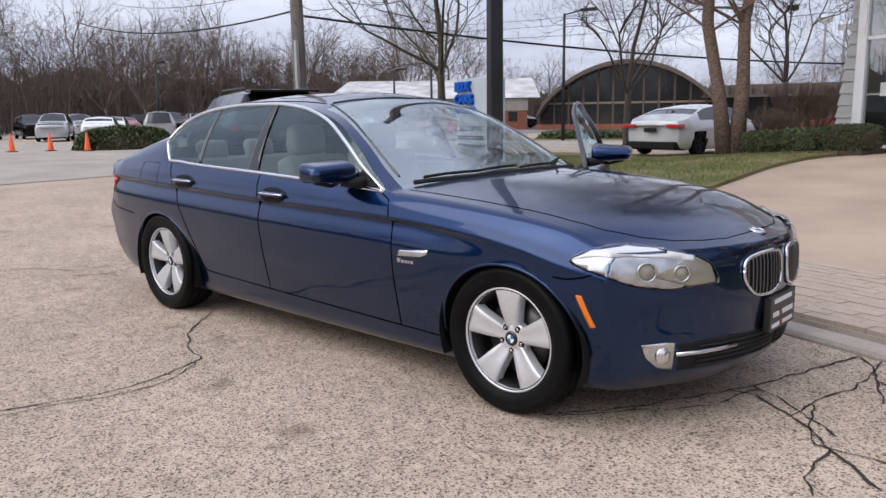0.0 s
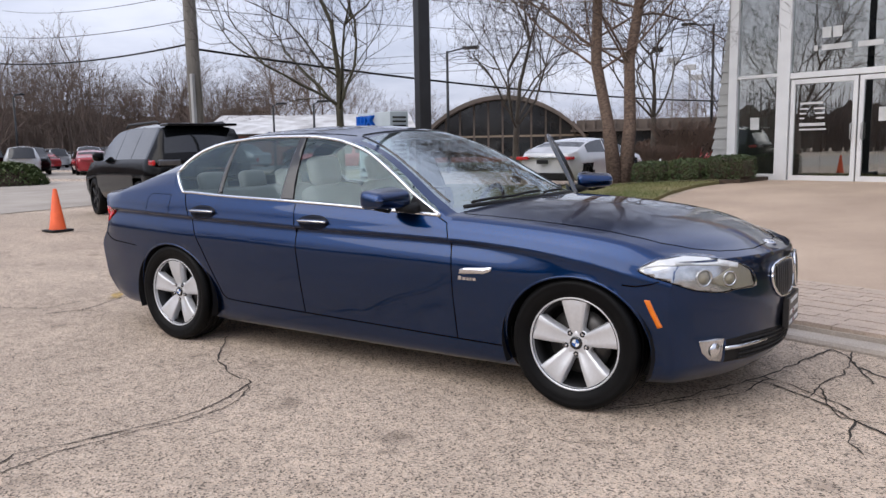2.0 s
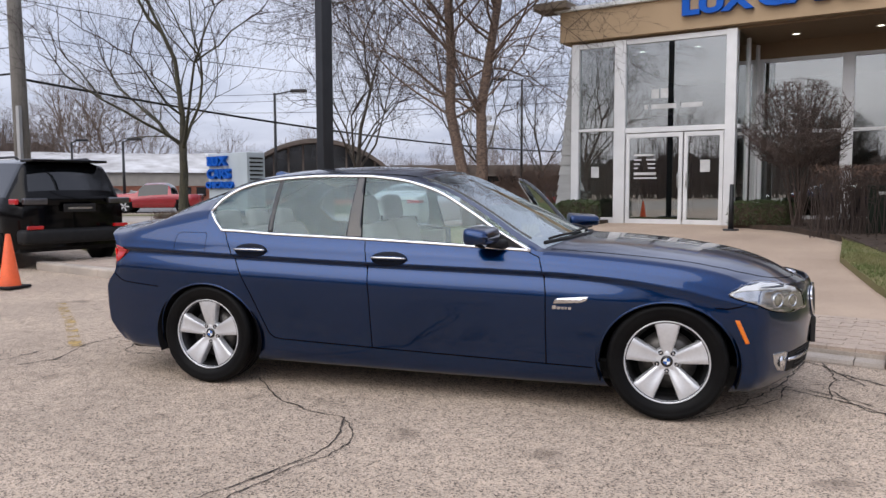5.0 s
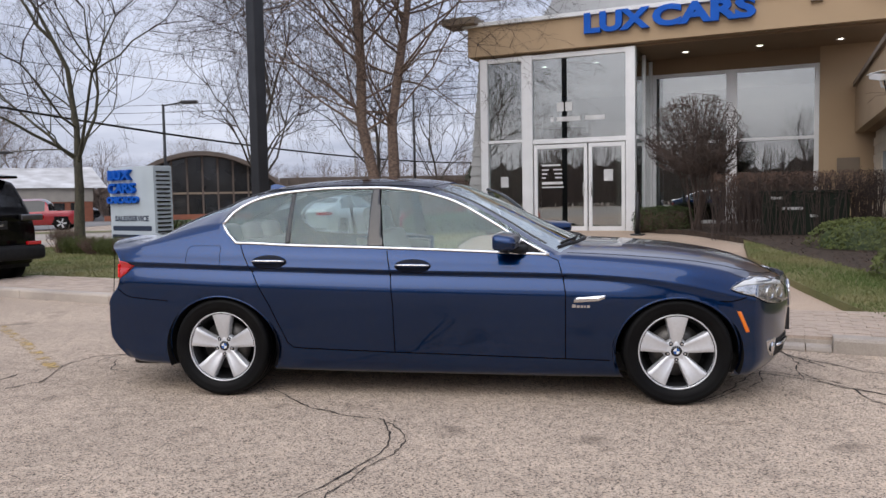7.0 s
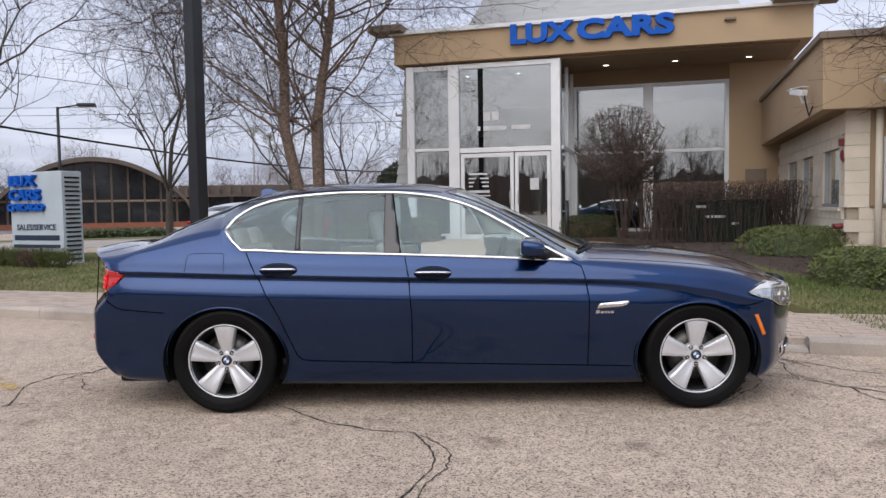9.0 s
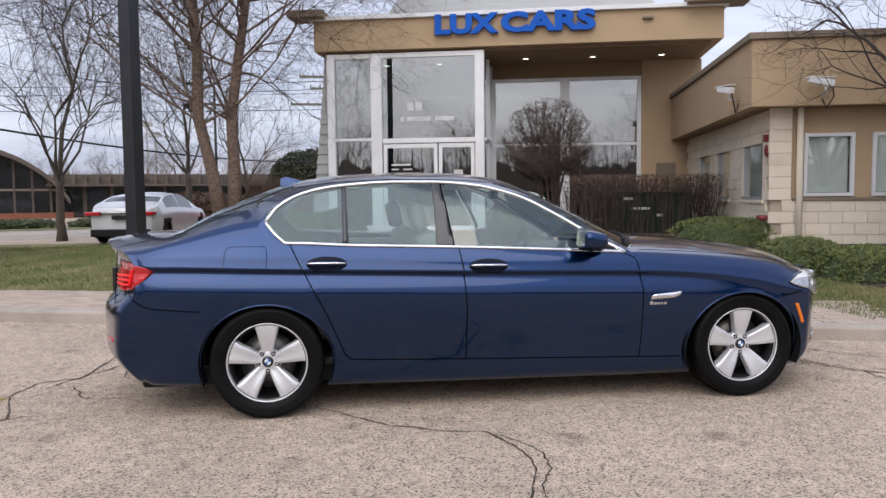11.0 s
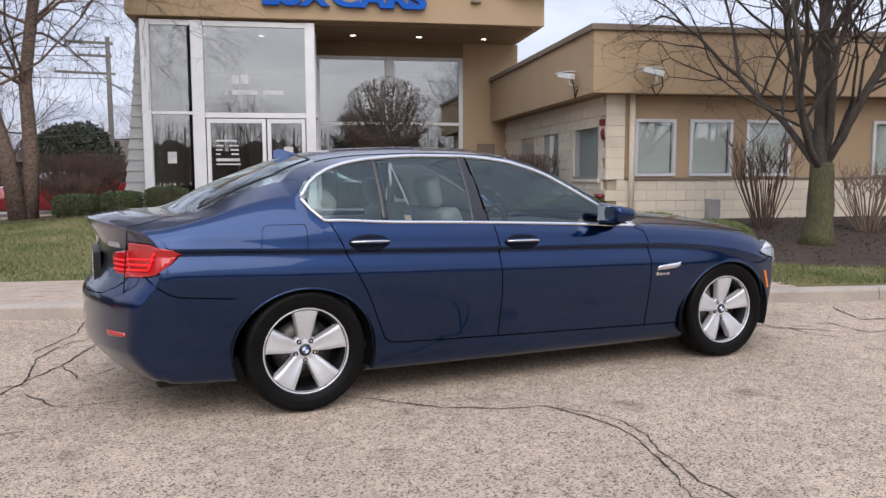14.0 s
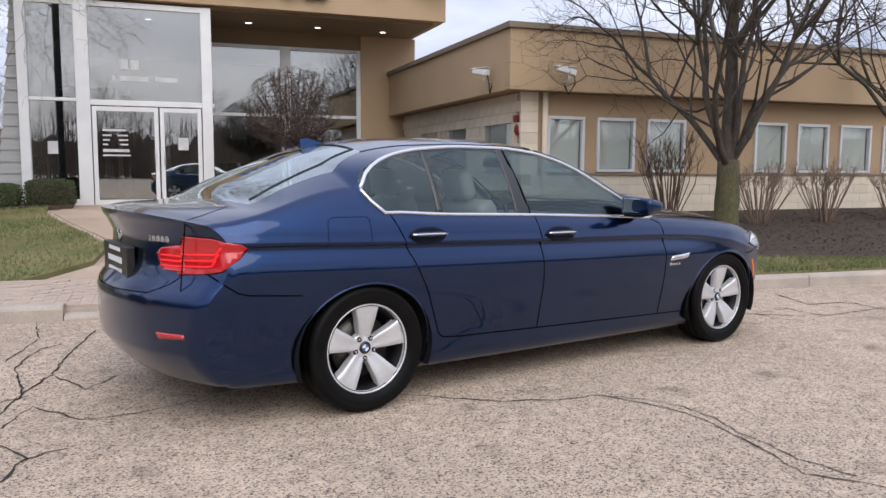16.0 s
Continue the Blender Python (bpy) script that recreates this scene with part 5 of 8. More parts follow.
    part("screen_seal", seam([(2.17, -0.745 * side, 2), (1.95, -0.69 * side, 2), (1.7, -0.62 * side, 2), (1.42, -0.545 * side, 2)], (0, 0, -1), 0.007, 0.0), M_GLOSSBLACK, car)
    part("screen_seal", seam([(0.14, -0.0 * side, 2), (0.145, -0.25 * side, 2), (0.15, -0.46 * side, 2), (-0.1, -0.51 * side, 2), (-0.35, -0.56 * side, 2), (-0.5, -0.575 * side, 2)], (0, 0, -1), 0.007, 0.0), M_GLOSSBLACK, car)
    # exhaust tip
    bm = lathe(bmesh.new(), [(0.030, 0.0), (0.034, 0.0), (0.036, 0.10), (0.030, 0.10), (0.028, 0.02)], 20, Matrix.Translation((-0.865, -0.50 * side, 0.262)) @ Matrix.Rotation(math.pi / 2, 4, "Y"))
    part("exhaust_tip", bm, M_SATIN, car, "polished exhaust tip", True)


def mirror_pod(parent, side, m=Matrix()):
    """Door mirror: painted shell, foot, glass."""
    bm = bmesh.new()
    bmesh.ops.create_cube(bm, size=1.0, matrix=Matrix.Translation((1.945, -1.012 * side, 1.032)) @ Matrix.Diagonal((0.145, 0.265, 0.142, 1)))
    for v in bm.verts:
        if abs(v.co.y) > 1.0:
            v.co.z = 1.026 + (v.co.z - 1.026) * 0.72 + 0.004
            v.co.x += -0.025
        if v.co.x > 1.93:
            v.co.z = 1.022 + (v.co.z - 1.026) * 0.70
    bmesh.ops.bevel(bm, geom=bm.edges[:], offset=0.040, segments=4, affect="EDGES", profile=0.6)
    bm.transform(m)
    sh = part("mirror_shell", bm, M_PAINT, parent, "body-coloured door mirror", True)
    bm = tube(bmesh.new(), [m @ Vector(p) for p in ((2.03, -0.86 * side, 0.975), (2.0, -0.91 * side, 0.975), (1.955, -0.95 * side, 0.985))], [0.034, 0.026, 0.026], 10)
    part("mirror_foot", bm, M_DARK, sh, "black mirror foot", True)
    bm = nbox(1.862, 1.868, -1.10 * side, -0.92 * side, 0.988, 1.078, 0.002)
    bm.transform(m)
    part("mirror_glass", bm, M_CHROME, sh, "mirror glass")
    bm = tube(bmesh.new(), [m @ Vector(p) for p in ((1.885, -0.91 * side, 0.968), (1.94, -1.0 * side, 0.964), (1.92, -1.09 * side, 0.985))], 0.010, 8)
    part("mirror_trim", bm, M_DARK, sh, "", True)


mirror_pod(car, 1)

# the far front door, swung open on its hinges
swing = Matrix.Translation((2.26, 0.90, 0)) @ Matrix.Rotation(radians(-66), 4, "Z") @ Matrix.Translation((-2.26, -0.90, 0))


def open_door():
    def mesh_of(qs, inset=0.0):
        bm = bmesh.new()
        for q in qs:
            bm.faces.new([bm.verts.new(swing @ (v - Vector((0, inset, 0)))) for v in q])
        bmesh.ops.remove_doubles(bm, verts=bm.verts, dist=0.0004)
        bmesh.ops.recalc_face_normals(bm, faces=bm.faces)
        return bm
    d = part("open_door", mesh_of(FAR_DOOR["panel"]), M_PAINT, car, "open far front door", True)
    part("door_card", mesh_of(FAR_DOOR["panel"], 0.07), M_LEATHER_DK, d, "dark inner door trim", True)
    g = part("door_glass", mesh_of(FAR_DOOR["glass"]), M_CARGLASS, d, "raised door glass", True)
    g.visible_shadow = False
    arc = [onto((x, 1.2, z), (0, -1, 0), 0.0) for x, z in win_arc(1.10, 2.19, 24)]
    part("door_frame", tube(bmesh.new(), [swing @ p for p in arc], 0.018, 8), M_GLOSSBLACK, d, "black door frame", True)
    part("door_frame", tube(bmesh.new(), [swing @ p for p in arc], 0.012, 8), M_CHROME, d, "", True)
    rear = [onto((x, 1.2, z), (0, -1, 0), 0.0) for x, z in ((1.11, 0.99), (1.085, 1.2), (1.09, 1.37))]
    part("door_frame", tube(bmesh.new(), [swing @ p for p in rear], 0.022, 8), M_GLOSSBLACK, d, "black door frame", True)
    part("door_frame", tube(bmesh.new(), [swing @ (p + Vector((0, -0.01, 0))) for p in rear], 0.015, 8), M_WHITE, d, "", True)
    edge = [onto((1.165, 1.2, z), (0, -1, 0), -0.035) for z in (0.34, 0.5, 0.7, 0.85, 0.97)]
    part("door_edge", tube(bmesh.new(), [swing @ p for p in edge], 0.035, 8), M_PAINT, d, "", True)
    mirror_pod(d, -1, swing)


open_door()


def front_seat(y, x):
    bm = nbox(x - 0.02, x + 0.50, y - 0.26, y + 0.26, 0.36, 0.52, 0.05)
    st = part("seat", bm, M_LEATHER, car, "pale leather front seat", True)
    bm = nbox(-0.075, 0.075, -0.25, 0.25, 0.0, 0.62, 0.05)
    bm.transform(Matrix.Translation((x - 0.02, y, 0.48)) @ Matrix.Rotation(radians(-20), 4, "Y"))
    part("backrest", bm, M_LEATHER, st, "", True)
    bm = nbox(-0.05, 0.05, -0.13, 0.13, 0.0, 0.19, 0.04)
    bm.transform(Matrix.Translation((x - 0.255, y, 1.07)) @ Matrix.Rotation(radians(-12), 4, "Y"))
    part("headrest", bm, M_LEATHER, st, "", True)
    for q in (-0.06, 0.06):
        part("headrest_post", tube(bmesh.new(), [(x - 0.235, y + q, 1.0), (x - 0.255, y + q, 1.09)], 0.007, 6), M_SATIN, st)


front_seat(-0.37, 1.22)
front_seat(0.37, 1.12)
rs = part("rear_bench", nbox(0.10, 0.60, -0.64, 0.64, 0.40, 0.56, 0.05), M_LEATHER, car, "pale leather rear bench", True)
bm = nbox(-0.08, 0.08, -0.62, 0.62, 0.0, 0.56, 0.05)
bm.transform(Matrix.Translation((0.10, 0, 0.50)) @ Matrix.Rotation(radians(-24), 4, "Y"))
part("backrest", bm, M_LEATHER, rs, "", True)
for q in (-0.40, 0.40, 0.0):
    bm = nbox(-0.045, 0.045, -0.12, 0.12, 0.0, 0.15, 0.035)
    bm.transform(Matrix.Translation((-0.11, q, 1.00)) @ Matrix.Rotation(radians(-14), 4, "Y"))
    part("headrest", bm, M_LEATHER, rs, "", True)
part("parcel_shelf", nbox(-0.55, -0.10, -0.66, 0.66, 0.985, 1.005), M_LEATHER_DK, car, "dark parcel shelf")
part("cabin_floor", nbox(-0.2, 2.3, -0.74, 0.74, 0.28, 0.32), M_LEATHER_DK, car, "dark cabin carpet")
part("bulkhead", nbox(2.34, 2.38, -0.70, 0.70, 0.30, 0.93), M_DARK, car)
part("bulkhead", nbox(-0.42, -0.38, -0.70, 0.70, 0.30, 0.98), M_DARK, car)
part("centre_console", nbox(1.0, 2.0, -0.11, 0.11, 0.32, 0.60, 0.03), M_LEATHER_DK, car, "dark centre console", True)
bm = nbox(1.84, 2.36, -0.70, 0.70, 0.62, 0.925, 0.06)
part("dashboard", bm, M_LEATHER_DK, car, "dark soft dashboard", True)
for side in (1, -1):
    for x0, x1 in ((0.50, 1.14), (1.18, 2.2)):
        if side == -1 and x0 > 1:
            continue
        part("door_card", nbox(x0, x1, -0.835 * side, -0.80 * side, 0.36, 0.965, 0.01), M_LEATHER, car, "pale door trim")
ring = [(1.80 + 0.05 * math.sin(t), 0.37 + 0.185 * math.cos(t), 0.86 + 0.175 * math.sin(t)) for t in [2 * math.pi * k / 32 for k in range(33)]]
sw = part("steering_wheel", tube(bmesh.new(), ring, 0.016, 8), M_DARK, car, "dark steering wheel", True)
part("wheel_boss", nbox(1.80, 1.86, 0.28, 0.46, 0.80, 0.90, 0.02), M_DARK, sw, "", True)
part("rear_view_mirror", nbox(1.52, 1.55, -0.12, 0.12, 1.27, 1.335, 0.015), M_DARK, car, "dark inside mirror", True)
# headliner under the roof
bm = bmesh.new()
rows = []
for i, s in enumerate(CAR_COLS):
    if 0.16 < s < 1.46 and i % 3 == 0:
        rows.append([bm.verts.new(Vector((v.x, sg * v.y * 0.97, v.z - 0.025))) for sg, rng in ((1, CAR_GRID[i][I_WIN + 1:]), (-1, CAR_GRID[i][I_WIN + 1:-1][::-1])) for v in rng])
for r0, r1 in zip(rows, rows[1:]):
    for k in range(len(r0) - 1):
        bm.faces.new((r0[k], r0[k + 1], r1[k + 1], r1[k]))
part("headliner", bm, M_HEADLINER, car, "pale cloth headliner", True)
# sunroof, aerial fin, wipers, cowl, emblems and plates
part("sunroof", patch(rounded([(x, y, 2) for x, y in ((0.72, -0.40), (0.72, 0.40), (1.18, 0.41), (1.21, 0.0), (1.18, -0.41))], 3), (0, 0, -1), 0.002, fine=0.08), M_GLOSSBLACK, car, "dark glass sunroof", True)
bm = bmesh.new()
fin = [(0.02, 0.0), (0.20, 0.0), (0.16, 0.018), (0.06, 0.058), (0.02, 0.05)]
a = [bm.verts.new((x + 0.02, -0.022 + 0.018 * (z / 0.06), 1.375 + z + 0.12 * x)) for x, z in fin]
b = [bm.verts.new((x + 0.02, 0.022 - 0.018 * (z / 0.06), 1.375 + z + 0.12 * x)) for x, z in fin]
bm.faces.new(a); bm.faces.new(b[::-1])
for k in range(5):
    bm.faces.new((a[k], b[k], b[(k + 1) % 5], a[(k + 1) % 5]))
bmesh.ops.recalc_face_normals(bm, faces=bm.faces)
part("aerial_fin", bm, M_PAINT, car, "body-coloured aerial fin")
part("cowl", seam([(2.25, -0.72, 2), (2.37, -0.45, 2), (2.425, -0.2, 2), (2.44, 0, 2), (2.425, 0.2, 2), (2.37, 0.45, 2), (2.25, 0.72, 2)], (0, 0, -1), 0.016, -0.004), M_DARK, car, "black wiper cowl", True)
for pts in ([(2.26, -0.66, 2), (2.36, -0.36, 2), (2.38, -0.05, 2)], [(2.41, -0.05, 2), (2.37, 0.3, 2), (2.22, 0.6, 2)]):
    part("wiper", seam(pts, (0, 0, -1), 0.008, 0.012), M_DARK, car, "black wiper arm", True)


def emblem(p, way, r):
    c = onto(p, way, 0.0)
    e = onto(Vector(p) + Vector((0, 0.02, 0)), way, 0.0)
    ax = -Vector(way).normalized()
    m = Matrix.Translation(c) @ ax.to_track_quat("Z", "Y").to_matrix().to_4x4()
    ob = part("emblem", lathe(bmesh.new(), [(0.0, 0.007), (r * 0.9, 0.006), (r, 0.002), (r, -0.006)], 28, m), M_SATIN, car, "plain round badge", True)
    bm = bmesh.new()
    for q in range(4):
        vs = [bm.verts.new(m @ Vector((0, 0, 0.0082)))]
        for k in range(6):
            t = q * math.pi / 2 + k * math.pi / 10
            vs.append(bm.verts.new(m @ Vector((r * 0.62 * math.cos(t), r * 0.62 * math.sin(t), 0.008))))
        bm.faces.new(vs).material_index = q % 2
    part("emblem_field", bm, [M_ROUNDEL, M_WHITE], ob)


emblem((3.80, 0, 1.2), (-0.25, 0, -1), 0.041)
emblem((-1.6, 0, 0.915), (1, 0, 0), 0.040)
c = onto((4.3, 0, 0.44), (-1, 0, 0), 0.0)
pl = part("front_plate", nbox(c.x - 0.01, c.x + 0.022, -0.155, 0.155, 0.355, 0.515, 0.006), M_PLATE, car, "black dealer plate with pale marks")
for z0, z1, y0, y1, mt in ((0.478, 0.498, -0.11, 0.10, M_WHITE), (0.418, 0.44, -0.12, 0.12, M_WHITE), (0.418, 0.44, -0.05, -0.02, M_RED), (0.372, 0.39, -0.13, 0.12, M_WHITE), (0.372, 0.39, -0.04, -0.01, M_RED)):
    part("plate_mark", nbox(c.x + 0.022, c.x + (0.026 if mt is M_RED else 0.0245), y0, y1, z0, z1), mt, pl)
c = onto((-1.6, 0, 0.78), (1, 0, 0), 0.0)
pl = part("rear_plate", nbox(c.x - 0.022, c.x + 0.02, -0.26, 0.26, 0.70, 0.86, 0.006), M_PLATE, car, "black dealer plate with pale marks")
for z0, z1, y0, y1 in ((0.825, 0.845, -0.12, 0.12), (0.765, 0.795, -0.15, 0.15), (0.715, 0.735, -0.14, 0.14)):
    part("plate_mark", nbox(c.x - 0.0245, c.x - 0.022, y0, y1, z0, z1), M_WHITE, pl)
for k in range(5):
    p = onto((-1.6, -0.40 - 0.034 * k, 0.915), (1, 0, 0), 0.003)
    part("badge_bar", nbox(p.x - 0.004, p.x + 0.01, p.y - 0.013, p.y + 0.013, 0.902, 0.93), M_SATIN, car)


# ---- bare trees ----
def frusta(name, segs, material, parent=None, label="", kind=""):
    """Limbs as tapered bars: segs are (p0, p1, r0, r1, sides)."""
    vs, fs = [], []
    for p0, p1, r0, r1, n in segs:
        d = (p1 - p0)
        if d.length < 1e-6:
            continue
        d.normalize()
        a = d.orthogonal().normalized()
        b = d.cross(a)
        k = len(vs)
        for p, r in ((p0, r0), (p1, r1)):
            for i in range(n):
                t = 2 * math.pi * i / n
                vs.append(p + (a * math.cos(t) + b * math.sin(t)) * r)
        for i in range(n):
            fs.append((k + i, k + (i + 1) % n, k + n + (i + 1) % n, k + n + i))
    me = bpy.data.meshes.new(name)
    me.from_pydata([tuple(v) for v in vs], [], fs)
    me.materials.append(material)
    me.shade_smooth()
    ob = new(name, me)
    if parent:
        ob.parent = parent
    if label:
        ob["label"] = label
    if kind:
        ob["kind"] = kind
    return ob


def bark(name, c1, c2, scale=9, peel=0.0):
    return pbr(name, c1, c2, scale, 0.92, bump=0.7, bscale=38, fine=0.3, stretch=(1, 1, 0.35 if not peel else 1.6))


M_BARK = bark("grey brown bark", (0.085, 0.07, 0.055), (0.05, 0.042, 0.034))
M_BARK_MOSS = bark("mossy grey bark", (0.085, 0.078, 0.048), (0.05, 0.046, 0.035))
M_MOSS = bark("olive moss on bark", (0.105, 0.10, 0.040), (0.070, 0.062, 0.036), 5)
M_BIRCH = bark("peeling river birch bark", (0.25, 0.175, 0.135), (0.10, 0.07, 0.055), 14, 1)
M_TWIG = pbr("brown twigs", (0.058, 0.041, 0.034), (0.04, 0.028, 0.024), 3, 0.9)
M_TWIG_RED = pbr("reddish brown twigs", (0.17, 0.11, 0.08), (0.11, 0.072, 0.055), 3, 0.9)
M_TWIG_TAN = pbr("pale tan twigs", (0.27, 0.20, 0.15), (0.18, 0.13, 0.10), 3, 0.9)
M_TWIG_MID = pbr("dark grey brown twigs", (0.095, 0.068, 0.056), (0.06, 0.044, 0.037), 3, 0.9)
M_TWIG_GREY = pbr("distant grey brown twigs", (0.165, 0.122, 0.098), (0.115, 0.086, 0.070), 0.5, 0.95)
M_LEAF = pbr("clipped evergreen leaves", (0.035, 0.062, 0.018), (0.065, 0.085, 0.025), 5, 0.6, rand=0.2)
M_YEW = pbr("yellow green yew tips", (0.115, 0.135, 0.03), (0.065, 0.082, 0.02), 7, 0.7)
M_DRYLEAF = pbr("dry rusty leaves", (0.11, 0.062, 0.04), (0.07, 0.045, 0.032), 6, 0.85)


def bare_tree(name, at, height, r0, fork, spread, seed, label, levels=5, limbs=5, group="", mats=(M_BARK, M_TWIG), lean=0.0, stems=1, droop=0.0, twig_r=0.006, limb=0.38, along=0.10, reach=0.0, extra=0):
    rng = random.Random(seed)
    thick, thin = [], []

    def rv(s):
        return Vector((rng.gauss(0, s), rng.gauss(0, s), rng.gauss(0, s)))

    def grow(p, d, length, r, level):
        n = 4 if level < 2 else 3
        pts = [p]
        dirs = []
        for i in range(n):
            d = (d + rv(0.13 + 0.03 * level) + Vector((0, 0, 0.085 - droop * (level > 0)))).normalized()
            q = pts[-1] + d * (length / n)
            ra, rb = r * (1 - 0.42 * i / n), r * (1 - 0.42 * (i + 1) / n)
            (thick if level < 2 else thin).append((pts[-1], q, ra, max(rb, 0.002), 7 if level == 0 else 5 if level < 3 else 3))
            pts.append(q)
            dirs.append(d.copy())
        if level >= levels:
            return
        kids = 3 if level == 0 else rng.choice((2, 3, 3))
        for i in range(kids + (1 if level < 3 else 0) + extra):
            j = n if i < 2 else rng.randint(1, n)
            base = pts[j]
            dd = dirs[min(j, n - 1)]
            side = dd.orthogonal()
            side.rotate(Matrix.Rotation(rng.uniform(0, 6.28), 3, dd))
            ang = rng.uniform(0.30, 0.75) if i < 2 else rng.uniform(0.6, 1.1)
            nd = (dd * math.cos(ang) + side.normalized() * math.sin(ang)).normalized()
            grow(base, nd, length * rng.uniform(0.58, 0.78), max(r * (0.58 if i < 2 else 0.42), twig_r * 0.5), level + 1)

    root = thing(name, Matrix.Translation(at), label, "tree", group)
    for s in range(stems):
        base = Vector((0.18 * (s - (stems - 1) / 2), 0.12 * ((s * 7) % 3 - 1), -0.05))
        d = Vector((lean + 0.10 * (s - (stems - 1) / 2), 0.05 * (s % 2), 1)).normalized()
        p = base
        n = 6
        axis, girth = [p], [r0 * 1.45]
        for i in range(n):
            p = p + (d + rv(0.03 if stems == 1 else 0.06)).normalized() * (fork / n)
            axis.append(p)
            girth.append(r0 * (1.06 - (0.05 if along < 0.3 else 0.14) * i))
        bm = tube(bmesh.new(), axis, girth, 12)
        for v in bm.verts:
            v.co += Vector((v.co.x - base.x, v.co.y - base.y, 0)) * 0.16 * noise.noise(v.co * 6 + Vector((seed, 0, 0)))
        part("trunk", bm, mats[2] if len(mats) > 2 else mats[0], root, "mossy trunk" if len(mats) > 2 else "", True)
        for i in range(limbs):
            t = 2 * math.pi * i / limbs + rng.uniform(-0.4, 0.4)
            ang = spread * rng.uniform(0.5, 1.15) if i else 0.08
            nd = Vector((math.cos(t) * math.sin(ang), math.sin(t) * math.sin(ang), math.cos(ang)))
            f = (1 - rng.uniform(0, along) if i else 1.0) * n
            k = min(int(f), n - 1)
            start = axis[k].lerp(axis[k + 1], f - k)
            grow(start, nd, (reach if reach and i else (height - fork) * (0.44 if i else 0.5)) * rng.uniform(0.85, 1.1), r0 * (limb if i else 0.66), 0)
    frusta("limb_tangle", thick, mats[0], root, "", "stuff")
    frusta("crown", thin, mats[1], root, "bare twigs", "stuff")
    return root


def on_ground(x, y, dz=0.0):
    return (x, y, gz(x, y) + dz)


bare_tree("street_tree", on_ground(-10.8, 13.87, 0.1), 8.6, 0.135, 2.55, 1.0, 3, "bare winter street tree with a spreading crown", 5, 6, "street trees", (M_BARK_MOSS, M_TWIG))
bare_tree("street_tree", on_ground(-8.1, 20.2, 0.05), 7.6, 0.125, 2.0, 0.85, 11, "bare winter street tree with a dense crown", 5, 6, "street trees")
bare_tree("street_tree", on_ground(-5.65, 27.8), 8.2, 0.13, 2.4, 0.8, 23, "bare winter street tree with a nest", 5, 5, "street trees")
bare_tree("street_tree", on_ground(-3.9, 33.7), 6.8, 0.10, 2.0, 0.7, 29, "slim bare winter street tree", 4, 5, "street trees")
bare_tree("birch_clump", on_ground(-2.3, 14.5, 0.1), 12.0, 0.14, 9.2, 1.25, 5, "multi-stemmed river birch with peeling bark", 5, 30, "", (M_BIRCH, M_TWIG), 0.0, 2, 0.07, 0.006, 0.24, 0.72, 2.5)
bare_tree("courtyard_tree", on_ground(8.9, 3.35, 0.1), 6.4, 0.20, 1.25, 0.80, 43, "bare tree with a mossy trunk and many rising limbs", 5, 11, "courtyard trees", (M_BARK, M_TWIG, M_MOSS), limb=0.30, along=0.14)
bare_tree("courtyard_tree", on_ground(14.6, 2.6, 0.1), 7.0, 0.15, 1.3, 0.8, 47, "bare tree beside the office wing", 5, 6, "courtyard trees", (M_BARK_MOSS, M_TWIG))
NEST = frusta("bird_nest", [(Vector((0.22 * math.cos(k * 1.9), 0.22 * math.sin(k * 1.9), 0.03 * (k % 7))), Vector((0.22 * math.cos(k * 1.9 + 1.6), 0.22 * math.sin(k * 1.9 + 1.6), 0.03 * ((k * 3) % 8))), 0.012, 0.006, 3) for k in range(90)], M_TWIG)
NEST.location = (-5.5, 27.6, 4.95)
tagged(NEST, "dark stick nest lodged in a bare tree", "nest")

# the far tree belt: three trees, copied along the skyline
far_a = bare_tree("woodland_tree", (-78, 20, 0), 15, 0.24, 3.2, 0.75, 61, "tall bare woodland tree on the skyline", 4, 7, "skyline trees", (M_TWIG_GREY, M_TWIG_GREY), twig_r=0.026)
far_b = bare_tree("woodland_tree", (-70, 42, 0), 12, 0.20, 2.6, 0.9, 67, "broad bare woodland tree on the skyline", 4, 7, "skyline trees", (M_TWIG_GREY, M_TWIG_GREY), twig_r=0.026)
rng = random.Random(8)
for k in range(64):
    t = radians(172 - k * 2.35) if k < 36 else radians(205 + (k - 36) * 13) if k < 46 else radians(176 - (k - 46) * 2.4)
    d = rng.uniform(74, 96) if k < 36 or k > 45 else rng.uniform(52, 66)
    src = far_a if k % 2 else far_b
    ang = math.degrees(t)
    s = rng.uniform(0.55, 1.0) * (1.0 if ang > 128 else 0.62 if k < 36 or k > 45 else 0.8)
    c = copy_thing(src, Matrix.Translation((4.5 + d * math.cos(t), -3 + d * math.sin(t), 0)) @ Matrix.Rotation(rng.uniform(0, 6.28), 4, "Z"))
    s *= 0.72 if k > 45 else 1.0
    c.scale = (s * 1.1, s * 1.1, s)
segs = []
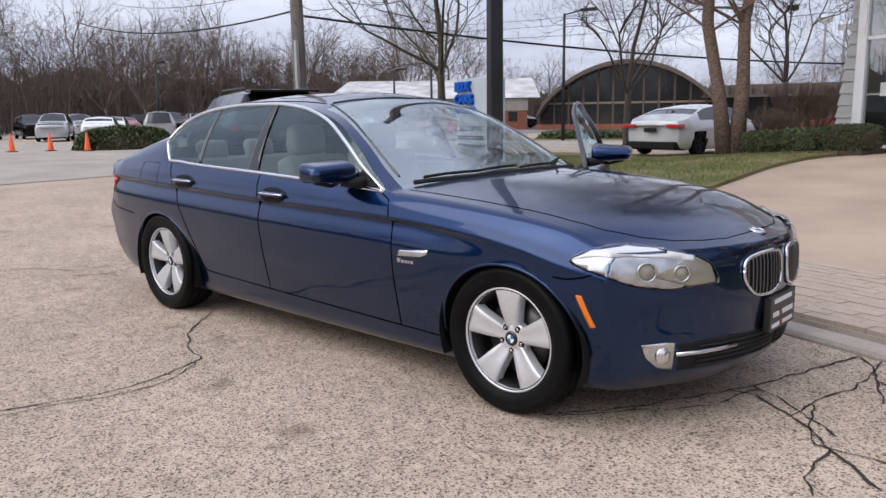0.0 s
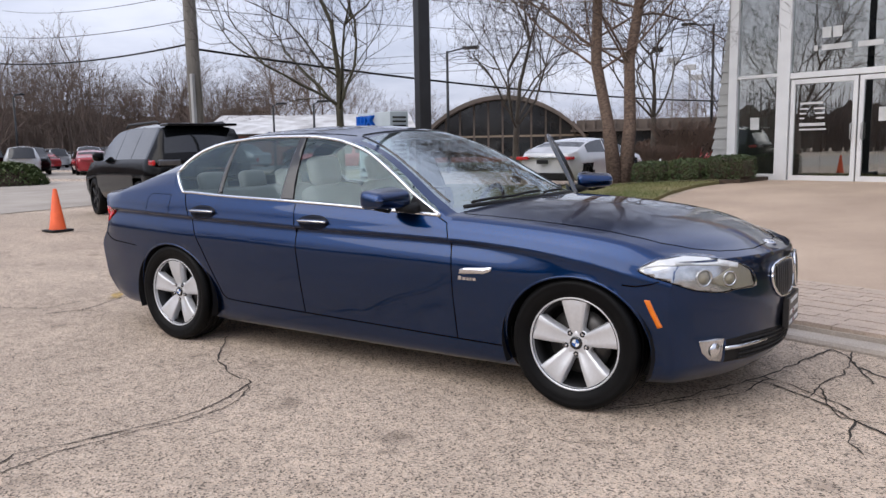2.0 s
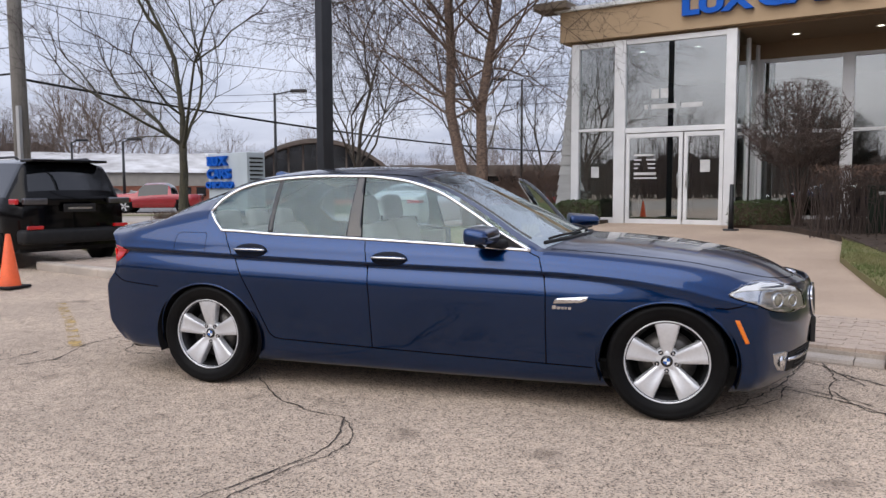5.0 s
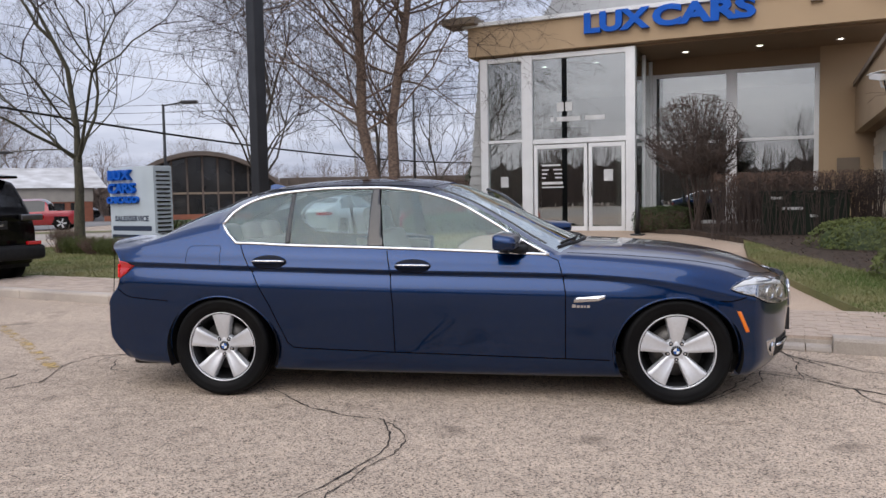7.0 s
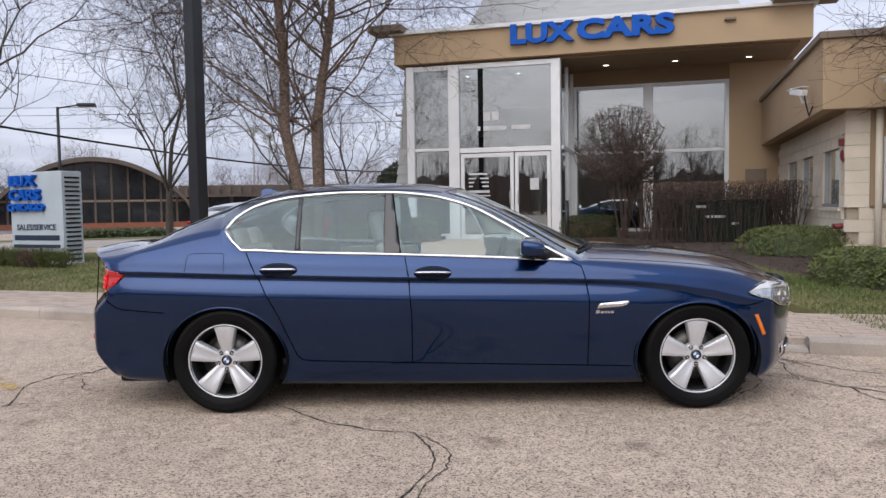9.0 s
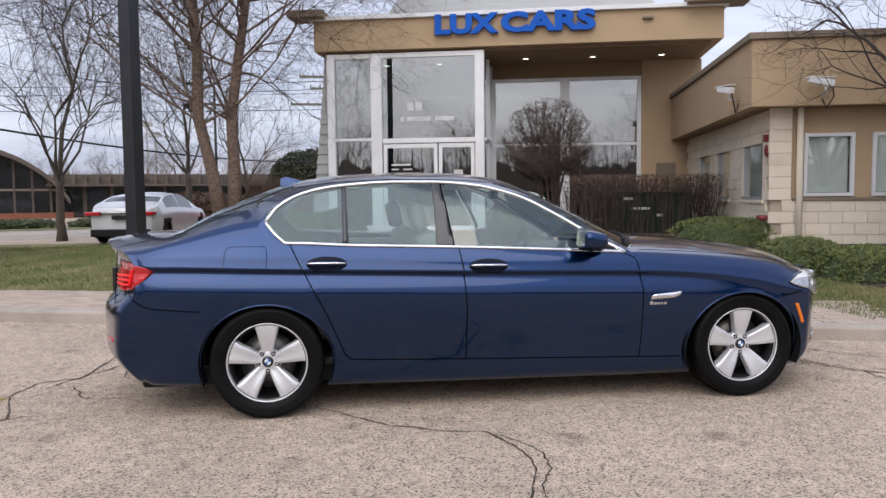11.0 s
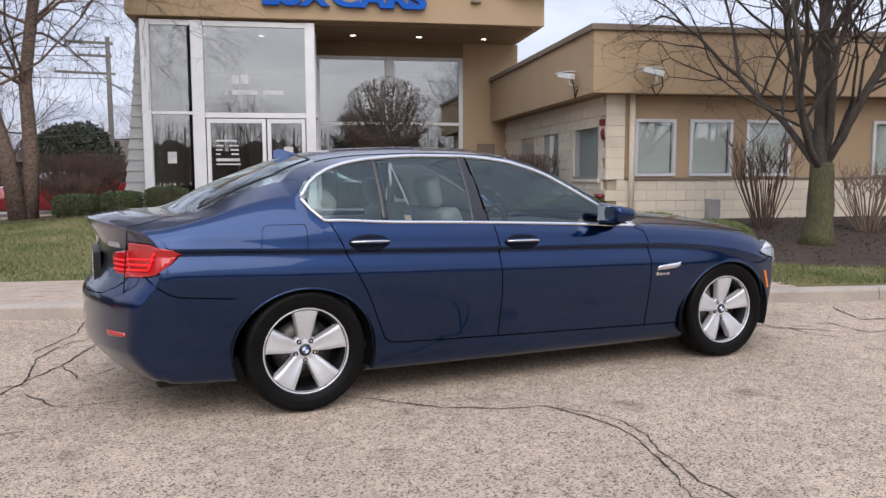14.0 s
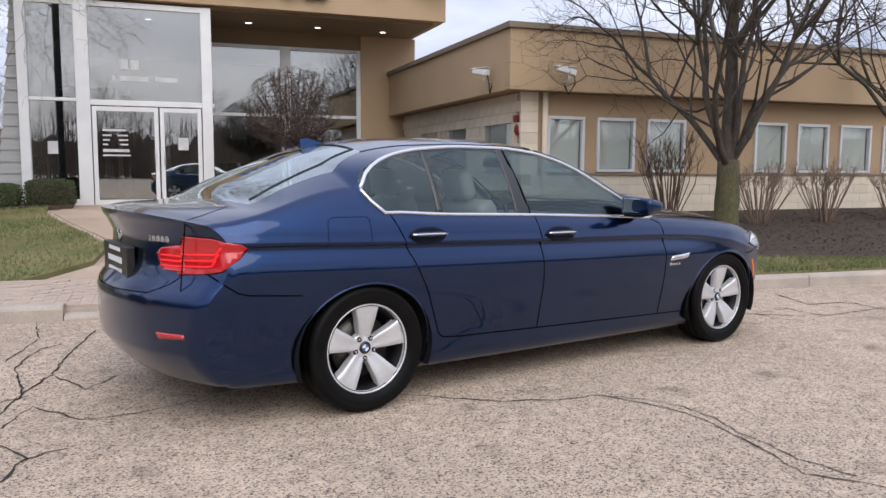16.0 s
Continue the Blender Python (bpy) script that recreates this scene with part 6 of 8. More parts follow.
for k in range(6000):
    t = radians(rng.uniform(62, 176) if k < 3600 else rng.uniform(178, 335))
    d = rng.uniform(76, 100) if k < 3600 else rng.uniform(58, 70)
    x, y = 4.5 + d * math.cos(t), -3 + d * math.sin(t)
    h = rng.uniform(1.5, 5.2) * (1.5 if t > radians(135) else 0.8)
    p = Vector((x, y, -0.1))
    q = p + Vector((rng.gauss(0, 0.5), rng.gauss(0, 0.5), h))
    segs.append((p, q, 0.07, 0.03, 3))
    for b in range(3):
        o = p.lerp(q, rng.uniform(0.3, 0.9))
        segs.append((o, o + Vector((rng.gauss(0, 0.9), rng.gauss(0, 0.9), rng.uniform(0.4, 1.6))), 0.04, 0.015, 3))
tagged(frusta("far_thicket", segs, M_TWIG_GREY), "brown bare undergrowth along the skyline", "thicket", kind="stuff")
bm = bmesh.new()
prev = None
for k in range(552):
    t = radians(60 + k * 0.5)
    h = 3.0 + 1.6 * noise.noise(Vector((k * 0.11, 0, 0))) + 0.9 * noise.noise(Vector((k * 0.6, 5, 0))) + (3.2 if t > radians(135) else 0)
    a = bm.verts.new((4.5 + 108 * math.cos(t), -3 + 108 * math.sin(t), -1))
    b = bm.verts.new((4.5 + 108 * math.cos(t), -3 + 108 * math.sin(t), h + rng.uniform(-0.6, 0.9)))
    if prev:
        bm.faces.new((prev[0], a, b, prev[1]))
    prev = (a, b)
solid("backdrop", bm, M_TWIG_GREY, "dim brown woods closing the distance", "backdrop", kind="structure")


# ---- hedges and shrubs ----
def leafy(name, label, shape, n, size, material, core=None, at=(0, 0, 0), turn=0.0, seed=1, group="", e=5.0):
    """A clipped shrub: a dark inner mass and many small leaf blades over its outline."""
    r = random.Random(seed)
    root = thing(name, Matrix.Translation(at) @ Matrix.Rotation(turn, 4, "Z"), label, "hedge" if "hedge" in name else "shrub", group)
    sx, sy, sz = shape
    bm = nbox(-sx * 0.90, sx * 0.90, -sy * 0.90, sy * 0.90, -0.05, sz * 0.93, min(sx, sy, sz) * 0.35) if e > 4 else lathe(bmesh.new(), [(0.001, sz * 0.90), (sx * 0.35, sz * 0.84), (sx * 0.62, sz * 0.66), (sx * 0.78, sz * 0.40), (sx * 0.82, -0.05)], 20, Matrix.Diagonal((1, sy / sx, 1, 1)))
    part("inner_mass", bm, core or M_MULCH, root, "", True)
    vs, fs = [], []
    for i in range(n):
        u, v = r.uniform(-1, 1), r.uniform(-1, 1)
        f = r.random()
        if f < 0.45:
            p = Vector((u, v, 1))
        elif f < 0.85:
            p = Vector((u, -1 if r.random() < 0.7 else 1, r.random()))
        else:
            p = Vector((-1 if r.random() < 0.5 else 1, v, r.random()))
        # pull the corners in so that the outline is rounded
        zc = max(0.0, p.z)
        k = (abs(p.x) ** e + abs(p.y) ** e + (zc ** e if zc > 0.5 or e < 4 else 0)) ** (1 / e)
        p = Vector((p.x / max(k, 1), p.y / max(k, 1), p.z / max(k, 1) if zc > 0.5 or e < 4 else p.z))
        bump = 1 + 0.07 * noise.noise(Vector((p.x * 3, p.y * 3, p.z * 3 + seed))) + r.uniform(-0.06, 0.05)
        p = Vector((p.x * sx * bump, p.y * sy * bump, p.z * sz * bump))
        a = Vector((r.gauss(0, 1), r.gauss(0, 1), r.gauss(0, 1))).normalized() * size * r.uniform(0.6, 1.3)
        b = a.orthogonal().normalized() * size * 0.45
        k = len(vs)
        vs += [p - a, p + b, p + a, p - b]
        fs.append((k, k + 1, k + 2, k + 3))
    me = bpy.data.meshes.new("leaves")
    me.from_pydata([tuple(v) for v in vs], [], fs)
    me.materials.append(material)
    ob = new("leaves", me)
    ob.parent = root
    ob["kind"] = "stuff"
    return root


def b_at(a, b, dz=0.08):
    x, y = xy_of(a, b)
    return (x, y, gz(x, y) + dz)


for a, b, w, h in ((0.66, -1.0, 0.46, 0.50), (-0.27, -1.0, 0.41, 0.46), (-1.22, -1.0, 0.46, 0.46), (4.75, -0.80, 0.66, 0.50)):
    leafy("box_hedge", "low clipped dark green box hedge", (w, 0.40, h), 2600, 0.026, M_LEAF, None, b_at(a, b), B_TURN, int(a * 10) + 60, "clipped hedges")
for a, b, w, d, h in ((8.55, -4.9, 0.95, 0.7, 0.47), (8.85, -8.1, 0.62, 0.55, 0.46), (9.45, -8.75, 0.62, 0.55, 0.42)):
    leafy("yew_shrub", "low rounded yellow-green yew shrub", (w, d, h), 3200, 0.028, M_YEW, M_LEAF, b_at(a, b), B_TURN, int(a * 10), "yew shrubs", 2.4)


def twig_bush(name, label, at, stems, height, spread, seed, material, ball=None, group="", flat=1.0):
    """A leafless shrub of many thin rising stems; ball: clipped to a round head of that radius."""
    r = random.Random(seed)
    segs = []
    w = 1.0 if not ball or ball > 0.9 else 0.55
    for i in range(stems):
        t = r.uniform(0, 6.28)
        q = math.sqrt(r.random())
        p = Vector((0.12 * q * math.cos(t), 0.12 * q * math.sin(t), -0.05))
        if ball:
            cz = height - ball
            ph, th = r.uniform(-0.9, 1.5), r.uniform(0, 6.28)
            tip = Vector((ball * math.cos(ph) * math.cos(th), ball * math.cos(ph) * math.sin(th), cz + ball * math.sin(ph)))
        else:
            tip = Vector((spread * q * math.cos(t), spread * q * math.sin(t), height * r.uniform(0.8, 1.05)))
        mid = Vector((tip.x * 0.42, tip.y * 0.42, height - 1.75 * ball + r.gauss(0, 0.1))) if ball else p.lerp(tip, 0.5) + Vector((r.gauss(0, 0.09), r.gauss(0, 0.09), r.uniform(0.08, 0.22)))
        if ball and i % 5:
            mid = hub.lerp(mid, 0.25)
        else:
            hub = mid
            segs.append((p, mid, 0.022 * w if ball else 0.011, 0.012 * w if ball else 0.008, 4))
        segs += [(mid, tip, 0.013 * w if ball else 0.008, 0.007 * w if ball else 0.003, 3)]
        for b in range((22 if w == 1 else 8) if ball else 8):
            o = mid.lerp(tip, r.uniform(0.3, 1.0) if ball else r.uniform(0.05, 0.95))
            if ball:
                d = (o - Vector((0, 0, height - ball)))
                e = o + Vector((r.gauss(0, 0.16 * w), r.gauss(0, 0.16 * w), r.gauss(0.10, 0.14) * w))
                v = e - Vector((0, 0, height - ball))
                if v.length > ball * 1.03:
                    e = Vector((0, 0, height - ball)) + v.normalized() * ball * r.uniform(0.95, 1.03)
            else:
                e = o + Vector((r.gauss(0, 0.08), r.gauss(0, 0.08), r.uniform(0.08, 0.3)))
            segs.append((o, e, 0.008 * w if ball else 0.005, 0.004 * w if ball else 0.0025, 3))
    if flat < 1:
        segs = [(Vector((p.x, p.y, p.z * flat)), Vector((q.x, q.y, q.z * flat)), r0 * 0.8, r1 * 0.8, n) for p, q, r0, r1, n in segs]
    root = thing(name, Matrix.Translation(at), label, "shrub", group)
    if ball:
        frusta("stem_tangle", [s for s in segs if s[4] == 4], material, root, kind="stuff")
        frusta("twig_head", [s for s in segs if s[4] == 3], material, root, "round head of fine twigs", "stuff")
    else:
        frusta("stem_tangle", segs, material, root, kind="stuff")
    return root


twig_bush("round_shrub", "leafless shrub clipped to a flattened round head", b_at(5.54, -1.62), 120, 3.32, 0, 71, M_TWIG_MID, 1.08, "", 0.885)
for k, (a, b, h, s, n, mt) in enumerate(((11.55, -6.75, 1.50, 0.68, 44, M_TWIG_RED), (13.1, -7.35, 1.05, 0.68, 40, M_TWIG_TAN), (14.6, -7.4, 1.05, 0.68, 40, M_TWIG_TAN), (16.4, -7.4, 0.9, 0.6, 36, M_TWIG_TAN), (18.2, -7.5, 0.9, 0.6, 36, M_TWIG_TAN))):
    twig_bush("bare_shrub", "vase-shaped leafless shrub in the mulch bed", b_at(a, b), n, h, s, 80 + k, mt, None, "bare shrubs")
twig_bush("bare_shrub", "red-brown leafless shrub by the lawn", b_at(-1.75, 0.1), 80, 0.8, 0.7, 95, M_TWIG_RED, None, "bare shrubs")
twig_bush("bare_shrub", "red-brown leafless shrub by the lawn", b_at(-2.2, 4.6), 120, 1.5, 1.3, 96, M_TWIG_RED, None, "bare shrubs")
for a, b in ((-1.9, 1.6),):
    twig_bush("bare_shrub", "red-brown leafless shrub by the lawn", b_at(a, b), 130, 1.45, 1.1, 97, M_TWIG_RED, None, "bare shrubs")
# clipped deciduous hedge, bare below and rusty at the top
r = random.Random(4)
hd = thing("twig_hedge", Matrix.Translation((0, 0, 0)), "clipped leafless hedge with dry rusty tips", "hedge")
segs = []
for k in range(700):
    a, b = r.uniform(5.95, 9.0), r.uniform(-2.45, -1.65) if k < 560 else r.uniform(-3.25, -3.0)
    x, y = xy_of(a, b)
    z = gz(x, y)
    p = Vector((x, y, z))
    q = Vector((x + r.gauss(0, 0.16), y + r.gauss(0, 0.16), r.uniform(1.38, 1.70)))
    segs.append((p, q, 0.009, 0.004, 3))
    for j in range(3):
        o = p.lerp(q, r.uniform(0.55, 0.98))
        segs.append((o, o + Vector((r.gauss(0, 0.09), r.gauss(0, 0.09), r.uniform(0.02, 0.14))), 0.005, 0.002, 3))
frusta("stem_tangle", segs, M_TWIG, hd, kind="stuff")
vs, fs = [], []
for k in range(5200):
    x, y = xy_of(r.uniform(5.95, 9.05), r.uniform(-2.5, -1.6) if k % 3 else r.uniform(-3.3, -2.5))
    p = Vector((x, y, 1.70 - abs(r.gauss(0, 0.22))))
    a = Vector((r.gauss(0, 1), r.gauss(0, 1), r.gauss(0, 1))).normalized() * 0.022
    b = a.orthogonal().normalized() * 0.010
    i = len(vs)
    vs += [tuple(p - a), tuple(p + b), tuple(p + a), tuple(p - b)]
    fs.append((i, i + 1, i + 2, i + 3))
me = bpy.data.meshes.new("dry_leaves")
me.from_pydata(vs, [], fs)
me.materials.append(M_DRYLEAF)
ob = new("dry_leaves", me)
ob.parent, ob["kind"] = hd, "stuff"
M_CABINET = pbr("dark green cabinet paint", (0.010, 0.017, 0.011), (0.014, 0.021, 0.014), 3, 0.6, spec=0.2)
cb = thing("utility_cabinet", B_MATRIX, "dark green utility cabinet standing in front of the twig hedge", "cabinet")
part("cabinet_body", nbox(6.85, 8.37, -2.95, -2.52, 0.15, 1.28, 0.02), M_CABINET, cb)
part("cabinet_lid", nbox(6.82, 8.40, -2.98, -2.49, 1.28, 1.33, 0.01), M_CABINET, cb)
for a0, a1, z in ((7.02, 7.22, 1.17), (7.20, 7.58, 0.97), (7.70, 7.84, 0.83)):
    part("stencil_line", nbox(a0, a1, -2.956, -2.95, z, z + 0.05), M_DECAL, cb)

# ---- posts, poles and wires ----
lp = thing("light_pole", Matrix.Translation((-2.33, 5.7, 0.0)), "tall square black steel light pole on a base plate", "pole")
zb = gz(-2.33, 5.7) + 0.13
part("base_plate", nbox(-0.27, 0.27, -0.27, 0.27, zb - 0.12, zb + 0.10, 0.015), M_BLACKMETAL, lp, "black square base cover")
bm = nbox(-0.095, 0.095, -0.095, 0.095, zb + 0.10, zb + 9.0, 0.008)
bm.transform(Matrix.Rotation(radians(-30), 4, "Z"))
part("shaft", bm, M_BLACKMETAL, lp)
up = thing("utility_pole", Matrix.Translation((-13.3, 10.5, 0.0)), "weathered wooden utility pole with a pale cable guard", "pole")
part("shaft", tube(bmesh.new(), [(0.12, 0, -0.2), (0.06, 0, 4), (-0.05, 0, 10)], [0.20, 0.18, 0.14], 14), M_GREYPOLE, up, "", True)
part("cable_guard", nbox(0.16, 0.26, -0.24, -0.14, 0.0, 3.4, 0.01), M_ALU_DK, up, "pale metal cable guard")


def wire(p0, p1, sag, r, label="dark overhead cable strung between poles"):
    p0, p1 = Vector(p0), Vector(p1)
    pts = [p0.lerp(p1, k / 24) - Vector((0, 0, sag * 4 * (k / 24) * (1 - k / 24))) for k in range(25)]
    return solid("overhead_cable", tube(bmesh.new(), pts, r, 5), M_DARK, label, "cable", "overhead cables", smooth=True)


wire((-13.3, 10.5, 4.25), (-40, 16, 6.6), 0.6, 0.028)
wire((-13.3, 10.5, 4.9), (-40, 18, 7.8), 0.4, 0.012)
wire((-13.3, 10.5, 5.6), (-40, 20, 9.2), 0.3, 0.010)
wire((-13.2, 10.6, 4.1), (0.5, 45.2, 3.6), 0.7, 0.035)
wire((-13.2, 10.6, 5.2), (0.5, 45.2, 8.0), 0.8, 0.010)
wire((-13.2, 10.6, 6.1), (0.5, 45.2, 8.9), 0.8, 0.010)
wire((0.5, 45.2, 8.7), (-60, 70, 12), 0.6, 0.02)
wire((0.5, 45.2, 8.2), (-60, 68, 11), 0.6, 0.02)
wire((0.5, 45.2, 6.9), (-60, 66, 10), 0.6, 0.02)
wire((0.5, 45.2, 3.4), (60, 60, 5), 0.6, 0.03)
tp = thing("cross_arm_pole", Matrix.Translation((0.5, 45.2, 0.0)), "distant wooden pole with three cross-arms", "pole")
part("shaft", tube(bmesh.new(), [(0, 0, 0), (0, 0, 9.3)], [0.17, 0.13], 10), M_GREYPOLE, tp, "", True)
for z, w in ((8.95, 2.4), (8.2, 1.7), (7.2, 3.0)):
    bm = nbox(-w * 0.95, w * 0.12, -0.06, 0.06, z - 0.07, z + 0.07)
    arm = part("cross_arm", bm, M_GREYPOLE, tp)
    for q in (0.95, 0.6, 0.3):
        part("insulator", nbox(-w * q, -w * q + 0.08, -0.04, 0.04, z + 0.07, z + 0.24), M_GREYPOLE, arm)


def street_lamp(x, y, h, reach, ang):
    o = thing("street_lamp", Matrix.Translation((x, y, 0)) @ Matrix.Rotation(ang, 4, "Z"), "dark street lamp with a single flat head", "street lamp", "street lamps")
    part("shaft", tube(bmesh.new(), [(0, 0, 0), (0, 0, h)], [0.09, 0.06], 8), M_BLACKMETAL, o, "", True)
    part("arm", tube(bmesh.new(), [(0, 0, h - 0.06), (reach, 0, h + 0.1)], 0.035, 6), M_BLACKMETAL, o, "", True)
    part("lamp_head", nbox(reach - 0.1, reach + 0.65, -0.16, 0.16, h + 0.02, h + 0.16, 0.04), M_BLACKMETAL, o)
    return o


street_lamp(-15.5, 27.4, 5.75, 0.9, radians(10))
street_lamp(-6.3, 40.0, 7.6, -1.6, radians(10))
street_lamp(-33.5, 34.0, 4.2, 0.5, 0)
street_lamp(-47, 24.0, 5.0, 0.5, 0)
street_lamp(-26.5, 30.2, 3.9, 0.5, 0)
for k, (x, y, h) in enumerate(((-26.5, 102, 12.5), (-24.4, 102.5, 11.5), (-23.0, 101, 10.0))):
    mst = thing("floodlight_mast", Matrix.Translation((x, y, 0)), "slim distant floodlight mast with a head frame", "mast", "floodlight masts")
    part("shaft", tube(bmesh.new(), [(0, 0, 0), (0, 0, h)], 0.14, 6), M_ALU_DK, mst)
    part("head_frame", nbox(-0.8, 0.8, -0.2, 0.2, h - 0.7, h, 0.05), M_ALU_DK, mst)

# ---- the dealer's roadside sign ----
s0, s1 = Vector((-9.15, 12.62, 0)), Vector((-7.55, 11.92, 0))
sd = (s1 - s0).normalized()
sign = thing("dealer_sign", Matrix.Translation(s0) @ Matrix.Rotation(math.atan2(sd.y, sd.x), 4, "Z"), "pale roadside sign cabinet with raised blue letters", "sign")
SW = (s1 - s0).length
part("cabinet", nbox(0, SW, 0, 0.55, 0.0, 2.22, 0.015), M_SIGNFACE, sign, "pale grey sign cabinet")
for k in range(19):
    part("louvre", nbox(SW + 0.0, SW + 0.02, 0.08, 0.47, 0.16 + 0.105 * k, 0.20 + 0.105 * k), M_DARK, sign)
RX = Matrix.Rotation(math.pi / 2, 4, "X")
for txt, z, size, cx, dep, mt, sx in (("LUX", 1.90, 0.34, 0.50, 0.05, M_BLUE, 1.35), ("CARS", 1.57, 0.34, 0.58, 0.05, M_BLUE, 1.25), ("CHICAGO", 1.32, 0.22, 0.60, 0.04, M_BLUE, 1.2), ("SALES/SERVICE", 0.86, 0.19, 0.86, 0.004, M_INK, 1.08)):
    lettering("sign_letters", txt, size, dep, mt, sign, Matrix.Translation((cx, -0.055 if dep > 0.01 else -0.006, z)) @ RX @ Matrix.Diagonal((sx, 1, 1, 1)), "raised blue letters" if dep > 0.01 else "dark printed letters", 0.012 if dep > 0.01 else 0.004)
part("printed_line", nbox(0.10, 1.62, -0.008, -0.002, 0.62, 0.74), M_INK, sign, "dark printed line")
part("printed_line", nbox(0.06, 1.64, -0.008, -0.002, 0.44, 0.52), M_INK, sign, "dark printed line")
for k in range(9):
    x, y = -10.4 + 0.42 * k, 12.4 - 0.20 * k
    twig_bush("low_shrub", "low brown shrub round the sign", on_ground(x, y, 0.05), 40, 0.16 + 0.30 * (k == 0), 0.3, 200 + k, M_YEW if k % 3 else M_TWIG_RED, None, "sign shrubs")

# ---- wall fixtures of the wing ----
def wall_camera(a, b, z, turn, label="white wall camera on a bracket"):
    o = thing("security_camera", B_MATRIX @ Matrix.Translation((a, b, z)) @ Matrix.Rotation(turn, 4, "Z"), label, "camera", "wall cameras")
    bm = nbox(-0.20, 0.20, -0.06, 0.06, 0.0, 0.11, 0.02)
    bm.transform(Matrix.Rotation(radians(12), 4, "Y"))
    part("housing", bm, M_WHITE, o, "white camera housing")
    part("sunshield", nbox(-0.24, 0.22, -0.07, 0.07, 0.11, 0.125, 0.004), M_WHITE, o)
    part("bracket", tube(bmesh.new(), [(0.08, 0, 0.0), (0.10, 0.02, -0.12), (0.10, 0.20, -0.14)], 0.022, 8), M_WHITE, o, "", True)
    part("cable", tube(bmesh.new(), [(0.18, 0.0, 0.02), (0.22, 0.02, -0.18), (0.14, 0.12, -0.36), (0.10, 0.2, -0.2)], 0.012, 6), M_DARK, o, "", True)


wall_camera(8.60, -4.78, 3.06, radians(-70))
wall_camera(9.84, -5.86, 3.02, radians(0))
al = thing("alarm_bell", B_MATRIX @ Matrix.Translation((9.27, -5.08, 2.02)), "round red alarm bell on the block wall", "alarm")
part("gong", lathe(bmesh.new(), [(0.0, 0.07), (0.07, 0.06), (0.11, 0.03), (0.115, 0.0)], 24, Matrix.Rotation(-math.pi / 2, 4, "Y")), M_RED, al, "", True)
part("strobe_box", nbox(-0.09, 0.0, -0.06, 0.06, 0.15, 0.27, 0.01), M_RED, al)
hy = thing("fire_connection", B_MATRIX @ Matrix.Translation((9.27, -5.12, 0.86)), "red capped fire hose connection on the wall", "hydrant")
part("wall_disc", lathe(bmesh.new(), [(0.0, 0.02), (0.11, 0.02), (0.12, 0.0)], 20, Matrix.Rotation(-math.pi / 2, 4, "Y")), M_ALU_DK, hy, "", True)
for q in (-0.05, 0.05):
    part("outlet", tube(bmesh.new(), [(-0.02, q, 0), (-0.16, q * 2.2, -0.01)], 0.045, 10), M_RED, hy, "red outlet cap", True)
mb = thing("meter_box", B_MATRIX @ Matrix.Translation((11.05, -5.9, 0.15)), "grey meter box on a short post", "meter")
part("box", nbox(-0.11, 0.11, -0.09, 0.09, 0.12, 0.66, 0.015), M_ALU_DK, mb)
part("post", nbox(-0.03, 0.03, -0.03, 0.03, -0.1, 0.12), M_ALU_DK, mb)
ash = thing("planter_post", B_MATRIX @ Matrix.Translation((4.35, -1.9, gz(*xy_of(4.35, -1.9)))), "slim black ash post by the entrance", "ash post")
part("post", tube(bmesh.new(), [(0, 0, 0), (0, 0, 0.95)], [0.06, 0.04], 10), M_BLACKMETAL, ash, "", True)
part("foot", tube(bmesh.new(), [(0, 0, 0), (0, 0, 0.04)], 0.16, 14), M_BLACKMETAL, ash, "", True)


# ---- cones ----
def cone(x, y, h=0.71):
    o = thing("traffic_cone", Matrix.Translation((x, y, gz(x, y) + 0.012)), "plain orange traffic cone on a black base", "cone", "traffic cones")
    part("base", nbox(-0.18, 0.18, -0.18, 0.18, 0, 0.035, 0.012), M_DARK, o, "black rubber base")
    part("body", lathe(bmesh.new(), [(0.135, 0.035), (0.13, 0.05), (0.032, h - 0.01), (0.022, h), (0.0, h)], 28), M_ORANGE, o, "", True)


for x, y in ((-5.4, 2.6), (-7.9, 3.0), (-29.7, 8.3), (-29.1, 9.6), (-27.4, 10.4)):
    cone(x, y, 0.75 if x < -20 else 0.71)


# ---- other cars ----
def simple_wheel(parent, x, y, r, side, rim):
    m = Matrix.Translation((x, y, r)) @ Matrix.Rotation(math.pi / 2, 4, "X") @ (Matrix() if side > 0 else Matrix.Rotation(math.pi, 4, "Y"))
    w = part("wheel", lathe(bmesh.new(), [(0.0, -0.08), (r * 0.7, -0.10), (r * 0.96, -0.09), (r, -0.05), (r, 0.06), (r * 0.96, 0.09), (r * 0.72, 0.10), (r * 0.68, 0.08), (r * 0.66, 0.03)], 36, m), M_RUBBER, parent, "black tyre", True)
    for k in range(5):
        rot = Matrix.Rotation(2 * math.pi * k / 5, 4, "Z")
        bm = nbox(r * 0.1, r * 0.68, -r * 0.09, r * 0.09, 0.05, 0.075, 0.008)
        bm.transform(m @ rot)
        part("spoke", bm, rim, w)
    part("rim_disc", lathe(bmesh.new(), [(0.0, 0.04), (r * 0.62, 0.03), (r * 0.68, 0.085), (r * 0.66, 0.09)], 28, m), M_RIM_DK, w, "", True)


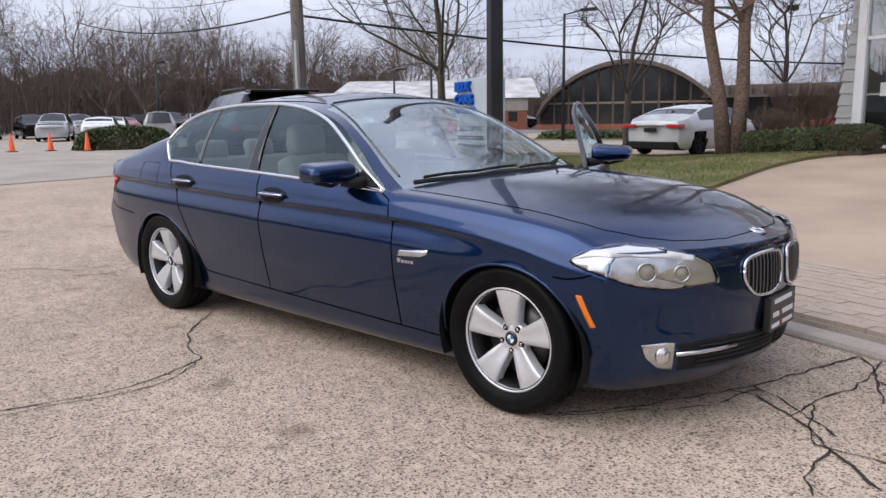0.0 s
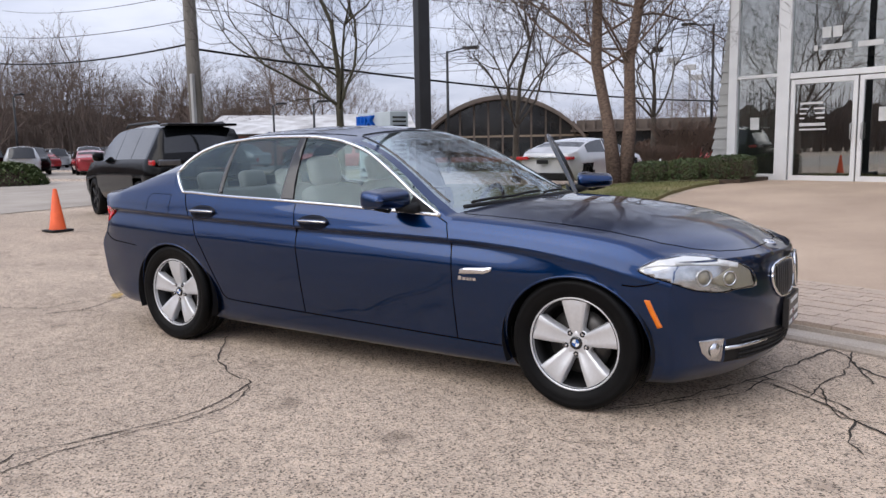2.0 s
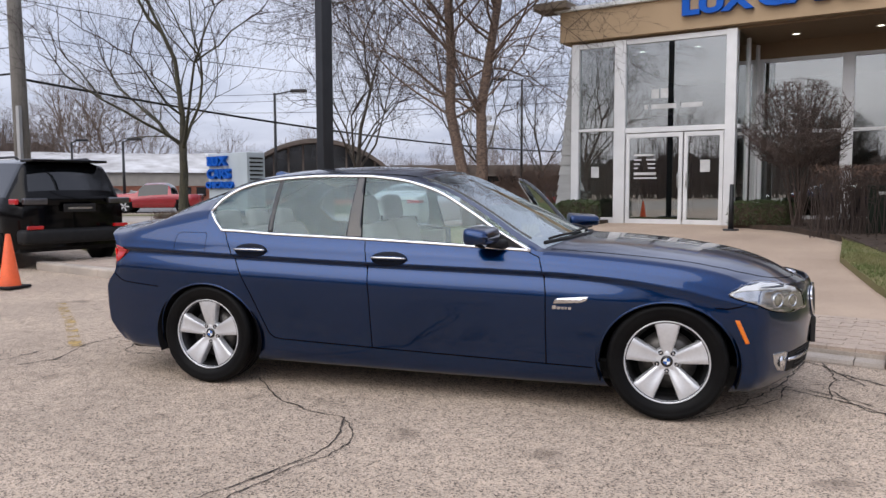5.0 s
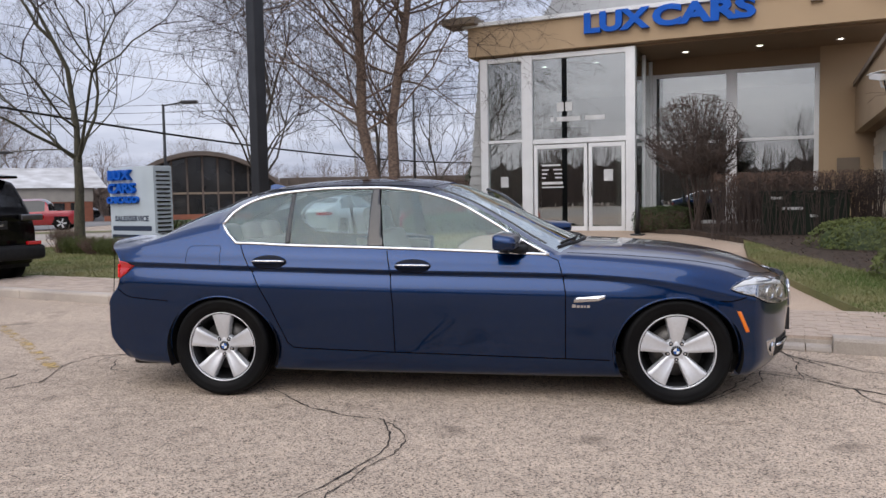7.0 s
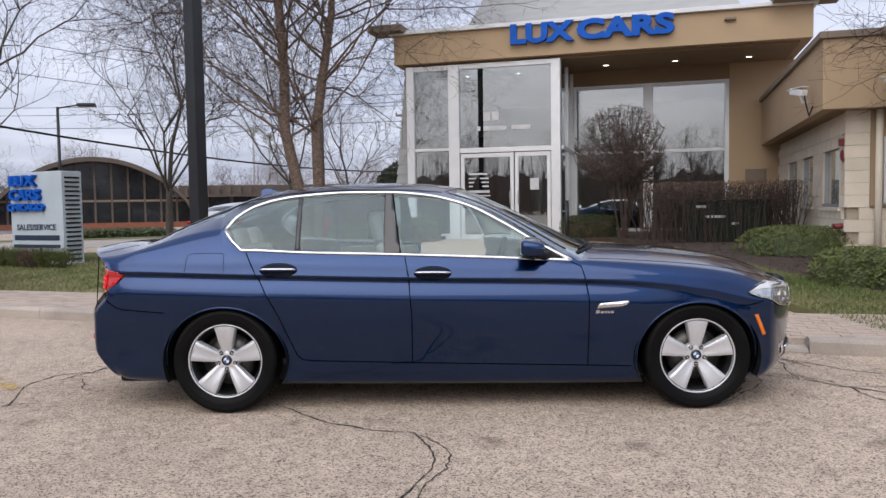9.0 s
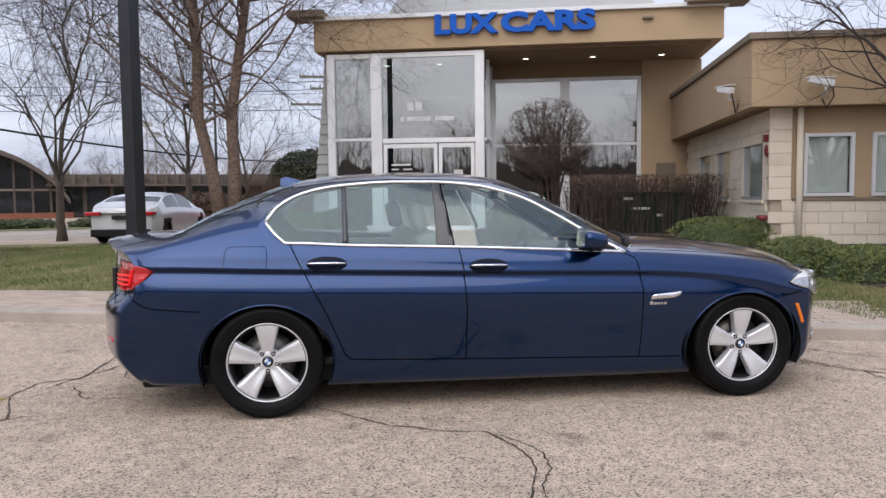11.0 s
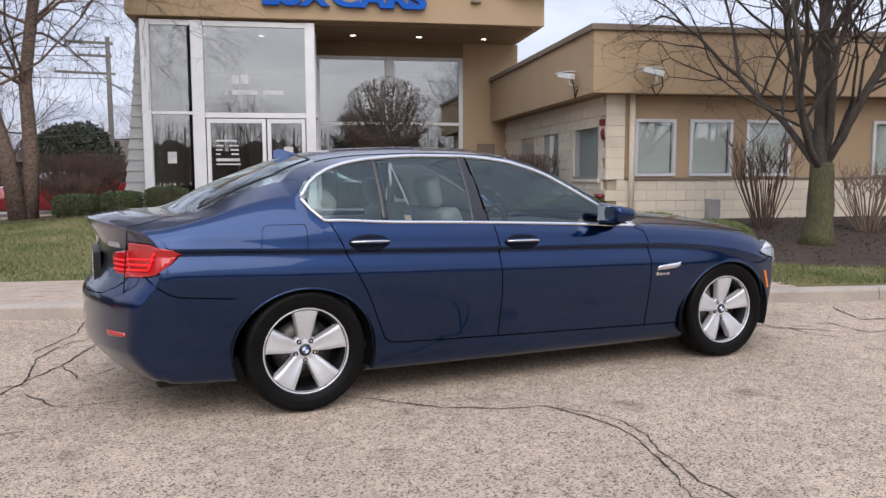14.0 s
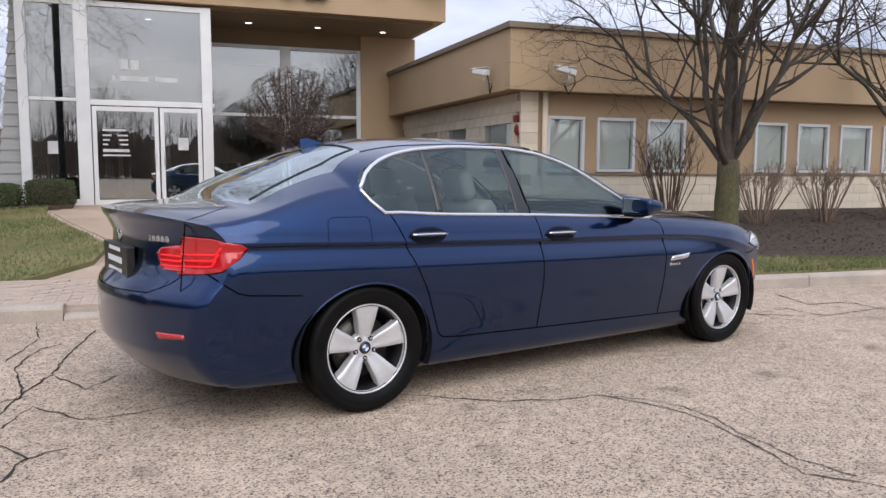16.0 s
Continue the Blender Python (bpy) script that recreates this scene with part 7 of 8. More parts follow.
def other_car(name, label, m, length, width, axles, r, top, belt, sill, glass_x, paint, glassm, rim=None, step=0.06, group="", pillars=()):
    """A parked car lofted from its roof line, belt and width; glass between belt and roof over glass_x."""
    o = thing(name, m, label, "car", group)
    ct, cbt = curve(top), curve(belt)
    x0, x1 = top[0][0], top[-1][0]
    n = int((x1 - x0) / step)
    xs = [x0 + (x1 - x0) * i / n for i in range(n + 1)]
    grid = []
    for x in xs:
        e = min(x - x0, x1 - x)
        w = width / 2 * (1 - 0.16 * max(0.0, 1 - e / 0.55) ** 2)
        zt, zb = ct(x), min(cbt(x), ct(x) - 0.01)
        up = max(0.0, zt - zb)
        yw = w * 0.95 - min(up, 0.7) * 0.42
        zs = sill + 0.06 * max(0.0, 1 - e / 0.5)
        sec = [(w * 0.88, zs), (w * 0.95, zs + 0.10), (w * 0.985, zs + (zb - zs) * 0.35), (w, zs + (zb - zs) * 0.62), (w * 0.995, zb - 0.12), (w * 0.95, zb)]
        sec += [(w * 0.95 + (yw - w * 0.95) * t, zb + (up * 0.86) * t) for t in (0.33, 0.66, 1.0)]
        sec += [(yw * k, zb + up * (0.86 + 0.14 * (1 - k ** 2.2))) for k in (0.92, 0.75, 0.5, 0.25, 0.0)]
        bow = 0.20 * smooth01(1 - (x1 - x) / 0.7) - 0.16 * smooth01(1 - (x - x0) / 0.7)
        grid.append([Vector((x - bow * (y / (width / 2)) ** 2, -y, z)) for y, z in sec])
    k = len(grid[0])
    faces = {("body_shell", 0): [], ("side_glass", 1): [], ("side_glass", -1): [], ("screen", 1): [], ("screen", -1): []}
    for side in (1, -1):
        for i in range(n):
            xm = (xs[i] + xs[i + 1]) / 2
            slope = (ct(xs[i + 1]) - ct(xs[i])) / (xs[i + 1] - xs[i])
            for j in range(k - 1):
                q = [grid[i][j], grid[i + 1][j], grid[i + 1][j + 1], grid[i][j + 1]]
                c = (q[0] + q[2]) / 2
                if j < 4 and any(math.hypot(c.x - ax, (c.z - r) * 1.02) < r * 1.12 for ax in axles):
                    continue
                tall = ct(xm) - cbt(xm) > 0.16
                name2 = "body_shell"
                if 5 <= j <= 7 and glass_x[0] < xm < glass_x[1] and tall and not any(abs(xm - p) < step * 0.6 for p in pillars):
                    name2 = "side_glass"
                if j >= 9 and abs(slope) > 0.30 and tall and ct(xm) > cbt(xm) + 0.14:
                    name2 = "screen"
                faces[name2, side if name2 == "side_glass" else (1 if xm > (x0 + x1) / 2 else -1) if name2 == "screen" else 0].append([Vector((v.x, v.y * side, v.z)) for v in q])
        for g in (grid[0], grid[-1]):
            for j in range(k - 1):
                faces["body_shell", 0].append([Vector((v.x, v.y * side, v.z)) for v in (g[j], g[j + 1])] + [Vector((v.x + (0.10 if g is grid[-1] else -0.08) * 0, 0, v.z)) for v in (g[j + 1], g[j])])
    for (nm, _), qs in faces.items():
        bm = bmesh.new()
        for q in qs:
            try:
                bm.faces.new([bm.verts.new(v) for v in q])
            except ValueError:
                pass
        bmesh.ops.remove_doubles(bm, verts=bm.verts, dist=0.001)
        bmesh.ops.dissolve_degenerate(bm, edges=bm.edges, dist=0.0005)
        bmesh.ops.recalc_face_normals(bm, faces=bm.faces)
        part(nm, bm, paint if nm == "body_shell" else glassm, o, "", True)
    part("underbody", nbox(x0 + 0.3, x1 - 0.3, -width * 0.42, width * 0.42, sill - 0.02, sill + 0.5), M_DARK, o, "dark underbody")
    for ax in axles:
        for side in (1, -1):
            simple_wheel(o, ax, -(width / 2 - 0.11) * side, r, side, rim or M_RIM)
    return o


def car_coat(name, c):
    return pbr(name, c, tuple(v * 0.9 for v in c), 2, 0.25, 0.15, coat=1.0)


M_C_WHITE, M_C_BLACK, M_C_RED = car_coat("white car paint", (0.72, 0.73, 0.74)), pbr("black car paint", (0.003, 0.003, 0.0035), None, 2, 0.12, coat=0.08, spec=0.15), car_coat("red car paint", (0.30, 0.012, 0.02))
M_C_GREY, M_C_SILVER = car_coat("dark grey car paint", (0.05, 0.052, 0.058)), car_coat("silver car paint", (0.42, 0.43, 0.44))
M_DARKGLASS = pbr("dark tinted car glass", (0.004, 0.005, 0.006), None, 3, 0.05, coat=0.4)

hd_suv = radians(161)
suv = other_car("black_suv", "black sport utility vehicle with dark tinted glass", Matrix.Translation((-6.56, 5.12, 0.0)) @ Matrix.Rotation(hd_suv, 4, "Z"), 4.97, 2.0, (0.95, 3.87), 0.39,
                [(0.0, 1.05), (0.04, 1.16), (0.10, 1.25), (0.32, 1.66), (0.42, 1.775), (0.9, 1.82), (1.8, 1.835), (2.6, 1.80), (2.95, 1.72), (3.55, 1.25), (3.75, 1.16), (4.6, 1.08), (4.85, 1.0), (4.97, 0.82)],
                [(0.0, 1.08), (0.5, 1.17), (2.0, 1.16), (3.6, 1.10), (4.97, 0.78)], 0.30, (0.42, 3.25), M_C_BLACK, M_DARKGLASS, M_BLACKMETAL, pillars=(1.35, 2.35))
part("roof_spoiler", nbox(0.18, 0.60, -0.64, 0.64, 1.745, 1.79, 0.02), M_C_BLACK, suv, "black roof spoiler")
for s in (1, -1):
    part("roof_rail", tube(bmesh.new(), [(0.7, -0.62 * s, 1.79), (0.8, -0.62 * s, 1.83), (2.5, -0.60 * s, 1.825), (2.65, -0.60 * s, 1.77)], 0.02, 8), M_BLACKMETAL, suv, "", True)
    part("tail_lamp", nbox(-0.035, 0.05, -0.90 * s, -0.52 * s, 1.06, 1.16, 0.02), M_GRILLE, suv, "smoked horizontal tail lamp")
    part("tail_lamp_side", nbox(0.05, 0.30, -0.985 * s, -0.93 * s, 1.06, 1.15, 0.02), M_TAILRED, suv, "red tail lamp wrap")
    part("reflector", nbox(-0.035, 0.02, -0.85 * s, -0.60 * s, 0.66, 0.72, 0.01), M_TAILRED, suv, "low red reflector")
    part("door_mirror", nbox(3.05, 3.20, -1.16 * s, -0.96 * s, 1.13, 1.30, 0.04), M_C_BLACK, suv, "", True)
part("number_plate", nbox(-0.045, -0.02, -0.27, 0.27, 0.93, 1.06, 0.005), M_PLATE, suv, "plain dark plate")
part("plate_mark", nbox(-0.05, -0.046, -0.2, 0.2, 0.975, 1.01), M_SATIN, suv)
part("rear_bumper", nbox(-0.06, 0.25, -0.92, 0.92, 0.42, 0.66, 0.06), M_DARK, suv, "black lower bumper", True)

tes = other_car("white_sedan", "white fastback sedan parked beyond the lawn", Matrix.Translation((-5.45, 16.6, 0.05)) @ Matrix.Rotation(radians(82), 4, "Z"), 4.97, 1.96, (0.98, 3.94), 0.35,
                [(0.0, 0.86), (0.05, 0.98), (0.25, 1.03), (0.75, 1.17), (1.4, 1.37), (2.2, 1.445), (2.7, 1.42), (3.1, 1.28), (3.75, 0.98), (4.5, 0.86), (4.97, 0.66)],
                [(0.0, 0.86), (0.4, 0.98), (1.5, 1.0), (3.2, 0.95), (3.9, 0.92), (4.97, 0.64)], 0.20, (0.95, 3.2), M_C_WHITE, M_DARKGLASS, M_RIM_DK, pillars=(2.1,))
part("diffuser", nbox(-0.03, 0.3, -0.80, 0.80, 0.22, 0.42, 0.03), M_DARK, tes, "black lower diffuser")
for s in (1, -1):
    part("tail_lamp", nbox(-0.03, 0.28, -0.93 * s, -0.52 * s, 0.80, 0.90, 0.02), M_TAILRED, tes, "dark red tail lamp")
part("tail_strip", nbox(-0.025, 0.03, -0.5, 0.5, 0.86, 0.885, 0.004), M_CHROME, tes, "chrome boot strip")
part("number_plate", nbox(-0.03, 0.0, -0.2, 0.2, 0.68, 0.80, 0.005), M_PLATE, tes, "plain dark plate")

SEDAN_TOP = [(0.0, 0.80), (0.06, 0.98), (0.8, 1.06), (1.4, 1.36), (2.2, 1.43), (2.75, 1.38), (3.4, 1.03), (4.3, 0.90), (4.6, 0.66)]
SEDAN_BELT = [(0.0, 0.82), (0.8, 0.98), (2.0, 0.97), (3.4, 0.94), (4.6, 0.62)]
SUV_TOP = [(0.0, 1.0), (0.1, 1.2), (0.4, 1.62), (1.5, 1.70), (2.4, 1.66), (3.2, 1.16), (4.2, 1.05), (4.55, 0.8)]
SUV_BELT = [(0.0, 1.02), (0.5, 1.10), (2.0, 1.08), (3.2, 1.05), (4.55, 0.76)]
red_car = other_car("red_sedan", "dark red sedan facing the street behind the birch", Matrix.Translation((0.6, 23.6, 0.0)) @ Matrix.Rotation(radians(190), 4, "Z"), 4.6, 1.82, (0.9, 3.6), 0.33, SEDAN_TOP, SEDAN_BELT, 0.2, (0.9, 3.1), M_C_RED, M_DARKGLASS)
for s in (1, -1):
    part("headlamp", nbox(4.25, 4.48, -0.80 * s, -0.50 * s, 0.64, 0.74, 0.03), M_WHITE, red_car, "clear headlamp")
pick = other_car("red_pickup", "red pickup truck on the far road", Matrix.Translation((-22.0, 31.0, 0.0)) @ Matrix.Rotation(radians(205), 4, "Z"), 4.9, 1.9, (0.95, 3.9), 0.37, [(0.0, 0.95), (0.1, 1.0), (1.5, 1.0), (1.6, 1.45), (2.0, 1.62), (2.9, 1.60), (3.4, 1.10), (4.6, 1.02), (4.9, 0.75)], [(0.0, 0.93), (1.6, 0.98), (4.9, 0.72)], 0.3, (1.7, 3.2), M_C_RED, M_DARKGLASS)
fars = []
for nm, lab, tp_, bt, pt in (("parked_car", "white sedan in the distant car park", SEDAN_TOP, SEDAN_BELT, M_C_WHITE), ("parked_car", "dark sedan in the distant car park", SEDAN_TOP, SEDAN_BELT, M_C_GREY),
                             ("parked_car", "black sport utility in the distant car park", SUV_TOP, SUV_BELT, M_C_BLACK), ("parked_car", "silver sport utility in the distant car park", SUV_TOP, SUV_BELT, M_C_SILVER), ("parked_car", "red sedan in the distant car park", SEDAN_TOP, SEDAN_BELT, M_C_RED)):
    k = len(fars)
    fars.append(other_car(nm, lab, Matrix.Translation((-56 + 0.5 * k, 12 + 3.0 * k, 0.02)) @ Matrix.Rotation(radians(-10), 4, "Z"), 4.6, 1.82, (0.9, 3.6), 0.33, tp_, bt, 0.2, (0.5, 3.1), pt, M_DARKGLASS, step=0.2, group="parked cars"))
rng = random.Random(17)
for row, (x, y0, n) in enumerate(((-58, 28, 16), (-66, 6, 22), (-47, 30, 10), (-40, 36, 8))):
    for k in range(n):
        if rng.random() < 0.2:
            continue
        src = fars[rng.choice((0, 0, 1, 1, 2, 2, 3, 3, 4))]
        copy_thing(src, Matrix.Translation((x + 0.15 * k + rng.uniform(-0.3, 0.3), y0 + 2.75 * k, 0.02)) @ Matrix.Rotation(radians(rng.choice((-12, 168)) + rng.uniform(-3, 3)), 4, "Z"))
for x, y, ang, i in ((-37.2, 15.2, 150, 0), (-37.6, 19.0, 150, 3), (-36.0, 22.2, 152, 4), (-34.6, 25.6, 150, 0), (-46.6, 17.0, -28, 3), (-45.6, 20.2, -30, 0), (-44.4, 23.4, -28, 2), (-43.4, 26.6, -30, 3), (-42.0, 29.8, -28, 0), (-12, 58, 10, 0), (-8, 56, 10, 4), (-4, 55, 190, 0), (-18, 60, 10, 3), (12, 66, 0, 0), (3, 52, 0, 1)):
    copy_thing(fars[i], Matrix.Translation((x, y, 0.02)) @ Matrix.Rotation(radians(ang), 4, "Z"))
leafy("juniper_bank", "low spreading dark juniper bank by the road", (1.3, 2.0, 0.95), 5200, 0.09, M_LEAF, None, (-28, 12.3, 0), radians(-25), 31, "", 2.6)
leafy("juniper_bank", "low spreading dark juniper bank by the road", (3.2, 0.8, 0.4), 2600, 0.09, M_LEAF, None, (-15, 30.5, 0), radians(28), 32)
leafy("juniper_bank", "low spreading dark juniper bank by the road", (3.0, 0.8, 0.4), 2600, 0.09, M_LEAF, None, (-9.0, 33.5, 0), radians(28), 33)
sheet("verge", [(-25, 23.6), (-6, 31.5), (8, 39), (8, 41), (-7, 33.6), (-26, 25.4)], M_GRASSBASE, 0.03, 4.0, "narrow grass verge between the roads", "verge")

# ---- buildings across the road ----
M_BRICK = pbr("red brick", (0.27, 0.10, 0.06), (0.21, 0.08, 0.05), 2, 0.9, fine=0.15, bscale=8, stretch=(1, 1, 3))
M_PALEROOF = pbr("patchy pale roof", (0.60, 0.60, 0.60), (0.34, 0.33, 0.32), 0.8, 0.85)
M_BROWNROOF = pbr("brown shingle roof", (0.12, 0.095, 0.08), (0.085, 0.07, 0.06), 2, 0.9)
M_BLACKGLASS = pbr("dark shop glazing", (0.012, 0.014, 0.016), (0.03, 0.03, 0.03), 0.5, 0.1, coat=0.5)
M_PALEBRICK = pbr("pale rendered wall", (0.36, 0.33, 0.29), (0.30, 0.28, 0.25), 2, 0.9)
arch = thing("arched_hall", Matrix.Translation((-31.5, 46.2, 0)) @ Matrix.Rotation(radians(24), 4, "Z"), "hall with a broad arched roof and dark glazed front", "building")
AW, AH = 14.5, 4.75
bm = bmesh.new()
front, back = [], []
for k in range(25):
    t = k / 24
    x = 1.2 + (AW - 1.2) * t
    z = 1.0 + (AH - 1.0) * (1 - (2 * t - 1) ** 2) ** 0.8 if 0 < t < 1 else 1.0
    front.append((x, z)); back.append((x, z))
ring = [[bm.verts.new((x, y, z)) for x, z in front] for y in (-1.2, 30)] + [[bm.verts.new((x, y, z + 0.32)) for x, z in front] for y in (30, -1.2)]
for a, b in ((0, 1), (2, 3), (3, 0)):
    for k in range(24):
        bm.faces.new((ring[a][k], ring[a][k + 1], ring[b][k + 1], ring[b][k]))
bmesh.ops.recalc_face_normals(bm, faces=bm.faces)
part("arched_roof", bm, M_BROWNROOF, arch, "brown arched roof shell")
bm = bmesh.new()
lo = [bm.verts.new((x, 0, 0)) for x, z in front]
hi = [bm.verts.new((x, 0, z)) for x, z in front]
for k in range(24):
    bm.faces.new((lo[k], lo[k + 1], hi[k + 1], hi[k]))
part("glazed_front", bm, M_BLACKGLASS, arch, "dark glazed gable")
for k in range(1, 12):
    x = 1.2 + (AW - 1.2) * k / 12
    t = k / 12
    z = 1.0 + (AH - 1.0) * (1 - (2 * t - 1) ** 2) ** 0.8
    part("mullion", nbox(x - 0.07, x + 0.07, -0.1, 0.05, 0, z), M_BROWNROOF, arch)
part("transom", nbox(1.3, AW - 0.1, -0.08, 0.05, 1.9, 2.05), M_TAN_DK, arch)
part("base_wall", nbox(0.9, AW + 0.3, -0.2, 0.2, 0, 0.4), M_BRICK, arch)
low = thing("brick_store", Matrix.Translation((-47.5, 33.0, 0)) @ Matrix.Rotation(radians(42), 4, "Z"), "long low red brick store with a patchy pale roof", "building")
part("wall", nbox(0, 21, 0, 14, 0, 2.3), M_BRICK, low, "red brick wall")
part("pale_band", nbox(11, 21.05, -0.05, 0.3, 1.5, 2.5), M_PALEBRICK, low, "pale wall band")
bm = bmesh.new()
vs = [bm.verts.new(p) for p in ((5, -0.3, 2.5), (22, -0.3, 2.5), (22, 16, 4.6), (5, 16, 4.6), (7.5, 6, 3.8), (22, 6, 4.3))]
bm.faces.new((vs[0], vs[1], vs[5], vs[4])); bm.faces.new((vs[4], vs[5], vs[2], vs[3])); bm.faces.new((vs[0], vs[4], vs[3]))
part("roof", bm, M_PALEROOF, low, "patchy pale low roof")
for k in range(4):
    part("window", nbox(16.2 + 1.1 * k, 16.9 + 1.1 * k, -0.06, 0.02, 0.7, 1.4), M_BLACKGLASS, low)
shop = thing("flat_store", Matrix.Translation((-19.2, 52.2, 0)) @ Matrix.Rotation(radians(14), 4, "Z"), "flat-roofed store with a slatted fascia and dark windows", "building")
part("wall", nbox(0, 18, 0, 8, 0, 2.2), M_BLACKGLASS, shop, "dark shop windows")
part("fascia", nbox(-0.4, 18.4, -1.4, 8.2, 2.2, 2.35), M_BROWNROOF, shop)
for k in range(24):
    part("fascia_slat", nbox(-0.3 + 0.76 * k, -0.1 + 0.76 * k, -1.3, -1.1, 2.35, 3.0), M_BROWNROOF, shop)
part("roof_box", nbox(0, 18, -1.0, 8, 2.35, 3.05), M_BROWNROOF, shop, "brown slatted roof screen")
for k in range(10):
    part("pier", nbox(1.8 * k, 1.8 * k + 0.25, -0.08, 0.1, 0, 2.2), M_BROWNROOF, shop)
for k, (x, y, w, h, ang) in enumerate(((2.0, 70, 8, 4.5, 5), (9, 64, 9, 4.2, -5), (-6, 84, 10, 5, 10))):
    hs = thing("far_house", Matrix.Translation((x, y, 0)) @ Matrix.Rotation(radians(ang), 4, "Z"), "pale distant house behind the shrubs", "house", "far houses")
    part("wall", nbox(0, w, 0, 6, 0, h * 0.62), M_PALEBRICK, hs)
    bm = bmesh.new()
    v = [bm.verts.new(p) for p in ((-0.3, -0.3, h * 0.62), (w + 0.3, -0.3, h * 0.62), (w + 0.3, 3, h), (-0.3, 3, h), (w + 0.3, 6.3, h * 0.62), (-0.3, 6.3, h * 0.62))]
    for q in ((0, 1, 2, 3), (3, 2, 4, 5), (0, 3, 5), (1, 4, 2)):
        bm.faces.new([v[i] for i in q])
    part("roof", bm, M_BROWNROOF, hs)
    for i in range(3):
        part("window", nbox(1 + 2.4 * i, 1.9 + 2.4 * i, -0.04, 0.02, h * 0.25, h * 0.48), M_BLACKGLASS, hs)
M_PINE = pbr("dark pine needles", (0.020, 0.027, 0.014), (0.036, 0.042, 0.020), 2, 0.8)
leafy("pine_clump", "dark rounded pine behind the shrubs", (2.9, 2.2, 4.2), 5200, 0.17, M_PINE, None, (-1.4, 46, 0), 0, 51, "", 2.2)
leafy("brush_clump", "brown leafless brush behind the lawn", (3.4, 1.6, 1.7), 5200, 0.12, M_DRYLEAF, M_TWIG_RED, (-1.0, 30, 0), 0, 52, "", 2.4)
leafy("brush_clump", "brown leafless brush behind the lawn", (3.0, 1.4, 1.5), 4200, 0.12, M_DRYLEAF, M_TWIG_RED, (-6.5, 35, 0), 0, 53, "", 2.4)

# ---- cracks, stains and worn paint on the lot ----
CRACKS = (
    (0.011, ((0.26, -0.69), (0.51, -0.97), (0.69, -1.15), (0.98, -1.31), (1.22, -1.37), (1.31, -1.61), (1.34, -1.84), (1.32, -2.03), (1.2, -2.35))),
    (0.010, ((1.25, -1.42), (1.35, -1.55), (1.43, -1.77), (1.4, -1.97), (1.32, -2.17), (1.29, -2.29), (1.22, -2.53), (1.24, -2.78))),
    (0.010, ((3.11, -0.82), (3.26, -0.7), (3.39, -0.52), (3.53, -0.37), (3.64, -0.2), (3.7, 0.1))),
    (0.016, ((3.6, 0.01), (3.73, 0.02), (3.94, -0.15), (4.05, -0.22), (4.17, -0.4), (4.31, -0.54), (4.4, -0.63))),
    (0.012, ((3.94, -0.15), (3.97, 0.22), (4.05, 0.39), (4.06, 0.95))),
    (0.012, ((4.17, -0.4), (4.18, -0.7), (4.24, -0.82))),
    (0.014, ((-2.44, -1.18), (-2.31, -0.94), (-1.92, -0.76), (-1.9, -0.42))),
    (0.014, ((3.12, -0.8), (3.36, -0.49), (3.68, 0.14), (3.93, 0.95), (4.03, 0.81), (4.2, 0.27))),
    (0.012, ((3.68, 0.14), (3.92, -0.04), (4.15, -0.24))),
    (0.016, ((-1.67, -0.87), (-1.56, -0.65), (-1.47, -0.61), (-1.38, -0.61))),
    (0.016, ((-1.58, 0.11), (-1.44, 0.43), (-1.24, 0.8), (-1.01, 1.44), (-0.75, 2.05))),
    (0.014, ((-1.44, 0.43), (-1.39, 1.14), (-1.2, 1.57), (-1.04, 1.67))),
    (0.012, ((-1.24, 0.8), (-1.13, 0.36), (-0.91, 0.57))),
    (0.010, ((-1.6, -0.14), (-1.42, 0.17), (-1.26, -0.21), (-1.03, -0.26), (-0.67, -0.21))),
    (0.012, ((-1.43, 1.34), (-1.15, 1.96), (-1.06, 2.95))),
    (0.020, ((5.38, 0.17), (5.03, -0.4), (5.51, -0.52), (5.35, -0.96))),
    (0.016, ((4.66, -0.34), (4.61, -0.79), (5.5, -0.88))),
    (0.010, ((1.22, -2.34), (1.08, -2.64), (1.18, -2.77), (1.22, -2.91))),
    (0.014, ((-1.85, -0.29), (-1.74, -0.11), (-1.7, 0.29), (-1.42, 0.39))),
    (0.012, ((-1.54, -0.65), (-1.74, -0.11))),
    (0.016, ((4.12, 0.57), (4.3, 0.35), (4.42, 0.14), (4.62, -0.01))),
    (0.012, ((3.97, 0.06), (4.1, -0.39), (4.42, -0.39))),
)


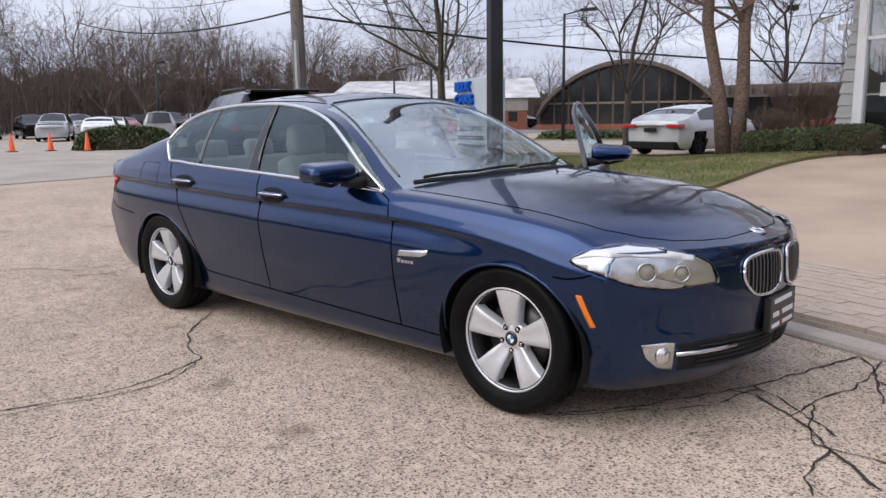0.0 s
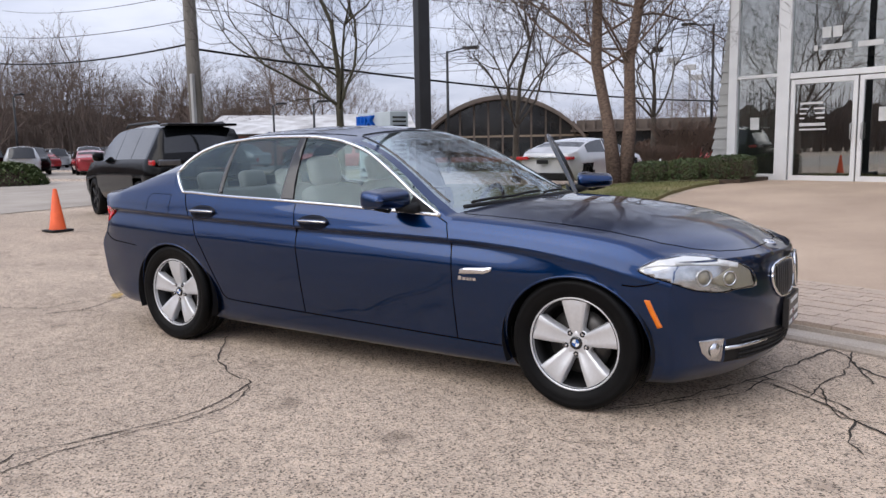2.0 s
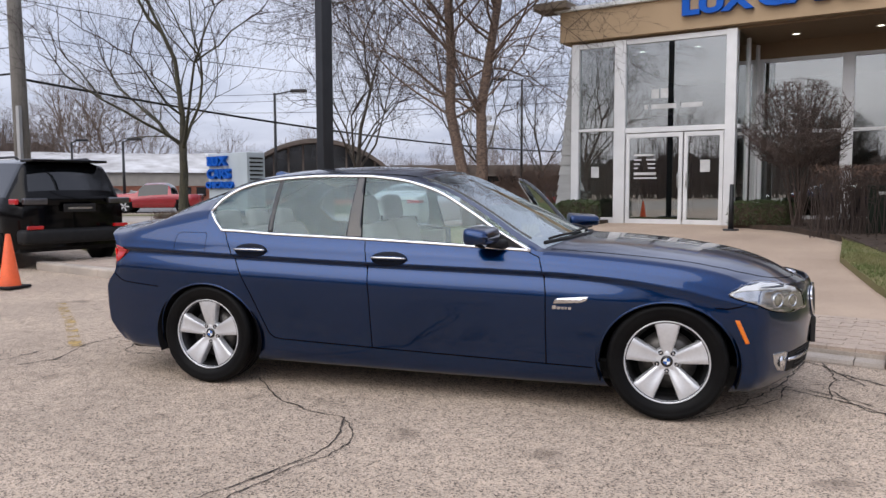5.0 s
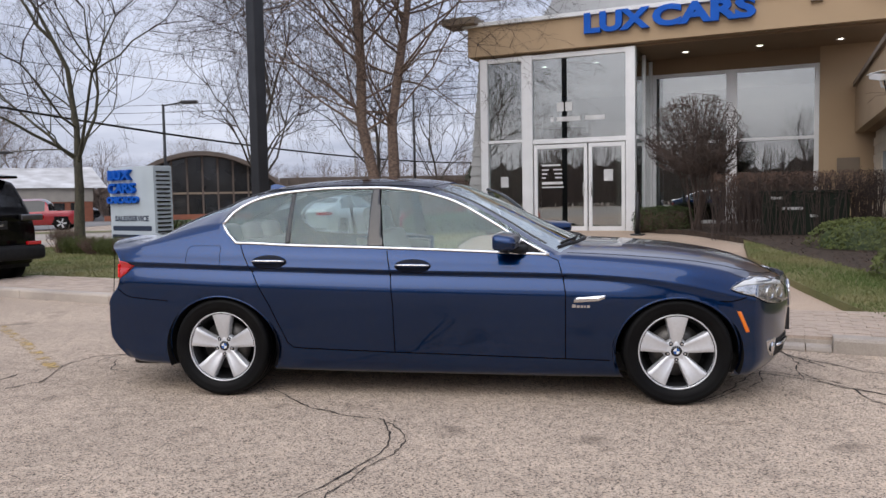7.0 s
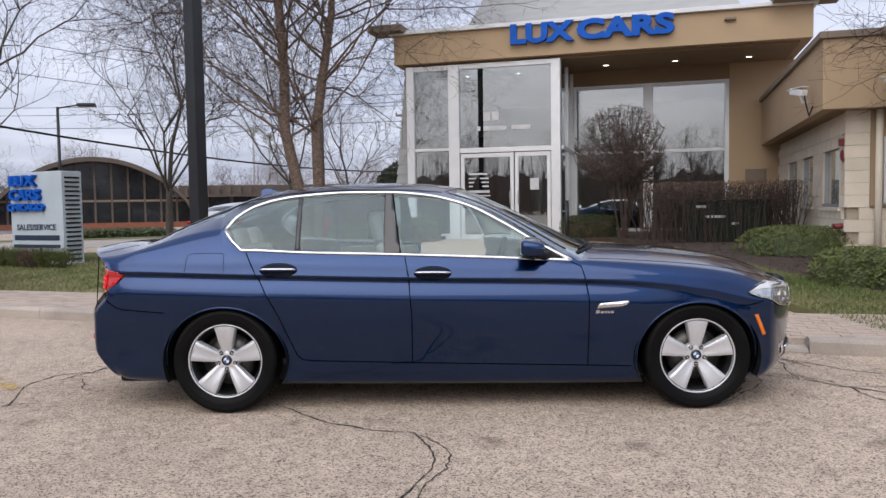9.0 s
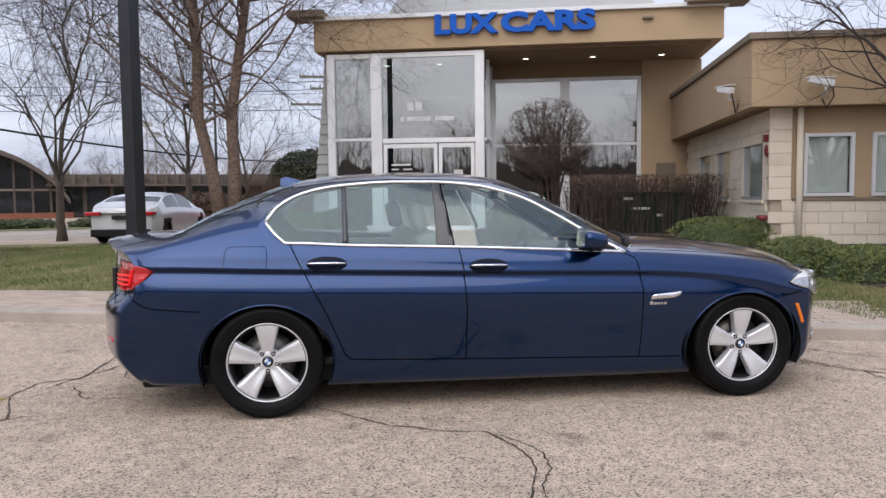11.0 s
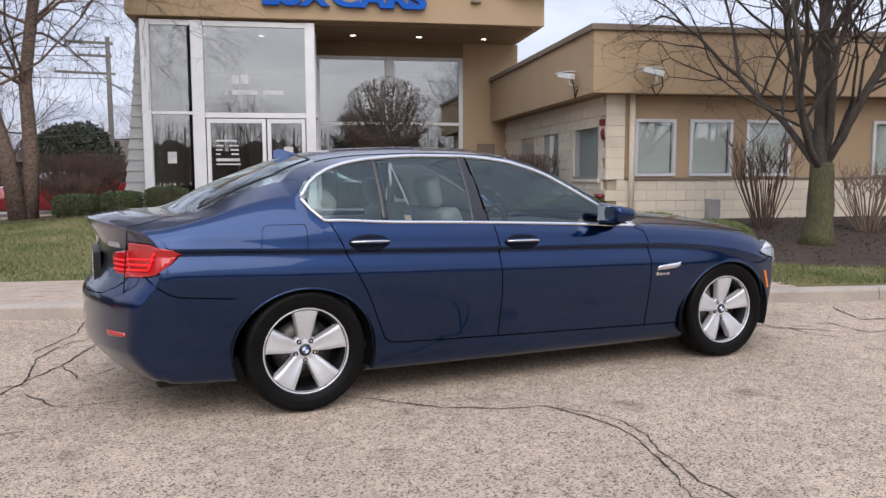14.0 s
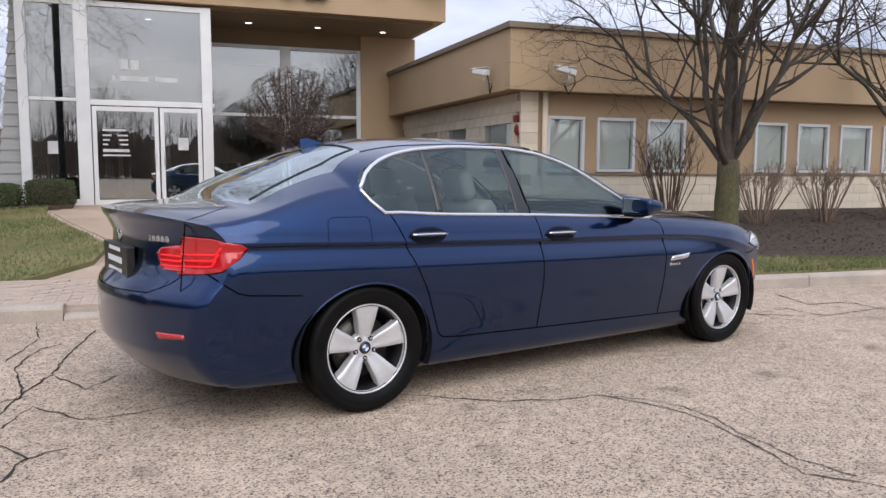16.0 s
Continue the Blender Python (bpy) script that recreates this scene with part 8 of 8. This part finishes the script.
def crack(width, pts, seed):
    """An open crack: a ragged dark ribbon just above the asphalt."""
    r = random.Random(seed)
    dense = []
    for a, b in zip(pts, pts[1:]):
        a, b = Vector((*a, 0)), Vector((*b, 0))
        n = max(2, int((b - a).length / 0.05))
        dense += [a.lerp(b, k / n) for k in range(n)]
    dense.append(Vector((*pts[-1], 0)))
    bm = bmesh.new()
    prev = None
    for i, p in enumerate(dense):
        d = (dense[min(i + 1, len(dense) - 1)] - dense[max(i - 1, 0)]).normalized()
        s = Vector((-d.y, d.x, 0))
        c = p + s * (0.022 * noise.noise(Vector((p.x * 9, p.y * 9, seed))) + r.uniform(-0.006, 0.006))
        w = width * r.uniform(0.25, 1.0) * 0.5
        a, b = bm.verts.new(c + s * w + Vector((0, 0, 0.0045))), bm.verts.new(c - s * w + Vector((0, 0, 0.0045)))
        if prev:
            bm.faces.new((prev[0], prev[1], b, a))
        prev = (a, b)
    return solid("crack", bm, M_CRACK, "ragged open crack across the asphalt", "crack", "asphalt cracks", "structure")


for k, (w, pts) in enumerate(CRACKS):
    crack(w * 1.2, pts, k)


def faded_paint():
    m, n, l, b = nodes_of("worn yellow line paint")
    b.inputs["Base Color"].default_value, b.inputs["Roughness"].default_value = (0.52, 0.36, 0.13, 1), 0.9
    tr, mx, tc, ns, rp = n.new("ShaderNodeBsdfTransparent"), n.new("ShaderNodeMixShader"), n.new("ShaderNodeTexCoord"), n.new("ShaderNodeTexNoise"), n.new("ShaderNodeValToRGB")
    ns.inputs["Scale"].default_value, ns.inputs["Detail"].default_value, ns.inputs["Roughness"].default_value = 6, 10, 0.75
    rp.color_ramp.elements[0].position, rp.color_ramp.elements[1].position = 0.46, 0.62
    l.new(tc.outputs["Object"], ns.inputs["Vector"]); l.new(ns.outputs["Fac"], rp.inputs["Fac"]); l.new(rp.outputs["Color"], mx.inputs[0])
    l.new(tr.outputs[0], mx.inputs[1]); l.new(b.outputs[0], mx.inputs[2]); l.new(mx.outputs[0], n["Material Output"].inputs["Surface"])
    return m


# a parking line, mostly worn away
bm = bmesh.new()
line = [Vector((x, y, 0.004)) for x, y in ((-3.76, 1.74), (-2.79, 0.84), (-1.75, -0.20))]
off = Vector((0.036, 0.036, 0))
for p, q in zip(line, line[1:]):
    bm.faces.new([bm.verts.new(v) for v in (p - off, q - off, q + off, p + off)])
solid("parking_line", bm, faded_paint(), "worn yellow parking line on the asphalt", "marking", kind="structure")


# ---- pieces of the setting: pavers, blocks, grass ----
def shared_box(name, sx, sy, sz, bev, material):
    bm = nbox(-sx / 2, sx / 2, -sy / 2, sy / 2, -sz / 2, sz / 2)
    bmesh.ops.bevel(bm, geom=[e for e in bm.edges if all(v.co.z > 0 for v in e.verts)] if bev > 0 else [], offset=abs(bev), segments=1, affect="EDGES") if bev else None
    me = bpy.data.meshes.new(name)
    bm.to_mesh(me)
    bm.free()
    me.materials.append(material)
    return me


pave = thing("paver_strip", Matrix(), "strip of reddish clay pavers along the kerb", "pavement", kind="structure")
ME_PAVER = shared_box("paver", 0.196, 0.096, 0.06, 0.005, M_PAVER)
rng = random.Random(12)
rows = 14
made = 0
bm = bmesh.new()
for j in range(rows):
    a = -4.3 + (0.1 if j % 2 else 0.0)
    while a < 8.7:
        b = kerb_b(a) + 0.22 + 0.1 * j
        x, y = xy_of(a, b)
        drop = -0.05 * smooth01((a - 1.6) / 0.8) * smooth01((8.2 - a) / 0.8)
        m = Matrix.Translation((x, y, gz(x, y) + 0.088 + drop * 0.3 + rng.uniform(-0.003, 0.003))) @ Matrix.Rotation(B_TURN - 0.06 + rng.uniform(-0.02, 0.02), 4, "Z")
        if -3.2 < a < 0.6 and j < 15 and made < 290:
            ob = new("paver", ME_PAVER)
            ob.parent = pave
            ob.matrix_world = m
            made += 1
        else:
            sx, sy, sz = 0.098, 0.048, 0.03
            vs = [bm.verts.new(m @ Vector((sx * u, sy * v, sz * w))) for w in (-1, 1) for u, v in ((-1, -1), (1, -1), (1, 1), (-1, 1))]
            for q in ((4, 5, 6, 7), (0, 1, 5, 4), (1, 2, 6, 5), (2, 3, 7, 6), (3, 0, 4, 7)):
                bm.faces.new([vs[i] for i in q])
        a += 0.2
part("pavers", bm, M_PAVER, pave)["kind"] = "stuff"

# painted blocks of the wing: courses of 0.2 m on both faces
ME_BLOCK = shared_box("block", 0.394, 0.05, 0.193, 0, M_CMU)
courses = [0.062 + 0.2 * k for k in range(6)]
for k, z in enumerate(courses):
    a = WALL_A + 0.2 + (0.2 if k % 2 else 0.0)
    while a < 21:
        ob = new("block", ME_BLOCK)
        ob.parent = wing
        ob.location = (a, WALL_B + 0.012, z)
        a += 0.4
ME_BLOCK2 = shared_box("block", 0.05, 0.394, 0.193, 0, M_CMU)
holes = [(-4.85, -3.45), (-2.45, -1.25), (-0.55, 0.75)]
for k in range(13):
    z = 0.062 + 0.2 * k
    b = WALL_B + 0.2 + (0.2 if k % 2 else 0.0)
    while b < 2.3:
        if not (1.12 < z < 2.24 and any(h0 - 0.16 < b < h1 + 0.16 for h0, h1 in holes)):
            ob = new("block", ME_BLOCK2)
            ob.parent = wing
            ob.location = (WALL_A + 0.012, b, z)
        b += 0.4
for h0, h1 in holes:
    part("window_sill", nbox(WALL_A - 0.05, WALL_A + 0.05, h0 - 0.08, h1 + 0.08, 1.10, 1.16, 0.008), M_CMU, wing)
    for s0, s1 in ((h0 - 0.17, h0), (h1, h1 + 0.17)):
        part("jamb", nbox(WALL_A - 0.012, WALL_A + 0.10, s0, s1, 1.16, 2.24), M_CMU, wing)
for k in range(8):
    z = 1.262 + 0.2 * k
    if z < 2.7:
        part("corner_block", nbox(WALL_A - 0.012, 9.60, WALL_B - 0.012, WALL_B + 0.05, z - 0.097, z + 0.097), M_CMU, wing)


def inside(poly, x, y):
    c = False
    for (x0, y0), (x1, y1) in zip(poly, poly[1:] + poly[:1]):
        if (y0 > y) != (y1 > y) and x < (x1 - x0) * (y - y0) / (y1 - y0) + x0:
            c = not c
    return c


def grass(poly, lift, n, seed, label):
    r = random.Random(seed)
    xs, ys = [p[0] for p in poly], [p[1] for p in poly]
    vs, fs = [], []
    while len(fs) < n:
        x, y = r.uniform(min(xs), max(xs)), r.uniform(min(ys), min(max(ys), 16))
        if not inside(poly, x, y) or noise.noise(Vector((x * 0.9, y * 0.9, 3))) < r.uniform(-0.9, 0.15):
            continue
        t = r.uniform(0, 6.28)
        h = r.uniform(0.025, 0.06)
        d = Vector((math.cos(t), math.sin(t), 0)) * 0.007
        z = gz(x, y) + lift
        k = len(vs)
        vs += [(x - d.x, y - d.y, z), (x + d.x, y + d.y, z), (x + r.gauss(0, 0.022), y + r.gauss(0, 0.022), z + h)]
        fs.append((k, k + 1, k + 2))
    me = bpy.data.meshes.new("grass")
    me.from_pydata(vs, [], fs)
    me.materials.append(M_GRASS)
    return tagged(new("grass", me), label, "grass", kind="stuff")


grass(LAWN_LEFT, 0.06, 60000, 2, "short winter grass with bare patches")
grass(LAWN_RIGHT, 0.10, 26000, 3, "short winter grass along the kerb")
# wood chips on the planting bed
r = random.Random(9)
vs, fs = [], []
while len(fs) < 9000:
    x, y = r.uniform(3, 16), r.uniform(0, 13)
    if not inside(BED_RIGHT, x, y):
        continue
    t = r.uniform(0, 6.28)
    d, e = Vector((math.cos(t), math.sin(t), r.gauss(0, 0.3))) * 0.03, Vector((-math.sin(t), math.cos(t), r.gauss(0, 0.3))) * 0.010
    p = Vector((x, y, gz(x, y) + 0.112))
    k = len(vs)
    vs += [tuple(p - d), tuple(p + e), tuple(p + d), tuple(p - e)]
    fs.append((k, k + 1, k + 2, k + 3))
me = bpy.data.meshes.new("wood_chips")
me.from_pydata(vs, [], fs)
me.materials.append(M_MULCH)
tagged(new("wood_chips", me), "dark wood chips scattered on the bed", "mulch", kind="stuff")
